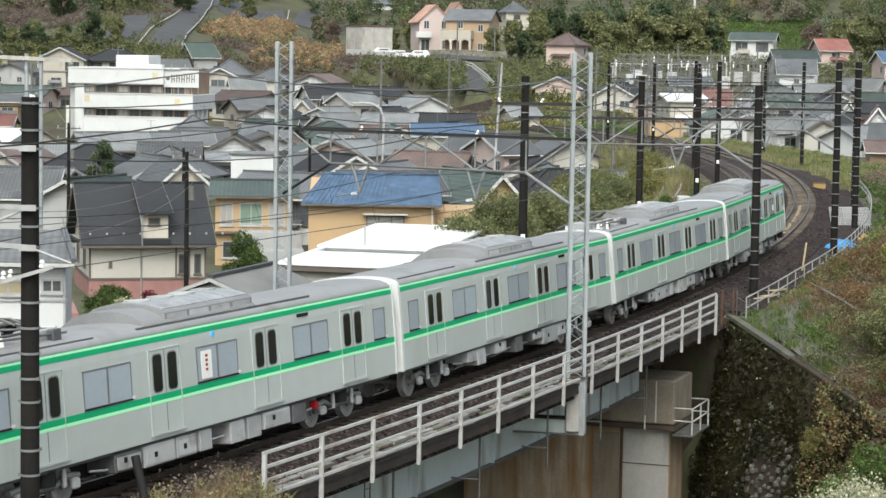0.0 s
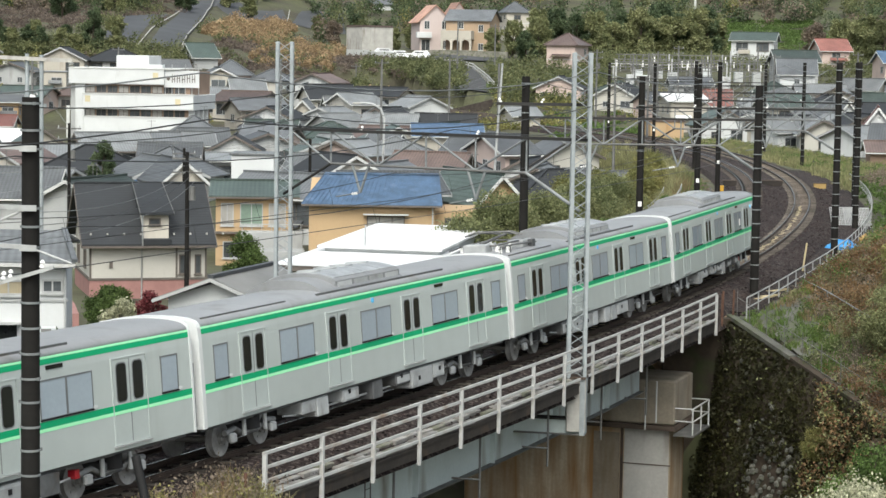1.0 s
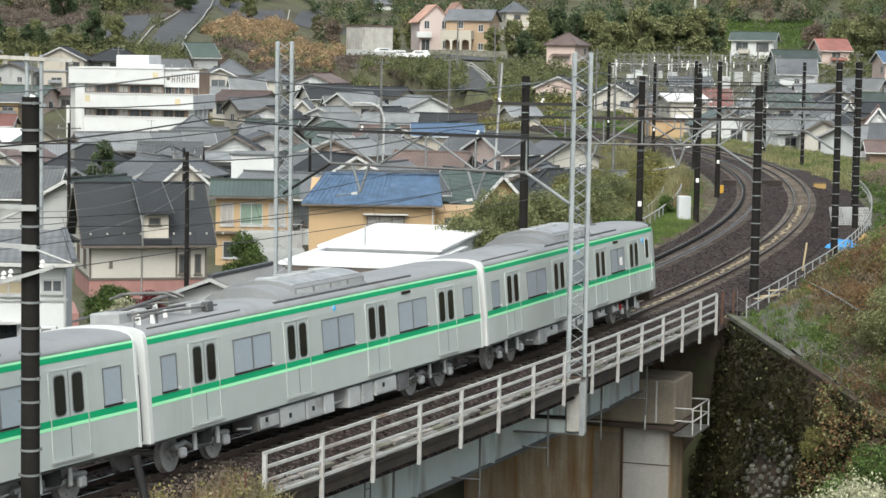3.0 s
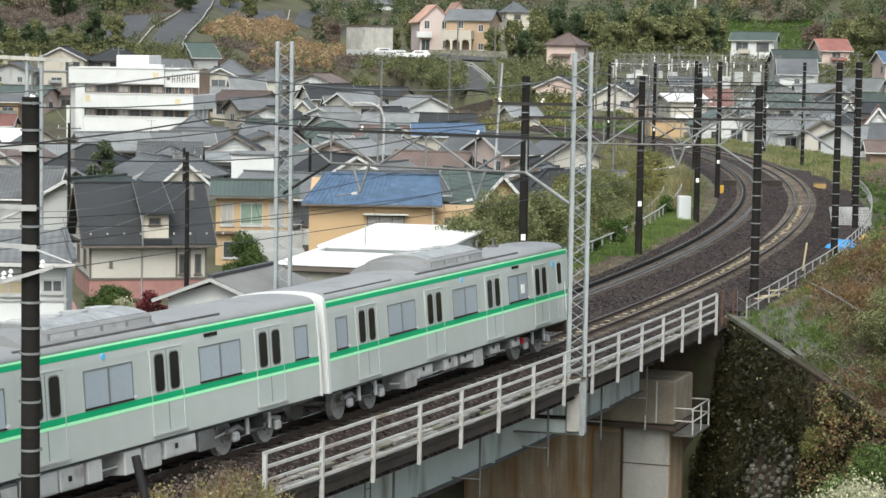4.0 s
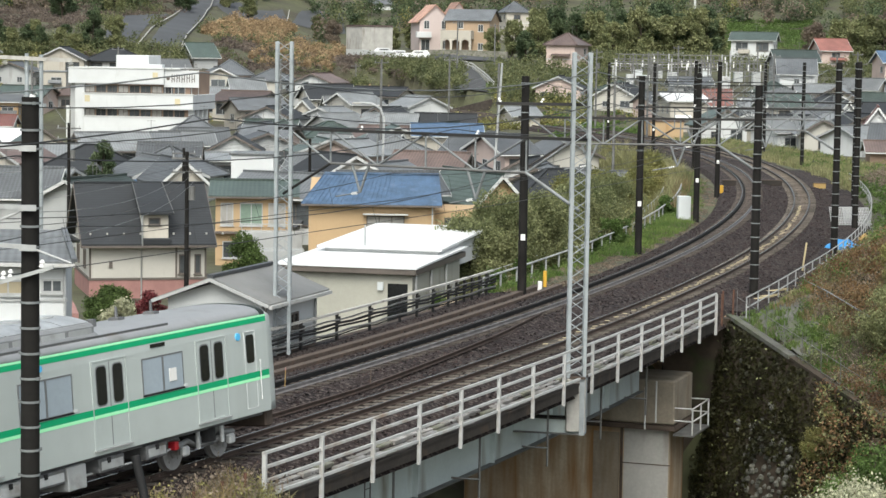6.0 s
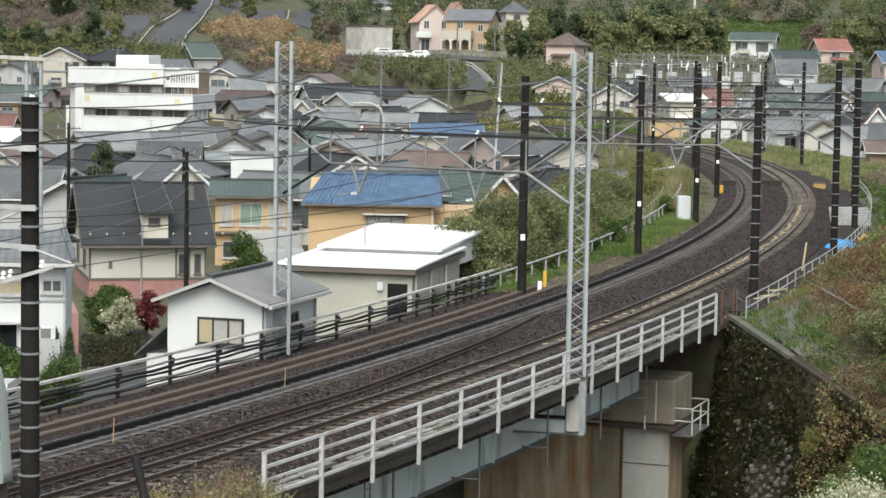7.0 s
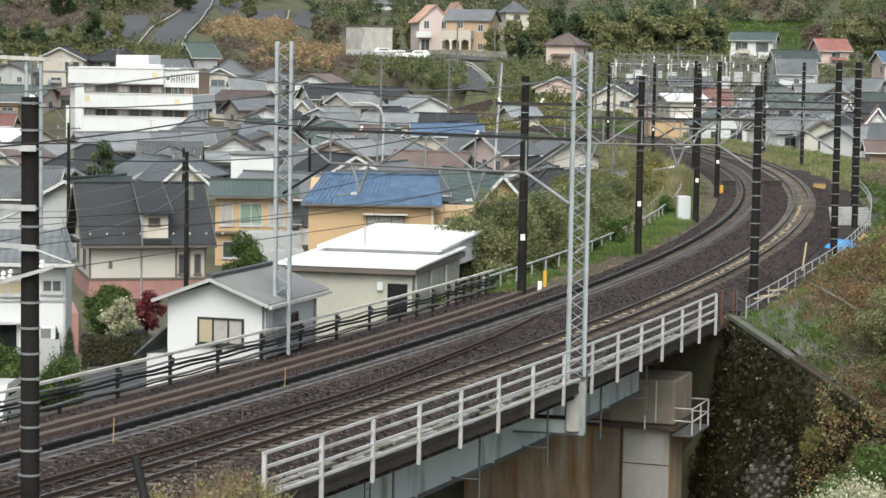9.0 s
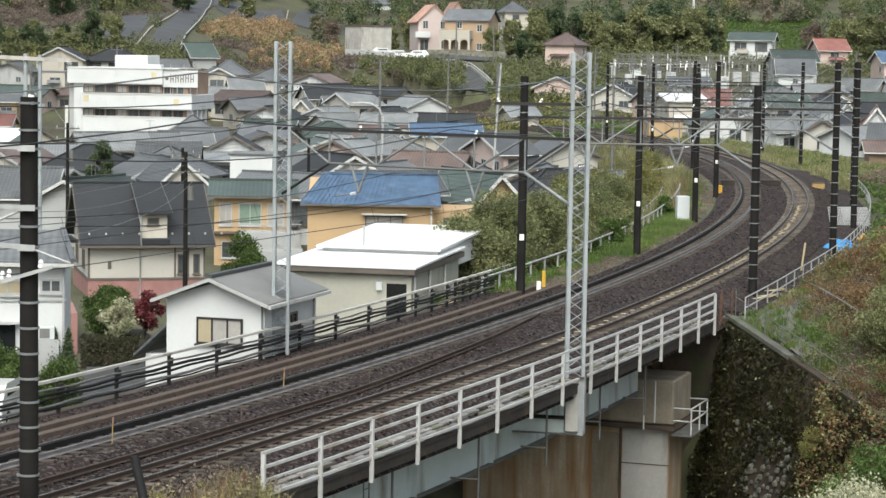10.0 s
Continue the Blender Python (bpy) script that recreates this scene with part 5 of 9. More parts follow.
def house(label, x, y, w, d, eave, ridge, yaw=0, roof="gable", wall=None, tiles=None, trim=None, seed=1, z=None, storeys=None,
          windows=True, over=0.55, pane=None, category="house"):
    """A house: its front wall stands at y - d/2; eave and ridge are heights over the ground."""
    rng = random.Random(seed)
    z = gz(x, y) - 0.3 if z is None else z
    eave, ridge = eave - z, ridge - z
    root = thing("house", label, category, pose(x, y, z, 0, 0, yaw), "houses of the town")
    wall, tiles, trim, pane = wall or W_CREAM, tiles or R_GREY, trim or M_TRIM, pane or M_PANE
    hw, hd = w / 2, d / 2
    g = Geo()
    if roof == "gable":
        g.prism([(-hd, -0.8), (hd, -0.8), (hd, eave), (0, ridge - 0.12), (-hd, eave)], -hw, hw)
    elif roof == "front":
        q = [(-hw, -0.8), (hw, -0.8), (hw, eave), (0, ridge - 0.12), (-hw, eave)]
        v = [(a, -hd, b) for a, b in q] + [(a, hd, b) for a, b in q]
        g.add(v, [(0, 1, 2, 3, 4), (9, 8, 7, 6, 5)] + [(i, i + 5, (i + 1) % 5 + 5, (i + 1) % 5) for i in range(5)])
    else:
        g.box(-hw, hw, -hd, hd, -0.8, eave)
    part("wall", g, wall, root)
    o, t = over, 0.14
    g, caps = Geo(), []
    rise = ridge - eave
    if roof == "gable":
        drop = rise * o / hd
        g = chevron(hd + o, eave - drop, ridge, t, -hw - o, hw + o)
        caps = [((-hw - o, 0, ridge + t), (hw + o, 0, ridge + t))]
    elif roof == "front":
        drop = rise * o / hw
        g = chevron(hw + o, eave - drop, ridge, t, -hd - o, hd + o, True)
        caps = [((0, -hd - o, ridge + t), (0, hd + o, ridge + t))]
    elif roof == "hip":
        k = max(0.15, hw - hd * 0.95) if hw > hd else 0.15
        e = eave - rise * o / hd * 0.6
        c = [(-hw - o, -hd - o, e), (hw + o, -hd - o, e), (hw + o, hd + o, e), (-hw - o, hd + o, e)]
        lo = [(a, b, zz - t) for a, b, zz in c]
        r0, r1 = (-k, 0, ridge + t), (k, 0, ridge + t)
        g.add(c + lo + [r0, r1], [(0, 1, 9, 8), (1, 2, 9), (2, 3, 8, 9), (3, 0, 8), (7, 6, 5, 4), (0, 4, 5, 1), (1, 5, 6, 2), (2, 6, 7, 3), (3, 7, 4, 0)])
        caps = [(r0, r1), (c[0], r0), (c[3], r0), (c[1], r1), (c[2], r1)]
    else:
        g.box(-hw - 0.15, hw + 0.15, -hd - 0.15, hd + 0.15, eave, eave + 0.18, c=0.03)
        if ridge > eave + 0.3:
            for xa, xb, ya, yb in ((-hw, hw, -hd, -hd + 0.15), (-hw, hw, hd - 0.15, hd), (-hw, -hw + 0.15, -hd, hd), (hw - 0.15, hw, -hd, hd)):
                g.box(xa, xb, ya, yb, eave + 0.18, ridge)
    rf = part("roof", g, tiles, root)
    for a, b in caps:
        part("ridge_cap", Geo().bar(Vector(a) + Vector((0, 0, 0.05)), Vector(b) + Vector((0, 0, 0.05)), 0.24, 0.16), tiles, rf)
    if roof in ("gable", "front"):
        g = Geo()
        drop = rise * o / (hd if roof == "gable" else hw)
        for sgn in (-1, 1):
            for end in (-1, 1):
                g = Geo()
                if roof == "gable":
                    g.bar((end * (hw + o + 0.02), sgn * (hd + o), eave - drop - 0.02), (end * (hw + o + 0.02), 0, ridge - 0.02), 0.05, 0.24)
                else:
                    g.bar((sgn * (hw + o), end * (hd + o + 0.02), eave - drop - 0.02), (0, end * (hd + o + 0.02), ridge - 0.02), 0.05, 0.24)
                part("bargeboard", g, trim, rf)
    if roof == "gable":
        for sgn in (-1, 1):
            part("gutter", Geo().bar((-hw - o, sgn * (hd + o + 0.05), eave - rise * o / hd), (hw + o, sgn * (hd + o + 0.05), eave - rise * o / hd), 0.12, 0.12), trim, rf)
    st = storeys or (2 if eave > 4.6 else 1)
    if windows:
        for s in range(st):
            zc = eave - 1.35 - s * 2.75
            if zc < 0.7:
                continue
            n = max(1, int(w / 3.2))
            for k in range(n):
                if rng.random() < 0.85:
                    ww, hh = rng.choice([(1.7, 1.1), (1.7, 1.7), (0.9, 0.9), (2.4, 1.7)])
                    add_window(root, pose(0, -hd, 0), -hw + w * (k + 0.5) / n + rng.uniform(-0.3, 0.3), zc, min(ww, w / n - 0.5), hh, pane, M_DARK_TRIM if rng.random() < 0.5 else M_GALV)
            for sgn in (-1, 1):
                n = max(1, int(d / 4))
                for k in range(n):
                    if rng.random() < 0.75:
                        add_window(root, pose(sgn * hw, 0, 0, 0, 0, 90 * sgn), -hd + d * (k + 0.5) / n, zc, 1.5, 1.1, pane, M_GALV)
        part("band_trim", Geo().box(-hw - 0.03, hw + 0.03, -hd - 0.03, -hd + 0.02, eave - 2.95, eave - 2.80), trim, root)
        if rng.random() < 0.55 and eave > 3.0:
            xa = -hw + rng.uniform(0, 0.4) * w
            xb = min(hw, xa + rng.uniform(0.35, 0.6) * w)
            zl = max(eave - 2.9, 1.9)
            g = Geo()
            roof_slab(g, (xa - 0.2, -hd - 1.15, zl), (xb + 0.2, -hd - 1.15, zl), (xb + 0.2, -hd + 0.02, zl + 0.45), (xa - 0.2, -hd + 0.02, zl + 0.45), 0.1)
            part("lean_to_roof", g, tiles, root)
        if rng.random() < 0.45 and eave > 4.4:
            xa = rng.uniform(-hw, -0.2)
            bal = part("balcony", Geo().box(xa, xa + 2.2, -hd - 0.9, -hd - 0.02, eave - 2.7, eave - 1.9, c=0.03), rng.choice([W_WHITE, W_GREY, W_CREAM]), root)
            part("balcony_rail", Geo().box(xa, xa + 2.2, -hd - 0.92, -hd - 0.86, eave - 1.75, eave - 1.68), M_GALV, bal)
        if rng.random() < 0.4:
            part("cooling_unit", Geo().box(hw + 0.02, hw + 0.34, -hd + 0.6, -hd + 1.4, 0.9, 1.5, c=0.03), M_CABINET, root, "pale outdoor cooling unit")
    if rng.random() < 0.5 and roof != "flat":
        xa = rng.uniform(-0.5, 0.5) * hw * (roof != "front")
        g = Geo().tube([(xa, 0.1, ridge), (xa, 0.1, ridge + 1.5)], 0.025, 5).tube([(xa - 0.5, 0.1, ridge + 1.42), (xa + 0.5, 0.1, ridge + 1.42)], 0.02, 5)
        for k in (-0.4, -0.15, 0.1, 0.35):
            g.tube([(xa + k, -0.25, ridge + 1.42), (xa + k, 0.45, ridge + 1.42)], 0.015, 5)
        part("roof_aerial", g, M_GALV_DARK, root, "thin roof aerial")
    return root


def dormer_house():
    """Charcoal-roofed house with a dormer, beige upper wall and dull red base."""
    x, y, z = -18.9, 139.2, -5.2
    root = thing("house", "beige house with steep charcoal roof, dormer and dull red base", "house", pose(x, y, z, 0, 0, 15), "houses of the town")
    w, d, eave, ridge = 7.0, 8.6, 3.9, 6.92
    hw, hd = w / 2, d / 2
    part("wall", Geo().prism([(-hd, 1.5), (hd, 1.5), (hd, eave), (0, ridge - 0.15), (-hd, eave)], -hw, hw), W_BEIGE, root, "beige siding wall")
    part("base_wall", Geo().box(-hw - 0.05, hw + 0.05, -hd - 0.05, hd + 0.05, -1, 1.46), W_BRICK_RED, root, "dull red base wall")
    part("belt_course", Geo().box(-hw - 0.09, hw + 0.09, -hd - 0.09, hd + 0.09, 1.46, 1.6), M_DARK_TRIM, root)
    o, t = 0.55, 0.16
    drop = (ridge - eave) * o / hd
    rf = part("roof", chevron(hd + o, eave - drop, ridge, t, -hw - o, hw + o), R_BLACK, root, "steep charcoal slate roof")
    for end in (-1, 1):
        for sgn in (-1, 1):
            part("bargeboard", Geo().bar((end * (hw + o + 0.02), sgn * (hd + o), eave - drop + 0.02), (end * (hw + o + 0.02), 0, ridge + 0.02), 0.06, 0.2), M_DARK_TRIM, rf)
    part("ridge_cap", Geo().bar((-hw - o, 0, ridge + t + 0.03), (hw + o, 0, ridge + t + 0.03), 0.22, 0.1), R_BLACK, rf)
    part("gutter", Geo().bar((-hw - o, -hd - o - 0.06, eave - drop), (hw + o, -hd - o - 0.06, eave - drop), 0.13, 0.13), M_DARK_TRIM, rf)
    for i in range(9):
        part("snow_guard", Geo().box(-hw + i * 1.0, -hw + i * 1.0 + 0.1, -hd + 0.1, -hd + 0.2, eave + 0.28, eave + 0.40), M_CONC_LIGHT, rf)
    dm = part("dormer", Geo().box(-0.3, 1.2, -hd - 0.1, -0.6, 3.9, 5.6), W_CREAM, root, "cream dormer wall")
    g = Geo()
    roof_slab(g, (-0.55, -hd - 0.5, 5.55), (1.45, -hd - 0.5, 5.55), (1.35, 0.0, 7.13), (-0.45, 0.0, 7.13), 0.14)
    part("dormer_roof", g, R_BLACK, dm)
    part("dormer_edge", Geo().bar((-0.57, -hd - 0.5, 5.52), (-0.47, 0, 7.11), 0.04, 0.13), M_GALV_DARK, dm, "pale metal edge")
    part("dormer_edge", Geo().bar((1.47, -hd - 0.5, 5.52), (1.37, 0, 7.11), 0.04, 0.13), M_GALV_DARK, dm, "pale metal edge")
    add_window(root, pose(0, -hd - 0.1, 0), 0.35, 5.0, 0.72, 0.42, M_PANE, M_DARK_TRIM, 1)
    part("dormer_apron", Geo().box(-0.4, 1.3, -hd - 0.6, -hd - 0.1, 3.6, 4.0, c=0.05), R_BLACK, dm)
    part("down_pipe", Geo().tube([(-0.42, -hd - 0.2, 5.5), (-0.42, -hd - 0.62, 3.5), (-0.42, -hd - 0.08, 3.3), (-0.42, -hd - 0.08, 0)], 0.05, 6), M_GALV, root, "pale down pipe")
    for xx in (-hw + 0.02, 1.7, 2.5, hw - 0.02):
        part("corner_board", Geo().box(xx - 0.06, xx + 0.06, -hd - 0.03, -hd + 0.03, 1.6, eave), M_DARK_TRIM, root)
    add_window(root, pose(0, -hd, 0), 2.1, 2.4, 0.5, 1.2, M_PANE, M_DARK_TRIM, 1)
    add_window(root, pose(0, -hd, 0), 3.0, 2.4, 0.4, 1.2, M_PANE, M_DARK_TRIM, 1)
    for k in (-2.2, 1.6):
        add_window(root, pose(-hw, 0, 0, 0, 0, -90), k, 2.6, 1.2, 1.1, M_PANE, M_DARK_TRIM)
    part("wall_vent", Geo().box(-2.35, -2.15, -hd - 0.08, -hd + 0.02, 2.2, 2.6), M_DARK_TRIM, root)


def white_gable_house():
    """White bungalow beside the bridge, its gable to the track."""
    root = thing("house", "white rendered house with grey roof and wide tan-shuttered window", "house", pose(-7.2, 80.7, -5.0, 0, 0, -18), "houses of the town")
    w, d, eave, ridge = 3.6, 5.0, 6.42, 7.1
    hw, hd = w / 2, d / 2
    q = [(-hw, -0.8), (hw, -0.8), (hw, eave), (0, ridge - 0.1), (-hw, eave)]
    v = [(a, -hd, b) for a, b in q] + [(a, hd, b) for a, b in q]
    g = Geo().add(v, [(0, 1, 2, 3, 4), (9, 8, 7, 6, 5)] + [(i, i + 5, (i + 1) % 5 + 5, (i + 1) % 5) for i in range(5)])
    part("wall", g, W_WHITE, root, "white rendered wall")
    o, t = 0.42, 0.12
    drop = (ridge - eave) * o / hw
    rf = part("roof", chevron(hw + o, eave - drop, ridge, t, -hd - o, hd + o, True), R_SLATE, root, "plain grey slate roof")
    part("ridge_cap", Geo().bar((0, -hd - o, ridge + 0.16), (0, hd + o, ridge + 0.16), 0.22, 0.12), R_GREY, rf)
    for sgn in (-1, 1):
        part("bargeboard", Geo().bar((sgn * (hw + o), -hd - o - 0.03, eave - drop + 0.03), (0, -hd - o - 0.03, ridge + 0.03), 0.05, 0.11), W_GREY, rf)
    part("gutter", Geo().bar((hw + o + 0.05, -hd - o, eave - drop), (hw + o + 0.05, hd + o, eave - drop), 0.12, 0.12), M_WHITE_STEEL, rf)
    part("down_pipe", Geo().tube([(hw + 0.08, -hd + 0.1, eave), (hw + 0.08, -hd + 0.1, 0)], 0.045, 6), M_GALV, root)
    part("down_pipe", Geo().tube([(hw + 0.08, hd - 0.1, eave), (hw + 0.08, hd - 0.1, 0)], 0.045, 6), M_GALV, root)
    win = add_window(root, pose(0, -hd, 0), 0.25, 5.3, 1.75, 0.95, M_CURTAIN, M_TRUSS_DARK, 3)
    part("shutter", Geo().box(-0.56, -0.06, -0.05, 0.03, 4.9, 5.7, pose(0, -hd, 0)), M_SHUTTER, win, "closed tan shutter")
    add_window(root, pose(hw, 0, 0, 0, 0, 90), 0.35, 5.45, 0.9, 0.6, M_DARK_GLASS, M_DARK_TRIM)
    add_window(root, pose(0, -hd, 0), 0.2, 2.3, 1.8, 1.6, M_PANE, M_DARK_TRIM)
    lean = part("lean_to", Geo().box(-hw - 1.0, -hw, -hd + 0.4, hd - 1, -0.8, 4.3), W_WHITE, root)
    g = Geo()
    roof_slab(g, (-hw - 1.35, -hd + 0.1, 4.3), (-hw, -hd + 0.1, 5.5), (-hw, hd - 0.7, 5.5), (-hw - 1.35, hd - 0.7, 4.3), 0.1)
    part("lean_to_roof", g, R_GREY, lean)


def flat_white_workshop():
    root = thing("workshop", "low greenish grey workshop with bright white sheet roofs beside the line", "workshop", pose(-3.2, 103.6, -5.0, 0, 0, -13), "houses of the town")
    part("wall", Geo().box(-3.0, 3.0, -4.7, 4.8, -0.5, 5.45), W_SAGE, root, "greenish grey rendered wall")
    part("fascia", Geo().box(-3.25, 3.25, -5.05, 5.0, 5.42, 5.68, c=0.02), M_DARK_TRIM, root, "brown fascia")
    g = Geo()
    roof_slab(g, (-3.3, -5.1, 5.76), (3.3, -5.1, 5.76), (3.3, 5.1, 5.9), (-3.3, 5.1, 5.9), 0.08)
    part("roof", g, R_WHITE, root, "white sheet roof")
    up = part("upper_block", Geo().box(-2.6, 2.9, 0.8, 11.2, 5.0, 6.05), W_WHITE, root)
    g = Geo()
    roof_slab(g, (-2.9, 0.5, 6.12), (3.1, 0.5, 6.12), (3.1, 11.5, 6.4), (-2.9, 11.5, 6.4), 0.1)
    part("upper_sheet", g, R_WHITE, up, "white sheet roof")
    part("flue_pipe", Geo().tube([(-0.7, 1.0, 5.8), (-0.7, 1.0, 7.1)], 0.04, 6), M_GALV, root)
    # Flat dark slab paints the shade in the doorway.
    part("door_recess", Geo().box(1.9, 2.8, -4.75, -4.65, 2.2, 5.0), M_DARK_GLASS, root, "dark slab painting the shade in the doorway")
    part("meter_box", Geo().box(1.45, 1.7, -4.85, -4.68, 4.7, 5.05), M_CABINET, root)
    for yy in (-4.4, -1.5, 1.5):
        part("porch_post", Geo().tube([(3.1, yy, 0), (3.1, yy, 5.5)], 0.06, 6), M_WHITE_STEEL, root)


def blue_roof_house():
    root = thing("house", "orange-tan house with ribbed blue metal roof", "house", pose(-5.0, 157.5, -5.0, 0, 0, 1), "houses of the town")
    w, d, eave, ridge = 8.6, 8.4, 4.95, 6.55
    hw, hd = w / 2, d / 2
    part("wall", Geo().prism([(-hd, -0.8), (hd, -0.8), (hd, eave), (0, ridge - 0.15), (-hd, eave)], -hw, hw), W_TAN, root, "orange-tan rendered wall")
    g, o = Geo(), 0.5
    drop = (ridge - eave) * o / hd
    for sgn in (-1, 1):
        roof_slab(g, (-hw - o, sgn * (hd + o), eave - drop + 0.1), (hw + o, sgn * (hd + o), eave - drop + 0.1), (hw + 0.3, 0, ridge + 0.1), (-hw + 0.9, 0, ridge + 0.1), 0.1)
    rf = part("roof", g, R_BLUE, root, "blue metal roof")
    for i in range(30):
        t = i / 29
        a = (-hw - o + (w + 2 * o) * t, -hd - o, eave - drop + 0.13)
        b = (-hw + 0.9 + (w - 0.6) * t, 0, ridge + 0.13)
        part("standing_seam", Geo().bar(a, b, 0.03, 0.035), R_BLUE, rf)
    part("ridge_cap", Geo().bar((-hw + 0.9, 0, ridge + 0.17), (hw + 0.3, 0, ridge + 0.17), 0.3, 0.14), R_BLUE, rf)
    part("gutter", Geo().bar((-hw - o, -hd - o - 0.05, eave - drop), (hw + o, -hd - o - 0.05, eave - drop), 0.12, 0.12), M_DARK_TRIM, rf)
    add_window(root, pose(0, -hd, 0), 0.95, 3.55, 2.6, 1.0, M_CURTAIN, M_DARK_TRIM, 3)
    part("window_hood", Geo().box(-0.6, 2.5, -hd - 0.5, -hd, 4.12, 4.2), M_TRIM, root, "white window hood")
    add_window(root, pose(0, -hd, 0), -2.9, 1.4, 1.7, 1.2, M_PANE, M_DARK_TRIM)
    part("down_pipe", Geo().tube([(hw - 0.15, -hd - 0.1, eave), (hw - 0.15, -hd - 0.1, 0)], 0.06, 6), M_TRIM, root, "white down pipe")
    part("wing_wall", Geo().box(hw, hw + 3.4, -hd + 1.2, hd - 1, -0.8, 4.4), W_TAN, root)
    add_window(root, pose(0, -hd + 1.2, 0), hw + 1.6, 3.3, 1.8, 1.2, M_PANE, M_DARK_TRIM)
    bal = part("balcony", Geo().box(-hw - 3.6, -hw - 0.3, -hd - 0.8, -hd + 0.8, 0.4, 1.6, c=0.03), W_GREY, root, "grey-blue balcony front")
    part("balcony_rail", Geo().box(-hw - 3.6, -hw - 0.3, -hd - 0.82, -hd - 0.74, 1.75, 1.82), M_GALV, bal)


def left_white_house():
    root = thing("house", "white house with grey roof and dark ground-floor opening", "house", pose(-17.25, 83.2, -5.0, 0, 0, 8), "houses of the town")
    part("wall", Geo().box(-4.6, 3.3, -3.5, 4.5, -0.5, 7.5), W_WHITE, root, "white rendered wall")
    g = Geo()
    roof_slab(g, (-5.2, -4.0, 7.62), (3.6, -4.0, 7.5), (3.1, 0.4, 8.3), (-5.2, 0.4, 8.4), 0.12)
    roof_slab(g, (-5.2, 5.0, 7.6), (3.6, 5.0, 7.55), (3.1, 0.4, 8.3), (-5.2, 0.4, 8.4), 0.12)
    rf = part("roof", g, R_LGREY, root)
    part("gutter", Geo().bar((-5.2, -4.06, 7.5), (3.62, -4.06, 7.38), 0.12, 0.12), M_WHITE_STEEL, rf)
    part("hip_cap", Geo().bar((3.6, -4.0, 7.56), (3.1, 0.4, 8.36), 0.2, 0.12), R_GREY, rf)
    add_window(root, pose(0, -3.5, 0), 2.8, 6.6, 0.75, 0.5, M_PANE, M_GALV, 2)
    add_window(root, pose(0, -3.5, 0), 1.25, 6.55, 1.2, 0.55, M_SHUTTER, M_GALV, 2)
    part("belt_course", Geo().box(-4.65, 3.34, -3.56, -3.46, 6.05, 6.13), W_GREY, root)
    # Flat dark slab paints the shade inside the garage.
    part("garage_opening", Geo().box(-1.2, 1.55, -3.55, -3.4, 4.1, 5.25), M_DARK_GLASS, root, "dark slab painting the shade in the open garage")
    part("canopy", Geo().box(-1.5, 1.75, -3.9, -3.5, 5.25, 5.32), M_GALV, root)
    part("garden_wall", Geo().box(2.3, 3.1, -4.2, -3.9, 2.0, 4.75), W_GREY, root)
    part("corner_pipe", Geo().tube([(3.25, -3.6, 7.4), (3.25, -3.6, 0)], 0.05, 6), M_GALV, root)
    unit = part("cooling_unit", Geo().box(2.35, 2.95, -4.15, -3.85, 4.75, 5.2, c=0.02), M_CABINET, root, "pale outdoor cooling unit")
    part("fan_grille", Geo().box(2.42, 2.78, -4.17, -4.14, 4.8, 5.14), M_GALV_DARK, unit)


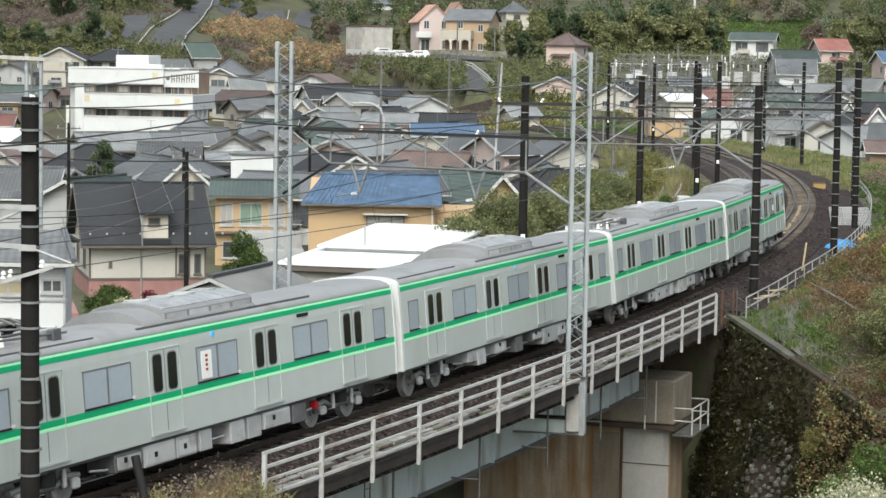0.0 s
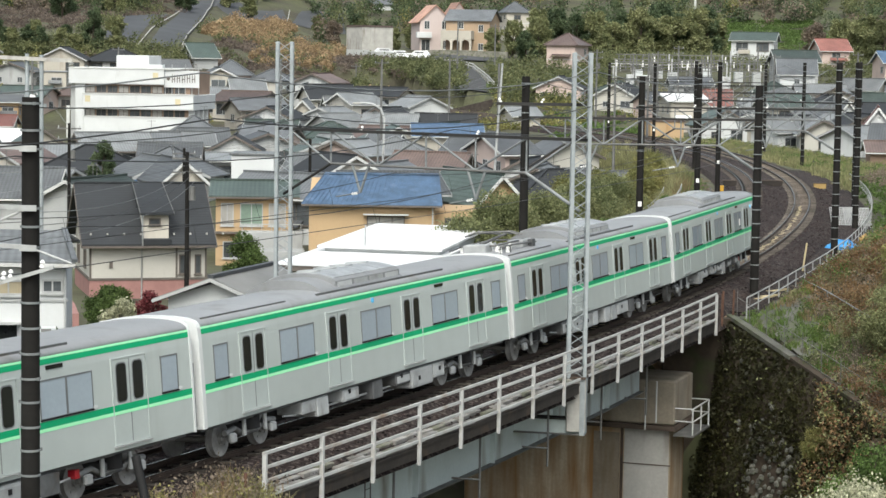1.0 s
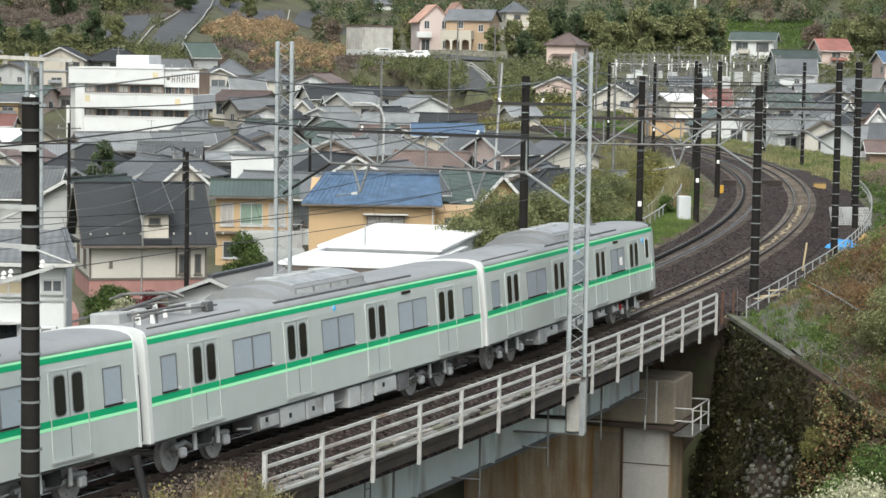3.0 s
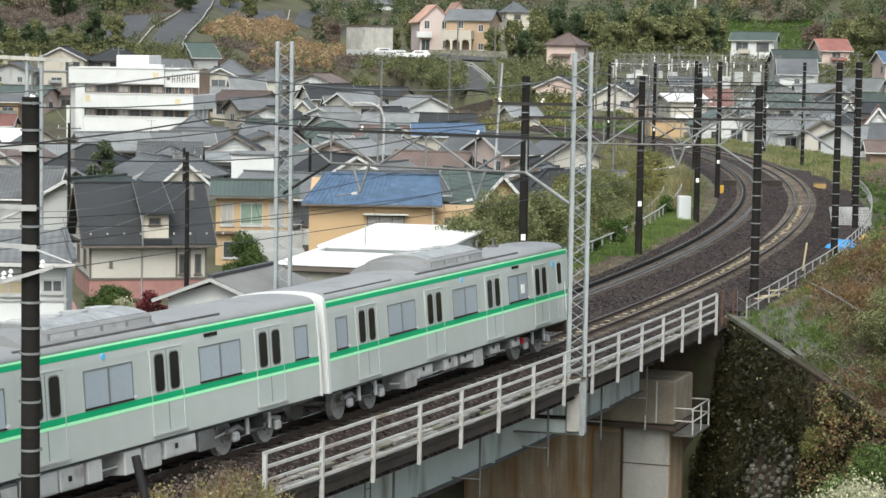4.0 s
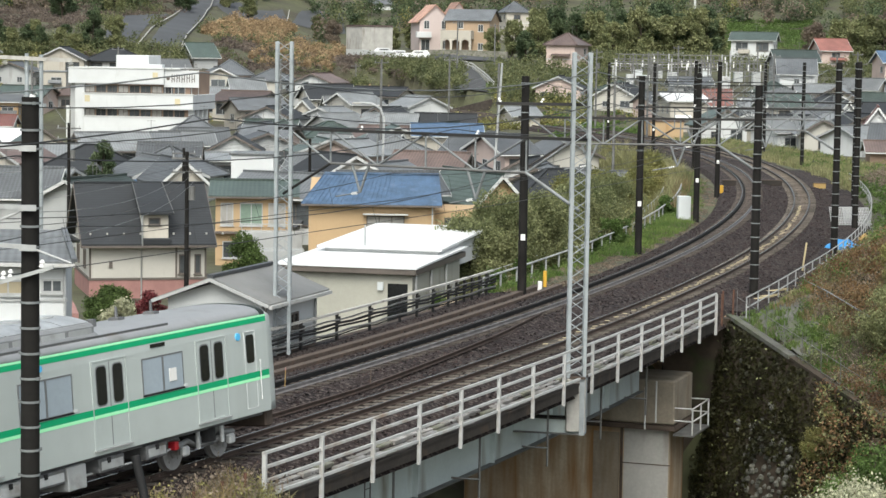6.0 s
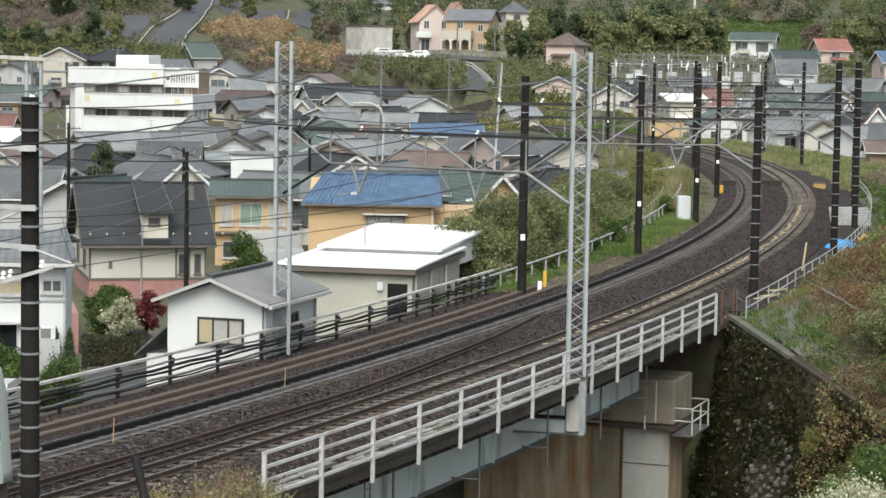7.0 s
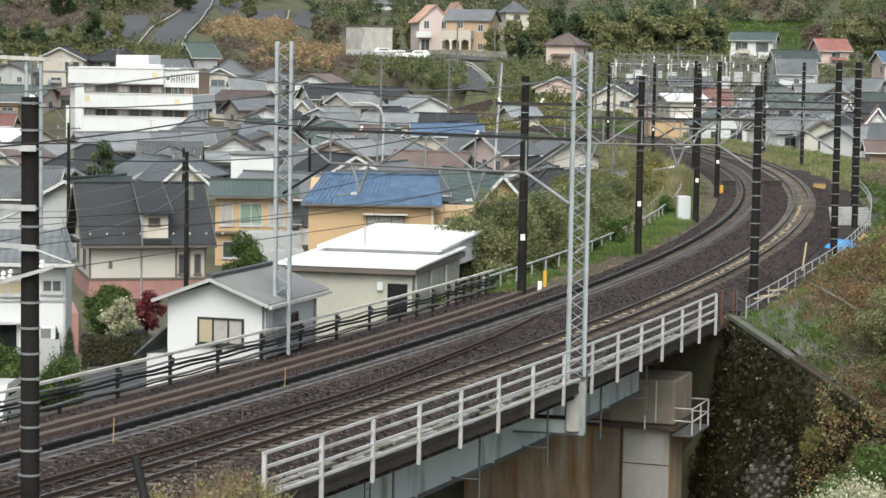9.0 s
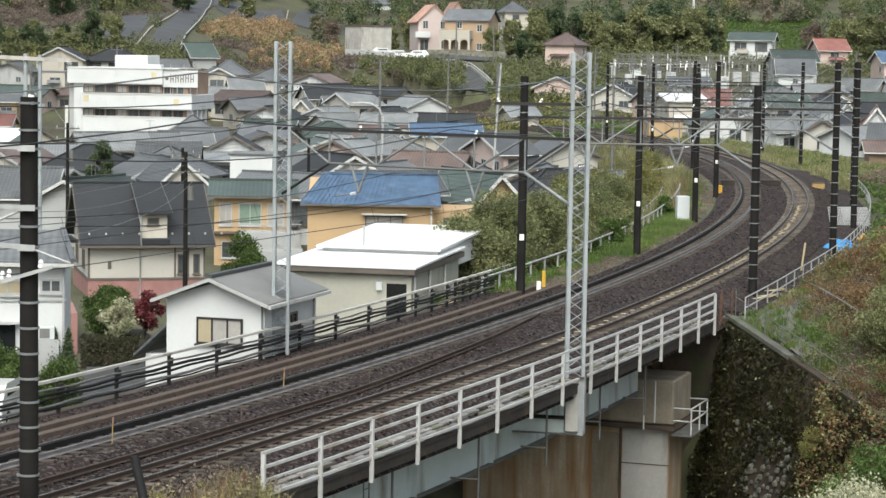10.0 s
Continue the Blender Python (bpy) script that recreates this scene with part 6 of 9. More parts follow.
def office_building():
    """White three-storey office with long bands."""
    root = thing("office_building", "white three-storey office with brown window bands and roof sign", "office building", pose(-42.2, 319, -4.0, 0, 0, -9))
    part("core", Geo().box(-7.8, 7.4, -4.6, 6, -1, 11.2), W_BROWN, root, "brown recessed wall")
    part("tower", Geo().box(-9.0, -7.7, -5.1, 6, -1, 9.6), W_WHITE, root, "white stair tower")
    part("tower_face", Geo().box(-9.9, -9.0, -4.4, -1, -1, 9.2), W_GREY, root, "grey recessed stair wall")
    for z0, z1, xa, xb, ya in ((2.0, 4.75, -7.7, 7.3, -5.5), (5.85, 7.95, -7.8, 8.2, -5.7), (9.3, 11.45, -9.9, 3.9, -5.4)):
        band = part("white_band", Geo().box(xa, xb, ya, 6.2, z0, z1, c=0.04), W_WHITE, root, "white balcony band")
        part("band_coping", Geo().box(xa - 0.08, xb + 0.08, ya - 0.08, ya + 0.3, z1, z1 + 0.12), M_TRIM, band)
        part("drip_line", Geo().box(xa, xb, ya - 0.03, ya + 0.05, z0 + 0.02, z0 + 0.14), W_GREY, band)
    part("roof_house", Geo().box(-4.2, 0.6, -1.5, 4.5, 11.4, 13.35, c=0.05), W_WHITE, root, "white plant room")
    part("roof_slab", Geo().box(-9.9, 6.2, -5.2, 6.3, 11.45, 11.62), M_TRIM, root)
    part("rooftop_unit", Geo().box(0.9, 3.0, -3.0, -1.8, 11.6, 12.1, c=0.04), M_CABINET, root, "pale rooftop cooling unit")
    part("rear_wing", Geo().box(3.9, 7.3, -2.5, 6, 7.9, 10.9), W_GREY, root)
    for z in (4.75 + 0.55, 8.62):
        for k in range(9):
            add_window(root, pose(0, -4.6, 0), -7.0 + k * 1.62, z, 1.45, 1.0, M_PANE if k % 3 else M_CURTAIN, M_DARK_TRIM)
    for k in range(4):
        add_window(root, pose(7.4, 0, 0, 0, 0, 90), -3.4 + k * 2.4, 4.3, 1.2, 2.2, M_PANE, M_TRIM)
        part("side_pillar", Geo().box(7.3, 8.1, -4.9 + k * 2.4, -4.5 + k * 2.4, -1, 5.85), W_WHITE, root)
    sign = part("roof_sign", Geo().box(3.8, 8.8, -4.95, -4.8, 9.0, 11.35), W_WHITE, root, "pale roof sign with dark lettering bars")
    g = Geo()
    for k in range(5):
        xx = 4.9 + k * 0.72
        g.box(xx, xx + 0.10, -4.99, -4.78, 9.65, 10.8).box(xx + 0.36, xx + 0.46, -4.99, -4.78, 9.7, 10.75).box(xx, xx + 0.46, -4.995, -4.78, 10.1 + 0.15 * (k % 2), 10.22 + 0.15 * (k % 2))
    part("lettering_bar", g, M_DARK_TRIM, sign)
    part("sign_mark", Geo().tube([(4.4, -4.99, 10.2), (4.4, -4.78, 10.2)], 0.26, 10), M_DARK_TRIM, sign)
    g = Geo()
    for k in range(6):
        g.tube([(3.9 + k * 0.96, -4.75, 7.9), (3.9 + k * 0.96, -4.75, 12.2 if k % 2 else 11.4)], 0.05, 6)
    for zz in (9.0, 11.3):
        g.tube([(3.8, -4.75, zz), (8.8, -4.75, zz)], 0.05, 6)
    part("sign_frame", g, M_GALV, root)
    for xx, zz, ya in ((-7.4, 7.3, -5.7), (5.6, 7.0, -5.7), (2.3, 10.6, -5.4)):
        part("yellow_mark", Geo().box(xx, xx + 0.75, ya - 0.04, ya + 0.1, zz - 0.5, zz + 0.4), M_FADED, root, "faded yellow mark")
    part("side_sign", Geo().box(-10.4, -9.95, -4.8, -4.6, 1.0, 6.2), M_TRIM, root, "white upright sign")


def tan_balcony_house():
    root = thing("house", "tan two-storey house with dark green roof and grey balcony", "house", pose(-13.6, 161.5, -5.0, 0, 0, 4), "houses of the town")
    w, d, eave, ridge = 5.4, 8.0, 5.0, 5.75
    hw, hd = w / 2, d / 2
    part("wall", Geo().prism([(-hd, -0.8), (hd, -0.8), (hd, eave), (0, ridge - 0.1), (-hd, eave)], -hw, hw), W_TAN, root, "tan rendered wall")
    g, o = Geo(), 0.5
    drop = (ridge - eave) * o / hd
    for sgn in (-1, 1):
        roof_slab(g, (-hw - o, sgn * (hd + o), eave - drop + 0.12), (hw + o, sgn * (hd + o), eave - drop + 0.12), (hw + o, 0, ridge + 0.12), (-hw - o, 0, ridge + 0.12), 0.12)
    rf = part("roof", g, R_GREEN, root, "dark green roof")
    part("ridge_cap", Geo().bar((-hw - o, 0, ridge + 0.18), (hw + o, 0, ridge + 0.18), 0.25, 0.15), R_GREEN, rf)
    part("gutter", Geo().bar((-hw - o, -hd - o - 0.05, eave - drop), (hw + o, -hd - o - 0.05, eave - drop), 0.12, 0.12), M_DARK_TRIM, rf)
    part("belt_roof", Geo().box(-hw - 0.3, hw + 0.2, -hd - 0.5, -hd, 2.35, 2.5, c=0.02), M_DARK_TRIM, root, "dark belt roof")
    for xx, ww, pn in ((-1.9, 0.9, M_CURTAIN), (-0.2, 1.6, M_LEAF_GLASS), (1.6, 1.2, M_CURTAIN)):
        add_window(root, pose(0, -hd, 0), xx, 3.7, ww, 1.6, pn, M_GALV)
    add_window(root, pose(0, -hd, 0), -1.4, 1.2, 1.6, 1.2, M_PANE, M_GALV)
    bal = part("balcony", Geo().box(-0.9, 3.4, -hd - 1.4, -hd - 0.05, 1.2, 2.6, c=0.03), W_GREY, root, "blue-grey balcony")
    for k in range(7):
        part("baluster", Geo().box(-0.85 + k * 0.68, -0.80 + k * 0.68, -hd - 1.4, -hd - 1.34, 2.6, 3.1), M_GALV, bal)
    part("balcony_rail", Geo().box(-0.9, 3.4, -hd - 1.42, -hd - 1.34, 3.1, 3.16), M_GALV, bal)


def pink_villa():
    """Pink-white hill house with two orange-tiled gables."""
    root = thing("house", "pinkish white villa with orange tiled gable roofs on the hill", "house", pose(-2.0, 512, 10.2, 0, 0, 12), "houses of the town")
    root.scale = (1.25, 1.25, 1.22)
    for nm, xa, xb, ya, yb, ev, rg in (("main_wall", -4.2, 1.6, -4.0, 4.0, 6.2, 9.0), ("wing_wall", 1.6, 5.4, -1.5, 5.0, 6.8, 9.6)):
        xm = (xa + xb) / 2
        q = [(xa, -1), (xb, -1), (xb, ev), (xm, rg), (xa, ev)]
        v = [(a, ya, b) for a, b in q] + [(a, yb, b) for a, b in q]
        part(nm, Geo().add(v, [(0, 1, 2, 3, 4), (9, 8, 7, 6, 5)] + [(i, i + 5, (i + 1) % 5 + 5, (i + 1) % 5) for i in range(5)]), W_ROSE, root, "pinkish white wall")
        g = Geo()
        k = (rg - ev) / (xm - xa) * 0.5
        for a in (xa - 0.5, xb + 0.5):
            roof_slab(g, (a, ya - 0.4, ev - k + 0.15), (a, yb + 0.4, ev - k + 0.15), (xm, yb + 0.4, rg + 0.15), (xm, ya - 0.4, rg + 0.15), 0.15)
        part("roof", g, R_ORANGE, root, "orange tile roof")
    for xx, zz, ww, hh in ((-2.9, 5.4, 1.0, 1.5), (0.3, 5.4, 1.0, 1.5), (-3.1, 1.6, 1.6, 2.2), (0.4, 1.8, 1.4, 1.6)):
        add_window(root, pose(0, -4.0, 0), xx, zz, ww, hh, M_PANE, M_TRIM)
    add_window(root, pose(0, -1.5, 0), 3.5, 5.4, 1.2, 1.3, M_PANE, M_TRIM)
    part("balcony", Geo().box(-4.9, -2.2, -5.0, -4.0, 3.0, 4.1, c=0.04), W_WHITE, root, "white balcony")


def porch_villa():
    """Tan hill house with a cream three-arched porch."""
    root = thing("house", "tan villa with cream three-arched porch and grey roof", "house", pose(4.9, 500, 10.0, 0, 0, -16), "houses of the town")
    root.scale = (1.08, 1.08, 1.12)
    part("wall", Geo().prism([(-4, -1), (4, -1), (4, 7.0), (0, 9.0), (-4, 7.0)], -3.8, 5.4), W_VILLA, root, "tan wall")
    g = Geo()
    for sgn in (-1, 1):
        roof_slab(g, (-4.3, sgn * 4.5, 6.9), (5.9, sgn * 4.5, 6.9), (5.9, 0, 9.15), (-4.3, 0, 9.15), 0.15)
    part("roof", g, R_GREY, root, "grey tile roof")
    porch = part("porch", Geo().box(-4.2, 2.2, -6.4, -4.0, 3.2, 4.9, c=0.04), W_CREAM, root, "cream porch")
    for k in range(4):
        xx = -4.2 + k * 2.0
        part("porch_pillar", Geo().box(xx, xx + 0.45, -6.4, -5.9, -1, 3.2, c=0.03), W_CREAM, porch)
    for k in range(3):
        part("arched_opening", Geo().box(-3.7 + k * 2.0, -2.25 + k * 2.0, -4.2, -3.95, 0, 2.9), W_BROWN, porch, "brown recessed opening")
        arch = [(-3.75 + k * 2.0, 3.2)] + [(-2.98 + k * 2.0 - 0.77 * math.cos(a), 2.5 + 0.6 * math.sin(a)) for a in np.linspace(0, math.pi, 9)] + [(-2.2 + k * 2.0, 3.2)]
        v = [(a, -6.4, b) for a, b in arch] + [(a, -5.95, b) for a, b in arch]
        n = len(arch)
        part("arch", Geo().add(v, [tuple(range(n)), tuple(range(2 * n - 1, n - 1, -1))] + [(i, (i + 1) % n, n + (i + 1) % n, n + i) for i in range(n)]), W_CREAM, porch)
    for xx, zz in ((-0.6, 6.0), (3.6, 5.4), (3.6, 1.8)):
        add_window(root, pose(0, -4.0, 0), xx, zz, 1.1, 1.4, M_PANE, M_TRIM)


pink_villa()
porch_villa()
dormer_house()
tan_balcony_house()
white_gable_house()
flat_white_workshop()
blue_roof_house()
left_white_house()
office_building()


# ---------------------------------------------------------------- the rest of the dense town
def town_rows():
    rng = random.Random(5)
    walls = [W_CREAM, W_WHITE, W_BEIGE, W_GREY, W_PINK, W_CREAM]
    roofs = [(R_GREY, "grey tile"), (R_LGREY, "pale grey tile"), (R_GREY, "grey tile"), (R_GREEN, "dark green"), (R_BROWN, "brown"), (R_LGREY, "pale grey"), (R_GREY, "weathered tile"), (R_BLACK, "charcoal")]
    taken = [(o.location.x, o.location.y) for o in scene.objects if o.name.startswith(("house", "office", "workshop"))]
    y = 172.0
    while y < 385:
        x = -0.215 * y + rng.uniform(0, 5)
        while x < 0.215 * y:
            s, off = track_coords(x, y)
            jy = y + rng.uniform(-4, 4)
            clash = any(abs(x - a) < 6.5 and abs(jy - b) < 7.5 for a, b in taken) or (-58 < x < -28 and 305 < jy < 340) or (-23 < x < -13 and 185 < jy < 245) or (-58 < x < -35 and 262 < jy < 316)
            if not -17 < off < 14 and not clash and not (off > 0 and s < 120):
                rf, nm = rng.choice(roofs)
                wl = rng.choice(walls)
                z = gz(x, jy)
                rise = rng.uniform(1.2, 2.0)
                top = float(np.interp(jy, [172, 230, 300, 320, 345, 385], [1.2, 1.0, 1.1, 2.4, 4.4, 7.0])) - rng.uniform(0, 0.6)
                h = min(rng.choice([3.2, 3.6, 5.4]), max(2.2, top - z - rise))
                house(f"close-set town house with {nm} roof and plain walls", x, jy, rng.uniform(5.2, 8.2), rng.uniform(5.5, 7.5), z + h, z + h + rise, rng.uniform(-35, 35),
                      rng.choice(["gable", "gable", "hip", "front", "front"]), wl, rf, rng.choice([M_DARK_TRIM, M_DARK_TRIM, W_GREY, M_TRIM]), seed=rng.randrange(9999))
                taken.append((x, jy))
            x += rng.uniform(7.2, 10.0)
        y += 11.5



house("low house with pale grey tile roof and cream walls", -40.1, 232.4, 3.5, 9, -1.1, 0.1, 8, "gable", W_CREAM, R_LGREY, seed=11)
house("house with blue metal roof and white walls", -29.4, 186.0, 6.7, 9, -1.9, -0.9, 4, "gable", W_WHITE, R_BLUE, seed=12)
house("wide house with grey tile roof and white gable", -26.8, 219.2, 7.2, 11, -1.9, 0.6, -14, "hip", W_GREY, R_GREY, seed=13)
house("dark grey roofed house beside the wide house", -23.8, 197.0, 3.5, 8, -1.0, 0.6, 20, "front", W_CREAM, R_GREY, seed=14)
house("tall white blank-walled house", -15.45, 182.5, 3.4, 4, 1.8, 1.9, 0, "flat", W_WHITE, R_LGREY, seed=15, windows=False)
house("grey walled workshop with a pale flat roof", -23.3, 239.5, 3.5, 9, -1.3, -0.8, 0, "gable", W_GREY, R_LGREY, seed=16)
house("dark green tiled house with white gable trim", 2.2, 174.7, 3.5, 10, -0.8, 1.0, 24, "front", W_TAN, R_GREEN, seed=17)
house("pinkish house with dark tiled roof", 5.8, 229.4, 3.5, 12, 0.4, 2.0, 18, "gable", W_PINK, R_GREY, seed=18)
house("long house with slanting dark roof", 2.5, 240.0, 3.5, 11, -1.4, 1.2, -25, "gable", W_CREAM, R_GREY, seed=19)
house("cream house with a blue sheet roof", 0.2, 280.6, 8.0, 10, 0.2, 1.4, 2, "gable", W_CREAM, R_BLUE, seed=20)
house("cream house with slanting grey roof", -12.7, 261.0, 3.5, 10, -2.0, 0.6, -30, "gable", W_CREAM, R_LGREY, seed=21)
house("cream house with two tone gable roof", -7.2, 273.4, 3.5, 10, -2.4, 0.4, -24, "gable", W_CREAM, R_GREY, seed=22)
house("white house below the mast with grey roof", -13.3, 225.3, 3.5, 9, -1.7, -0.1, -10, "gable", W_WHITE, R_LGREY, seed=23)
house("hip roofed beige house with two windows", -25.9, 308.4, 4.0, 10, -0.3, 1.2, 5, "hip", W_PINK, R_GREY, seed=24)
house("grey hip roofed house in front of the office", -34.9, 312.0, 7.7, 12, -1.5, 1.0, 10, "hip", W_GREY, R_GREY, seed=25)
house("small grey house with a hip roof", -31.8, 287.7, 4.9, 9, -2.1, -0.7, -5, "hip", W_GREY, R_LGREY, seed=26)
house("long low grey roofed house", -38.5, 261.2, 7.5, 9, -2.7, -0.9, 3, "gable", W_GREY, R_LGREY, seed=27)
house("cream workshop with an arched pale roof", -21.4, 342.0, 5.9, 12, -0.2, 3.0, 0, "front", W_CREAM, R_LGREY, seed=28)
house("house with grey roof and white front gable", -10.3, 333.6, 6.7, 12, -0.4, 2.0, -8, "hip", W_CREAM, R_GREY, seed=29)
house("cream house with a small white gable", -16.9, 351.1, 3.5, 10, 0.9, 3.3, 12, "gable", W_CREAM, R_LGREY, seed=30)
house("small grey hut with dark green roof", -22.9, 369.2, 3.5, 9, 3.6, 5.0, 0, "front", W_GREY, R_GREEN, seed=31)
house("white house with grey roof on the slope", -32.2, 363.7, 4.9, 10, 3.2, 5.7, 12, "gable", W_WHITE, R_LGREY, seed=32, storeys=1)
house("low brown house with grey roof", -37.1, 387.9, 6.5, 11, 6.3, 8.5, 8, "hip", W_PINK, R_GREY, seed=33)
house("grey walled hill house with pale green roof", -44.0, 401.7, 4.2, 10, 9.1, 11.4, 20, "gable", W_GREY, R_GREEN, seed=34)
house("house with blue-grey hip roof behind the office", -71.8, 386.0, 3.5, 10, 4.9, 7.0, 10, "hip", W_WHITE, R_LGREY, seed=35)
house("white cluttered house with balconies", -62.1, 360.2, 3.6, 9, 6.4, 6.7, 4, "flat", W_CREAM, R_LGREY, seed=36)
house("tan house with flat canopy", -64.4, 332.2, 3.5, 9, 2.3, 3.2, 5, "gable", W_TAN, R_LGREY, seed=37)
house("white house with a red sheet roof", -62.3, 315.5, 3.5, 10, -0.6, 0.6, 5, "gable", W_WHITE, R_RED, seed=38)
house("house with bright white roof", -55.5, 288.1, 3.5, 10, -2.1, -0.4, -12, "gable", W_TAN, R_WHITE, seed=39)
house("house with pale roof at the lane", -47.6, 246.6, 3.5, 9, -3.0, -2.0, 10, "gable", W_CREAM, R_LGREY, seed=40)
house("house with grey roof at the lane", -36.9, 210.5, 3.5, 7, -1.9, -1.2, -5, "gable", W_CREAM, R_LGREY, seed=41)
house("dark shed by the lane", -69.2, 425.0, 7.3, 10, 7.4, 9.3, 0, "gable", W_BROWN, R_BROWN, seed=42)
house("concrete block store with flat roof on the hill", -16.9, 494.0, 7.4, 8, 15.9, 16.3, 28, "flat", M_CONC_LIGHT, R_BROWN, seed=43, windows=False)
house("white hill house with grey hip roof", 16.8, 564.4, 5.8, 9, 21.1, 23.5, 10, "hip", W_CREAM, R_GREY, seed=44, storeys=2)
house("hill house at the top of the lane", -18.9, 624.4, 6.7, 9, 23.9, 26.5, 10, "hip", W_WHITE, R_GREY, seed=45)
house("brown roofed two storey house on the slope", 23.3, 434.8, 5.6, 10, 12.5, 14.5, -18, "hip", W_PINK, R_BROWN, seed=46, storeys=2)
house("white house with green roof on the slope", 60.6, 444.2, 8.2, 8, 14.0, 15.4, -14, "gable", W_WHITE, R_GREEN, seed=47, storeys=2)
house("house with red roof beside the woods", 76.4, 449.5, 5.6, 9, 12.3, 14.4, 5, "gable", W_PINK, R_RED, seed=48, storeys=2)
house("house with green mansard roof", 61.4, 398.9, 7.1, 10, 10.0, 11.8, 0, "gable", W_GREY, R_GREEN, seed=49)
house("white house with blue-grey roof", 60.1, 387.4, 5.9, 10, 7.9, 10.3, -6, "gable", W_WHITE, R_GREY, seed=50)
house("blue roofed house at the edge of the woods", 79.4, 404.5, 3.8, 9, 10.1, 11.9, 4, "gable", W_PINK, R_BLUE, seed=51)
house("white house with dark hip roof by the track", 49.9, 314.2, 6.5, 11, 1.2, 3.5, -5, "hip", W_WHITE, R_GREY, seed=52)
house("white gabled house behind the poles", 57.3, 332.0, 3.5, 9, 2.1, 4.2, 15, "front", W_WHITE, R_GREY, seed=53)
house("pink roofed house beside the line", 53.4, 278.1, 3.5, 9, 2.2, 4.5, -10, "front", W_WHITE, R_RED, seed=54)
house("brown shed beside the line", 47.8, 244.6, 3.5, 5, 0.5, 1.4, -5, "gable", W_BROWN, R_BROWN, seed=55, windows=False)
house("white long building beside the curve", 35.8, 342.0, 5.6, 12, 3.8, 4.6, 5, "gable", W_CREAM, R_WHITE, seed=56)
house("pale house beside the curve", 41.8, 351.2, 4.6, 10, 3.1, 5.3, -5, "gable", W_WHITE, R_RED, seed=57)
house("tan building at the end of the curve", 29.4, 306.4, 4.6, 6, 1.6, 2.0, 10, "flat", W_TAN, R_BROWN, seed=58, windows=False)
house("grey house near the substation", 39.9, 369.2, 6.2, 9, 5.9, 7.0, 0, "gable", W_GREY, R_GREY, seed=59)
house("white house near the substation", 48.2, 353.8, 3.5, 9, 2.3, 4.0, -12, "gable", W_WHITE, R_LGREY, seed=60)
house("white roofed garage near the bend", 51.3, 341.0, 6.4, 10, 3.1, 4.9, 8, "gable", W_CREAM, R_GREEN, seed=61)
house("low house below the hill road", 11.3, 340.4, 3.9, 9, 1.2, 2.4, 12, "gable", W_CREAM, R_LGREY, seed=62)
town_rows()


# ---------------------------------------------------------------- plants
RNG = np.random.default_rng(7)


def leaf_mesh(name, centres, size, material, flat=0.0, jitter=0.35):
    """One mesh of many small leaf blades round the given centres (n, 3); each is a folded pair of triangles."""
    n = len(centres)
    a = RNG.normal(size=(n, 3))
    a[:, 2] *= 1 - flat
    a /= np.linalg.norm(a, axis=1)[:, None]
    b = np.cross(a, RNG.normal(size=(n, 3)))
    b /= np.linalg.norm(b, axis=1)[:, None] + 1e-9
    sz = size * (1 + jitter * RNG.uniform(-1, 1, n))[:, None]
    c = np.asarray(centres)
    v = np.stack([c - a * sz, c + b * sz * 0.55, c + a * sz, c - b * sz * 0.55], 1).reshape(-1, 3)
    f = np.arange(4 * n).reshape(-1, 4)
    me = bpy.data.meshes.new(name)
    me.from_pydata(v.tolist(), [], f.tolist())
    me.materials.append(material)
    return me


def blades(name, label, material, pts, h, per, r, width=0.02, droop=0.5, level=None):
    """Tufts of upright grass blades: each a bent strip of two quads, tapering to its tip."""
    pts = np.asarray(pts)
    z = ground_z(pts[:, 0], pts[:, 1]) if level is None else np.full(len(pts), level)
    n = len(pts) * per
    a, q = RNG.uniform(0, 6.283, n), RNG.uniform(0, 6.283, n)
    rad = r * np.sqrt(RNG.random(n))
    base = np.repeat(np.column_stack([pts, z - 0.05]), per, 0) + np.stack([rad * np.cos(a), rad * np.sin(a), 0 * a], 1)
    hh = h * RNG.uniform(0.45, 1.25, n) * np.repeat(RNG.uniform(0.6, 1.3, len(pts)), per)
    out = np.stack([np.cos(a) * 0.7 + 0.5 * np.cos(q), np.sin(a) * 0.7 + 0.5 * np.sin(q), 0 * a], 1) * (hh * droop * RNG.uniform(0.3, 1.0, n))[:, None]
    w = np.stack([np.cos(q), np.sin(q), 0 * q], 1) * width
    up = np.array([0, 0, 1.0])
    mid, tip = base + out * 0.3 + up * (hh * 0.62)[:, None], base + out + up * hh[:, None]
    v = np.stack([base - w, base + w, mid - w * 0.8, mid + w * 0.8, tip - w * 0.15, tip + w * 0.15], 1).reshape(-1, 3)
    f = (np.arange(n)[:, None, None] * 6 + np.array([(0, 1, 3, 2), (2, 3, 5, 4)])[None]).reshape(-1, 4)
    me = bpy.data.meshes.new(name)
    me.from_pydata(v.tolist(), [], f.tolist())
    me.materials.append(material)
    return tagged(new(name, me), label, "grass", kind="stuff")


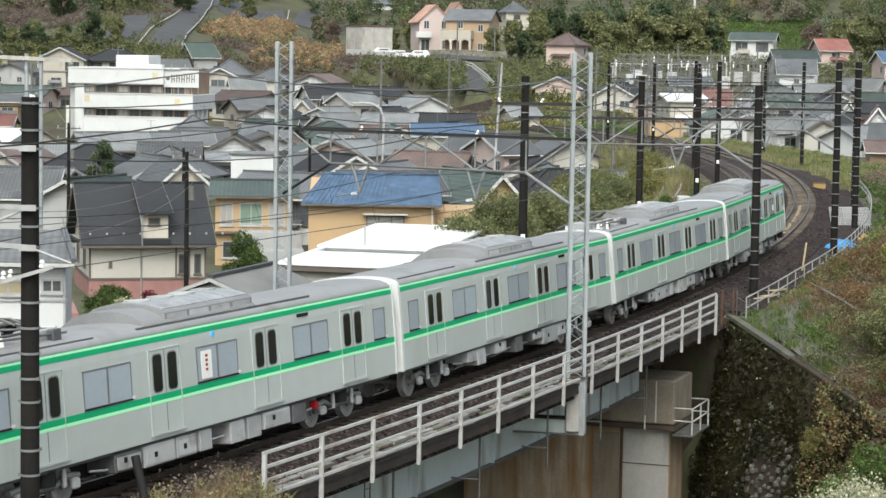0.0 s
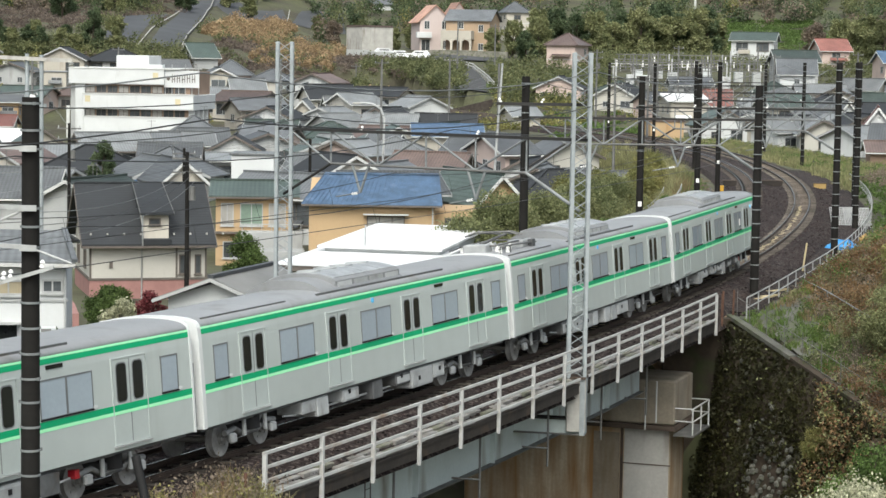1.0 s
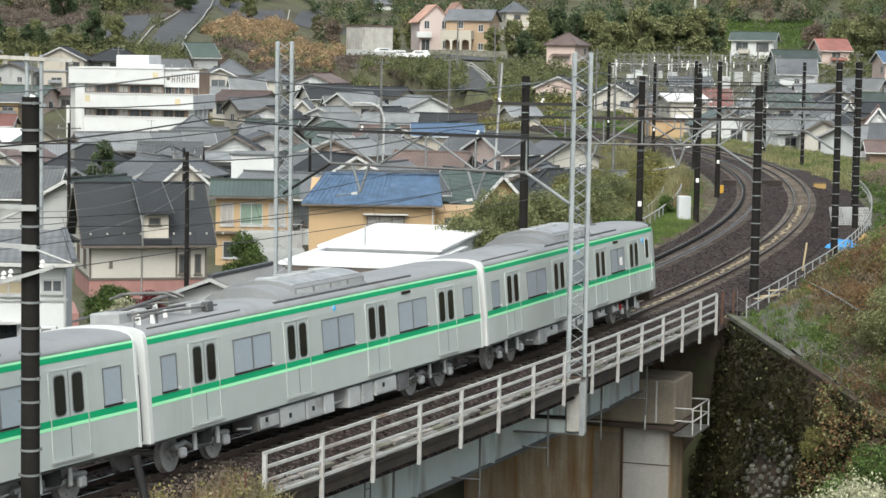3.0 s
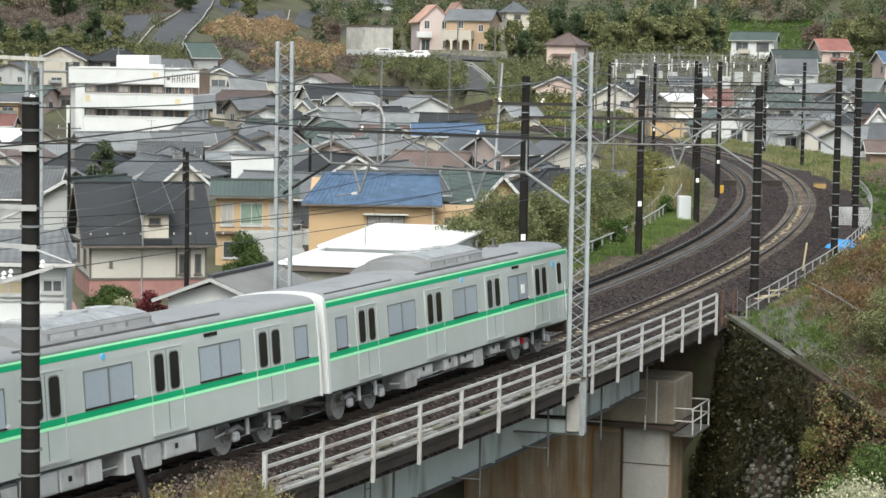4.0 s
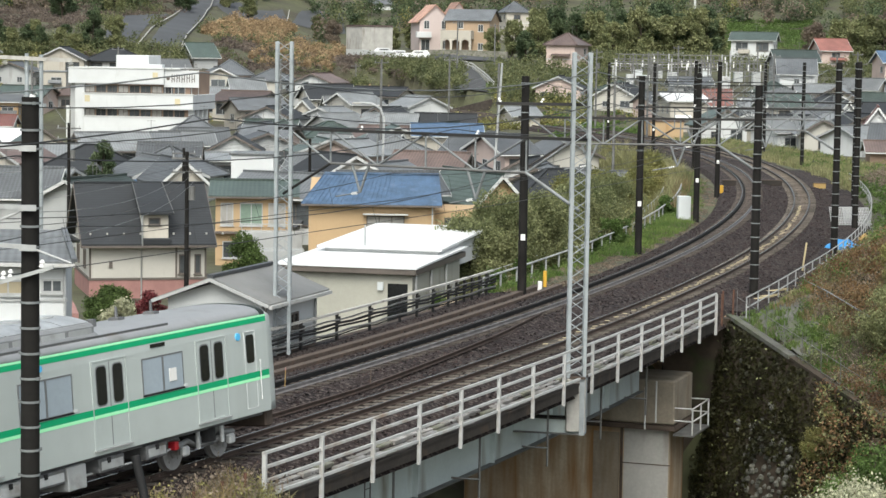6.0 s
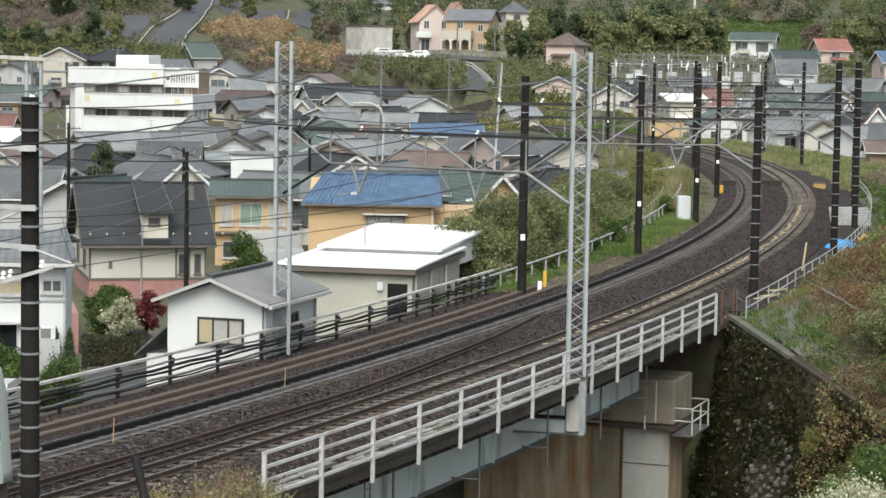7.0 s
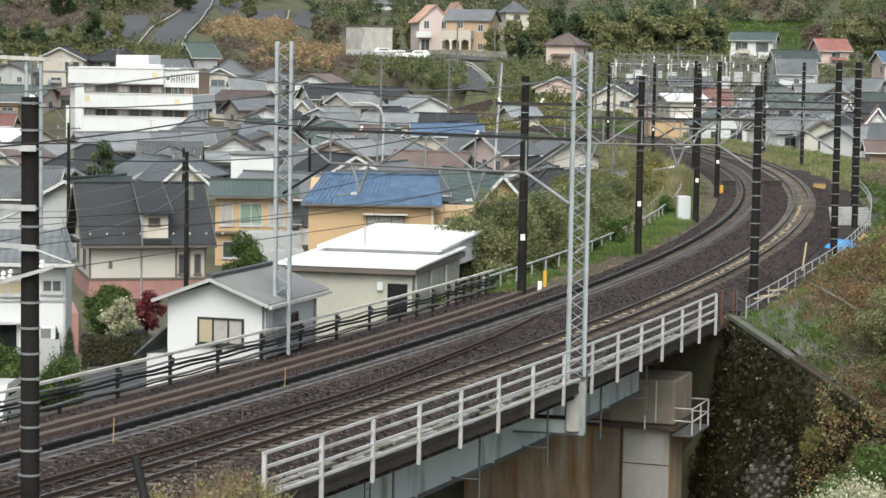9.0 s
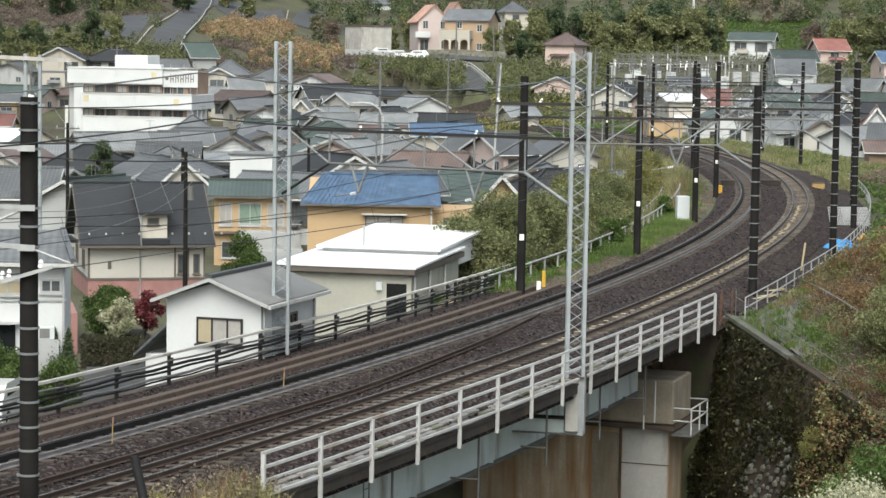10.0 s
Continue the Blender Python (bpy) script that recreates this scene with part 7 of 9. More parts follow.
def blob_points(blobs, per, shell=0.55):
    """Leaf centres in uneven blobs (x, y, z, rx, rz), thicker towards their skin."""
    out = []
    for x, y, z, r, h in blobs:
        d = RNG.normal(size=(per, 3))
        d /= np.linalg.norm(d, axis=1)[:, None]
        k = (shell + (1 - shell) * RNG.random(per) + 0.45 * RNG.random(per) ** 5)[:, None] * (1 + 0.25 * np.sin(d[:, :1] * 5 + x) * np.cos(d[:, 1:2] * 4 + z))
        out.append(d * k * np.array([r, r, h]) + np.array([x, y, z]))
    return np.concatenate(out)


def tree_mesh(height, spread, per, leaf, material, blobs=14, low=0.35):
    """Trunk and crown meshes of one tree kind."""
    g = Geo()
    top = height * 0.72
    lean = RNG.uniform(-0.05, 0.05, 2) * height
    g.tube([(0, 0, -0.5), (lean[0] * 0.4, lean[1] * 0.4, top * 0.5), (lean[0], lean[1], top)], height * 0.028, 7, height * 0.010)
    bl = []
    for i in range(blobs):
        t = low + (1 - low) * (i + RNG.random()) / blobs
        a = RNG.uniform(0, 6.28)
        r = spread * (0.25 + 0.75 * math.sin(math.pi * min(0.98, max(0.08, (t - low) / (1 - low) * 0.85 + 0.12)))) * RNG.uniform(0.35, 0.8)
        p = (math.cos(a) * r + lean[0] * t, math.sin(a) * r + lean[1] * t, height * t)
        bl.append((*p, spread * RNG.uniform(0.26, 0.46), spread * RNG.uniform(0.2, 0.36)))
        g.tube([(lean[0] * t * 0.8, lean[1] * t * 0.8, height * t * 0.72), p], height * 0.008, 5, height * 0.003)
    return g.mesh("trunk", M_BARK), leaf_mesh("crown", blob_points(bl, per), leaf, material)


def plant(name, kinds, x, y, scale, label, category, group, z=None):
    tr, cr = kinds
    root = thing(name, label, category, pose(x, y, gz(x, y) if z is None else z, 0, 0, RNG.uniform(0, 360)), group)
    root.scale = (scale, scale, scale * RNG.uniform(0.88, 1.12))
    part("trunk", tr, None, root)
    part("crown", cr, None, root)
    return root


K_OLIVE = [tree_mesh(4.5, 2.3, 1300, 0.062, M_LEAF_OLIVE, 24, 0.08) for _ in range(2)]
K_YG = [tree_mesh(3.5, 1.9, 1100, 0.062, M_LEAF_YG, 20, 0.08) for _ in range(2)]
K_DARK = [tree_mesh(8, 3.0, 400, 0.23, M_LEAF_DARK, 18, 0.15) for _ in range(3)]
K_HILL = [tree_mesh(8, 3.2, 380, 0.23, m, 16, 0.15) for m in (M_LEAF_OLIVE, M_LEAF_HILL, M_LEAF_BROWN)]
K_BUSH = tree_mesh(2.3, 1.35, 700, 0.065, M_LEAF_MID, 14, 0.15)
K_DOME = tree_mesh(2.1, 1.15, 620, 0.055, M_LEAF_MID, 30, 0.12)
K_BLOSSOM = tree_mesh(1.9, 1.1, 380, 0.075, M_LEAF_WHITE, 9, 0.3)
K_REDBUSH = tree_mesh(1.9, 0.9, 300, 0.08, M_LEAF_RED, 9, 0.2)
K_GREENBUSH = tree_mesh(1.6, 1.0, 300, 0.09, M_LEAF_GREEN, 9, 0.1)
K_WHITETREE = tree_mesh(13.2, 2.6, 1300, 0.05, M_LEAF_WHITE, 20, 0.66)
K_GULLY = tree_mesh(11.5, 2.2, 1000, 0.055, M_LEAF_GREEN, 16, 0.62)
K_BROWNBUSH = [tree_mesh(2.6, 1.6, 520, 0.06, m, 14, 0.08) for m in (M_LEAF_BROWN, M_LEAF_YG, M_LEAF_OLIVE)]

# shrubs on the inner embankment of the curve
for x, y, sc, k in ((1.2, 112, 1.25, K_OLIVE[0]), (3.0, 114, 1.15, K_OLIVE[1]), (4.6, 118, 1.2, K_OLIVE[0]), (6.2, 124, 1.05, K_OLIVE[1]), (0.0, 117, 0.9, K_YG[0]),
                    (7.6, 132, 1.2, K_OLIVE[0]), (9.0, 138, 1.2, K_OLIVE[1]), (8.0, 142, 1.3, K_OLIVE[0]), (10.4, 146, 1.1, K_YG[1]), (11.5, 152, 1.1, K_OLIVE[1]),
                    (10.6, 158, 1.35, K_YG[0]), (13.0, 163, 1.25, K_YG[1]), (12.2, 170, 1.4, K_YG[0]), (15.0, 172, 1.1, K_YG[1]), (15.8, 182, 1.3, K_YG[0]), (13.5, 188, 1.4, K_YG[1]),
                    (17.8, 195, 1.2, K_YG[0]), (10.0, 180, 1.3, K_YG[0]), (18.5, 206, 1.2, K_YG[1])):
    plant("shrub", k, x, y, sc, "olive and yellow-green shrub on the railway embankment", "shrub", "embankment shrubs")
for s, o in ((33, -10.4), (37, -10.1), (41, -10.4), (45, -10.0), (48, -10.6), (52, -9.6), (57, -9.4), (62, -9.6), (67, -9.5), (84, -9.2), (16, -10.6), (20, -10.8), (24, -10.4), (8, -11.2)):
    p = on_track(s, o)
    plant("low_bush", K_GREENBUSH, p.x, p.y, RNG.uniform(0.6, 0.95), "low fresh green bush beside the line", "bush", "embankment bushes")

# gardens
terrace = solid("garden_terrace", Geo().box(-16.4, -13.7, 101.4, 106, -5.2, -3.05, c=0.35), M_DAMP, "mossy concrete garden terrace beside the lane", "garden wall")
n = 2600
face = np.stack([RNG.uniform(-16.4, -13.7, n), 101.38 - 0.12 * RNG.random(n), -3.0 - 2.0 * RNG.random(n) ** 1.4], 1)
rim = np.stack([RNG.uniform(-16.4, -13.6, n // 2), RNG.uniform(101.3, 102.3, n // 2), -3.02 + 0.12 * RNG.random(n // 2)], 1)
creeper = new("creeper", leaf_mesh("creeper", np.concatenate([face, rim]), 0.055, M_IVY_OLIVE))
creeper.parent = terrace
tagged(creeper, "olive creeper over the wall", kind="stuff")
plant("garden_bush", K_DOME, -15.35, 103.4, 1.08, "round green garden bush on the terrace", "bush", "garden bushes", z=-3.15)
plant("blossom_bush", K_BLOSSOM, -14.8, 102.0, 0.9, "bush with creamy white blossom", "bush", "garden bushes", z=-3.25)
plant("red_bush", K_REDBUSH, -13.75, 104, 1.0, "dark red leaved garden bush", "bush", "garden bushes", z=-3.1)
plant("garden_bush", K_BUSH, -12.3, 137, 1.15, "round green garden bush by the tan house", "bush", "garden bushes", z=-4.3)
for x, y, sc, z in ((-13.4, 79, 0.8, -3.2), (-15.2, 79, 0.75, -2.5), (-15.7, 78.9, 0.7, -2.3), (-14.7, 79.0, 0.5, -2.2)):
    plant("garden_bush", K_BUSH, x, y, sc, "dark green garden shrub", "bush", "garden bushes", z=z)
plant("garden_tree", K_DARK[0], -31.0, 203, 0.45, "small dark garden pine", "tree", "garden trees", z=-2.0)

# trees of the hillside
hill = [(-80, 398, .85), (-74, 399, .9), (-68, 399, .85), (-63, 401, .8), (-59, 403, .75), (-77, 396, .8), (-65, 397, .75), (-82, 393, .75), (-76, 394, .8), (-71, 395, .8), (-66, 396, .75), (-87, 396, .8), (-70, 520, 1.), (-62, 530, .9), (-78, 545, 1.), (-54, 560, .9), (-85, 400, .8), (-79, 396, 1.0), (-73, 400, .9), (-68, 402, .8), (-90, 440, 1.0), (-80, 470, 1.0), (-72, 490, .9), (-60, 520, .8), (-48, 545, .9), (-86, 520, 1.1),
        (34, 462, 1.0), (37, 468, 1.15), (40, 464, 1.2), (43, 470, 1.25), (46, 466, 1.3), (49, 472, 1.3), (52, 468, 1.2), (55, 474, 1.2), (31, 470, 1.1), (45, 480, 1.4), (50, 484, 1.4), (38, 478, 1.3), (57, 488, 1.3),
        (16, 450, .8), (19, 470, 1.0), (23, 480, 1.1), (14, 480, 1.0), (27, 470, 1.0), (20, 500, 1.1), (10, 490, .7), (86, 445, 1.2), (90, 452, 1.3), (83, 455, 1.2), (88, 465, 1.3), (93, 470, 1.3), (82, 470, 1.1), (96, 455, 1.2), (78, 480, .9),
        (-12, 505, .7), (-20, 512, .8), (-26, 520, .7), (-8, 520, .8), (-30, 540, .8)]
for i, (x, y, sc) in enumerate(hill):
    dark = 30 <= x <= 60 or x < -55 or 10 < x < 28
    k = K_DARK[i % 3] if dark and i % 2 else K_HILL[i % 2 if dark else i % 3]
    if x < -64 and y < 405:
        sc *= 0.62
    plant("hill_tree", k, x, y, sc, "dense dark green tree on the hillside" if dark else "olive brown tree on the hillside", "tree", "hillside trees")

# upper woods
def woods():
    n = 1500
    y = RNG.uniform(490, 720, n)
    x = RNG.uniform(-0.235, 0.235, n) * y
    keep = ~((x > 60) & (x < 98) & (y < 600)) & ~((np.abs(x) < 28) & (y < 560)) & ~((x < -30) & (x > -68) & (y < 575))
    x, y = x[keep], y[keep]
    z = ground_z(x, y)
    for material, lo, hi, nm in ((M_LEAF_HILL, 0, 0.35, "olive"), (M_LEAF_DARK, 0.35, 0.65, "dark green"), (M_LEAF_BROWN, 0.65, 0.85, "brown"), (M_LEAF_YG, 0.85, 1.0, "yellow-green")):
        r = (np.sin(x * 0.11 + 2) * np.cos(y * 0.045) * 0.5 + 0.5) * 0.6 + RNG.random(len(x)) * 0.4
        r = (r - r.min()) / (r.max() - r.min())
        m = (r >= lo) & (r < hi)
        blobs = [(a, b, c + h * 0.55, h * 0.42, h * 0.5) for a, b, c, h in zip(x[m], y[m], z[m], RNG.uniform(3, 7.5, m.sum()))]
        me = leaf_mesh("upper_woods", blob_points(blobs, 190, 0.4), 0.34, material)
        tagged(new("upper_woods", me), f"far {nm} woodland on the upper hillside", "woods", kind="stuff")


woods()


# low cover over slopes and verges
def cover(name, label, material, pts, size, per, r, h, level=None):
    pts = np.asarray(pts)
    z = ground_z(pts[:, 0], pts[:, 1]) if level is None else np.full(len(pts), level)
    sc = RNG.uniform(0.6, 1.4, len(pts))
    blobs = [(a, b, c + h * k * 0.4, r * k, h * k) for (a, b), c, k in zip(pts, z, sc)]
    me = leaf_mesh(name, blob_points(blobs, per, 0.3), size, material)
    tagged(new(name, me), label, "ground cover", kind="stuff")


def scatter(n, x0, x1, y0, y1):
    return np.stack([RNG.uniform(x0, x1, n), RNG.uniform(y0, y1, n)], 1)


SHEETS = (((-63.2, 413.8), (-68.9, 475.6), (-62.1, 503.0), (-57.8, 418.1)),
          ((-54.8, 411.5), (-61.7, 530.5), (-57.5, 551.5), (-49.4, 421.6)),
          ((-62.2, 507.0), (-62.1, 563.0), (-52.7, 575.9), (-57.5, 554.2)),
          ((-56.7, 556.8), (-53.3, 574.3), (-49.6, 565.0), (-46.6, 519.1)),
          ((-46.6, 519.1), (-49.4, 563.4), (-42.3, 581.0), (-40.2, 569.3)),
          ((-38.9, 566.7), (-37.9, 589.9), (-28.8, 609.8), (-25.4, 569.7)))


def off_sheets(pts):
    """Only those points that lie on none of the weed sheets."""
    keep = np.ones(len(pts), bool)
    for q in SHEETS:
        side = [(b[0] - a[0]) * (pts[:, 1] - a[1]) - (b[1] - a[1]) * (pts[:, 0] - a[0]) for a, b in zip(q, q[1:] + q[:1])]
        keep &= ~(np.all([s > 0 for s in side], 0) | np.all([s < 0 for s in side], 0))
    return pts[keep]


cover("dry_grass", "tufts of orange dry grass on the cut slope", M_LEAF_ORANGE, off_sheets(np.concatenate([scatter(330, -50, -37, 455, 560), scatter(110, -37, -22, 415, 500), scatter(14, -14, -2, 372, 378)])), 0.26, 150, 1.2, 1.2)
cover("brown_scrub", "brown winter scrub on the hillside", M_HILL_BROWN, off_sheets(np.concatenate([scatter(280, -36, -8, 395, 450), scatter(200, -45, -30, 430, 500), scatter(520, -100, -60, 430, 560), scatter(40, -50, -35, 395, 425), scatter(150, -72, -38, 396, 412), scatter(160, -32, -8, 380, 420)])), 0.20, 110, 1.2, 0.62)
cover("green_scrub", "olive scrub on the slope under the hill road", M_LEAF_HILL, off_sheets(np.concatenate([scatter(260, -92, -46, 392, 410), scatter(60, -50, -20, 400, 520), scatter(60, -70, -50, 420, 520), scatter(260, -16, 3, 388, 432), scatter(200, 8, 30, 370, 440), scatter(260, 28, 60, 430, 460), scatter(300, 60, 110, 400, 520)])), 0.22, 150, 1.4, 1.5)
cover("terrace_grass", "bright green terraced grass on the upper slope", M_LEAF_GREEN, np.concatenate([scatter(1500, 58, 98, 490, 610), scatter(60, 8, 22, 385, 400), scatter(70, 14, 30, 300, 360)]), 0.22, 90, 1.6, 0.5)
cover("yellow_scrub", "yellowish scrub between the houses", M_LEAF_YG, np.concatenate([scatter(120, -95, -70, 300, 390), scatter(90, 0, 20, 330, 380), scatter(80, -60, 60, 340, 385), scatter(120, 60, 110, 455, 520)]), 0.2, 120, 1.2, 1.0)


def along(n, s0, s1, o0, o1):
    s, o = RNG.uniform(s0, s1, n), RNG.uniform(o0, o1, n)
    a = A0 + s / RAD
    return np.stack([CX + (RAD + o) * np.cos(a), CY + (RAD + o) * np.sin(a)], 1)


cover("verge_grass", "olive scrub on the inner embankment", M_LEAF_OLIVE, along(330, 26, 190, -13.5, -10.2), 0.10, 60, 0.55, 0.4)
blades("reed_grass", "tall olive reed grass on the inner embankment", M_PAMPAS, np.concatenate([along(300, 58, 135, -13.5, -9.6), along(120, 26, 60, -13.5, -10.6), along(160, 120, 200, -13, -8.6)]), 1.3, 46, 0.45, 0.028, 0.55)
blades("straw_grass", "dry straw grass among the reeds", M_STRAW, np.concatenate([along(90, 85, 140, -12, -8.8), along(45, 40, 90, -13, -10)]), 0.9, 40, 0.4, 0.026, 0.5)
blades("verge_turf", "fresh green grass beside the inner track", M_GRASS, np.concatenate([along(620, 29, 100, -10.6, -8.2), along(220, 50, 82, -8.9, -6.9), along(90, 82, 150, -8.8, -7.2)]), 0.30, 46, 0.32, 0.016, 0.6)
cover("verge_dead_grass", "dead brown grass beside the inner track", M_LEAF_BROWN, along(560, 27.5, 150, -9.4, -6.5), 0.05, 60, 0.4, 0.10)
cover("verge_weeds", "fresh green weeds beside the line", M_LEAF_GREEN, along(200, 28, 150, -10.8, -8.9), 0.08, 60, 0.45, 0.28)
cover("outer_verge", "green weeds along the outer fence", M_LEAF_GREEN, np.concatenate([along(150, 32, 120, 5.2, 7.2), along(130, 130, 230, 6.5, 14)]), 0.09, 70, 0.6, 0.35)
blades("far_verge", "yellow-green grass beside the far end of the curve", M_PAMPAS, np.concatenate([along(420, 125, 240, 5.2, 14), along(160, 118, 230, 4.4, 7)]), 0.55, 34, 0.7, 0.035, 0.6)
blades("far_verge_green", "green grass beside the far end of the curve", M_GRASS, along(260, 125, 240, 5.2, 16), 0.45, 34, 0.7, 0.03, 0.6)
cover("outer_bank", "brown and green scrub on the outer bank", M_LEAF_BROWN, along(300, 34, 130, 6.5, 11), 0.10, 70, 0.6, 0.5)
cover("outer_bank_bushes", "yellow-green bushes on the outer bank", M_LEAF_YG, np.concatenate([along(130, 40, 130, 8.2, 14), along(60, 30, 60, 8.5, 12)]), 0.11, 130, 0.9, 1.1)
cover("dry_weeds", "dry yellow weeds at the bridge end", M_LEAF_YG, along(30, -26, -21.0, 2.1, 3.6), 0.045, 120, 0.3, 0.42, -0.35)
cover("dry_stalks", "brown weeds at the bridge end", M_LEAF_BROWN, along(45, -26, -21.0, 2.0, 3.6), 0.045, 100, 0.3, 0.5, -0.35)

blades("bridge_end_reeds", "pale dry reeds at the bridge end", M_STRAW, along(26, -25.5, -21.2, 2.1, 3.5), 0.75, 60, 0.22, 0.010, 0.5, -0.5)
blades("bridge_end_grass", "olive grass at the bridge end", M_PAMPAS, along(26, -26, -21.0, 2.1, 3.7), 0.6, 60, 0.25, 0.010, 0.6, -0.5)

# right bank above the stone wall, and the bushes in the gully
def bank_points(n, y0, y1, d0, d1):
    y = RNG.uniform(y0, y1, n)
    x = wall_x(y) + RNG.uniform(d0, d1, n)
    s, off = track_coords(x, y)
    clear = (s < 23.5) | (off > 6.1)
    return np.stack([x, y], 1)[clear]


cover("bank_scrub", "reddish brown scrub on the gully bank", M_LEAF_RUST, np.concatenate([bank_points(420, 70, 86, 0.4, 9), bank_points(560, 86, 99, 2.6, 9)]), 0.05, 110, 0.5, 0.36)
cover("bank_litter", "brown dry stems on the gully bank", M_LEAF_BROWN, np.concatenate([bank_points(420, 74, 87, 0.5, 8), bank_points(300, 86, 97, 2.2, 7)]), 0.045, 90, 0.5, 0.22)
cover("bank_weeds", "olive weeds on the gully bank", M_LEAF_OLIVE, np.concatenate([bank_points(170, 70, 88, 0.4, 9), bank_points(130, 86, 99, 2.0, 8)]), 0.05, 130, 0.5, 0.4)
cover("bank_herbs", "clumps of fresh green herbs on the gully bank", M_LEAF_GREEN, bank_points(60, 74, 97, 1.0, 8), 0.055, 260, 0.6, 0.35)
blades("bank_grass", "fresh grass at the fence and along the path", M_GRASS, np.concatenate([bank_points(90, 84, 93, 0.5, 2.4), bank_points(170, 92, 99.5, 2.2, 3.8), along(330, 26, 60, 5.7, 7.4)]), 0.26, 50, 0.3, 0.015, 0.6)
blades("bank_straw", "dry straw on the gully bank", M_STRAW, bank_points(220, 74, 96, 1.8, 8), 0.4, 36, 0.35, 0.014, 0.9)
for i in range(24):
    y = RNG.uniform(68, 90)
    x = float(wall_x(y)) + RNG.uniform(2.5, 6)
    plant("bank_bush", K_BROWNBUSH[1 + (i % 3 == 2)], x, y, RNG.uniform(0.55, 0.95), "yellow-green bush on the gully bank", "bush", "gully bushes")
for i in range(14):
    y = RNG.uniform(77, 85)
    depth = RNG.uniform(0.4, 8.0)
    out = 0.1 + 3.5 * depth / 17 + RNG.uniform(-0.2, 0.7)
    plant("bank_bush", K_BROWNBUSH[(0, 0, 2, 1)[i % 4]], float(wall_x(y)) - 0.9 * out, y - 0.4 * out, RNG.uniform(0.32, 0.55), "brown and yellow bush hanging on the gully wall", "bush", "gully bushes", z=float(wall_top(y)) - depth - 0.9)
plant("blossom_tree", K_WHITETREE, 11.2, 60, 0.95, "tree in greyish white blossom in the gully", "tree", "gully trees", z=-14.1).scale = (0.9, 0.9, 0.95)
plant("blossom_tree", K_WHITETREE, 9.9, 58, 0.8, "small tree in greyish white blossom in the gully", "tree", "gully trees", z=-12.9).scale = (0.75, 0.75, 0.84)
plant("gully_tree", K_GULLY, 12.1, 66, 0.9, "fresh green young tree in the gully", "tree", "gully trees", z=-13.7)
plant("gully_tree", K_GULLY, 12.8, 67, 1.0, "fresh green young tree at the gully bank", "tree", "gully trees", z=-14.3)


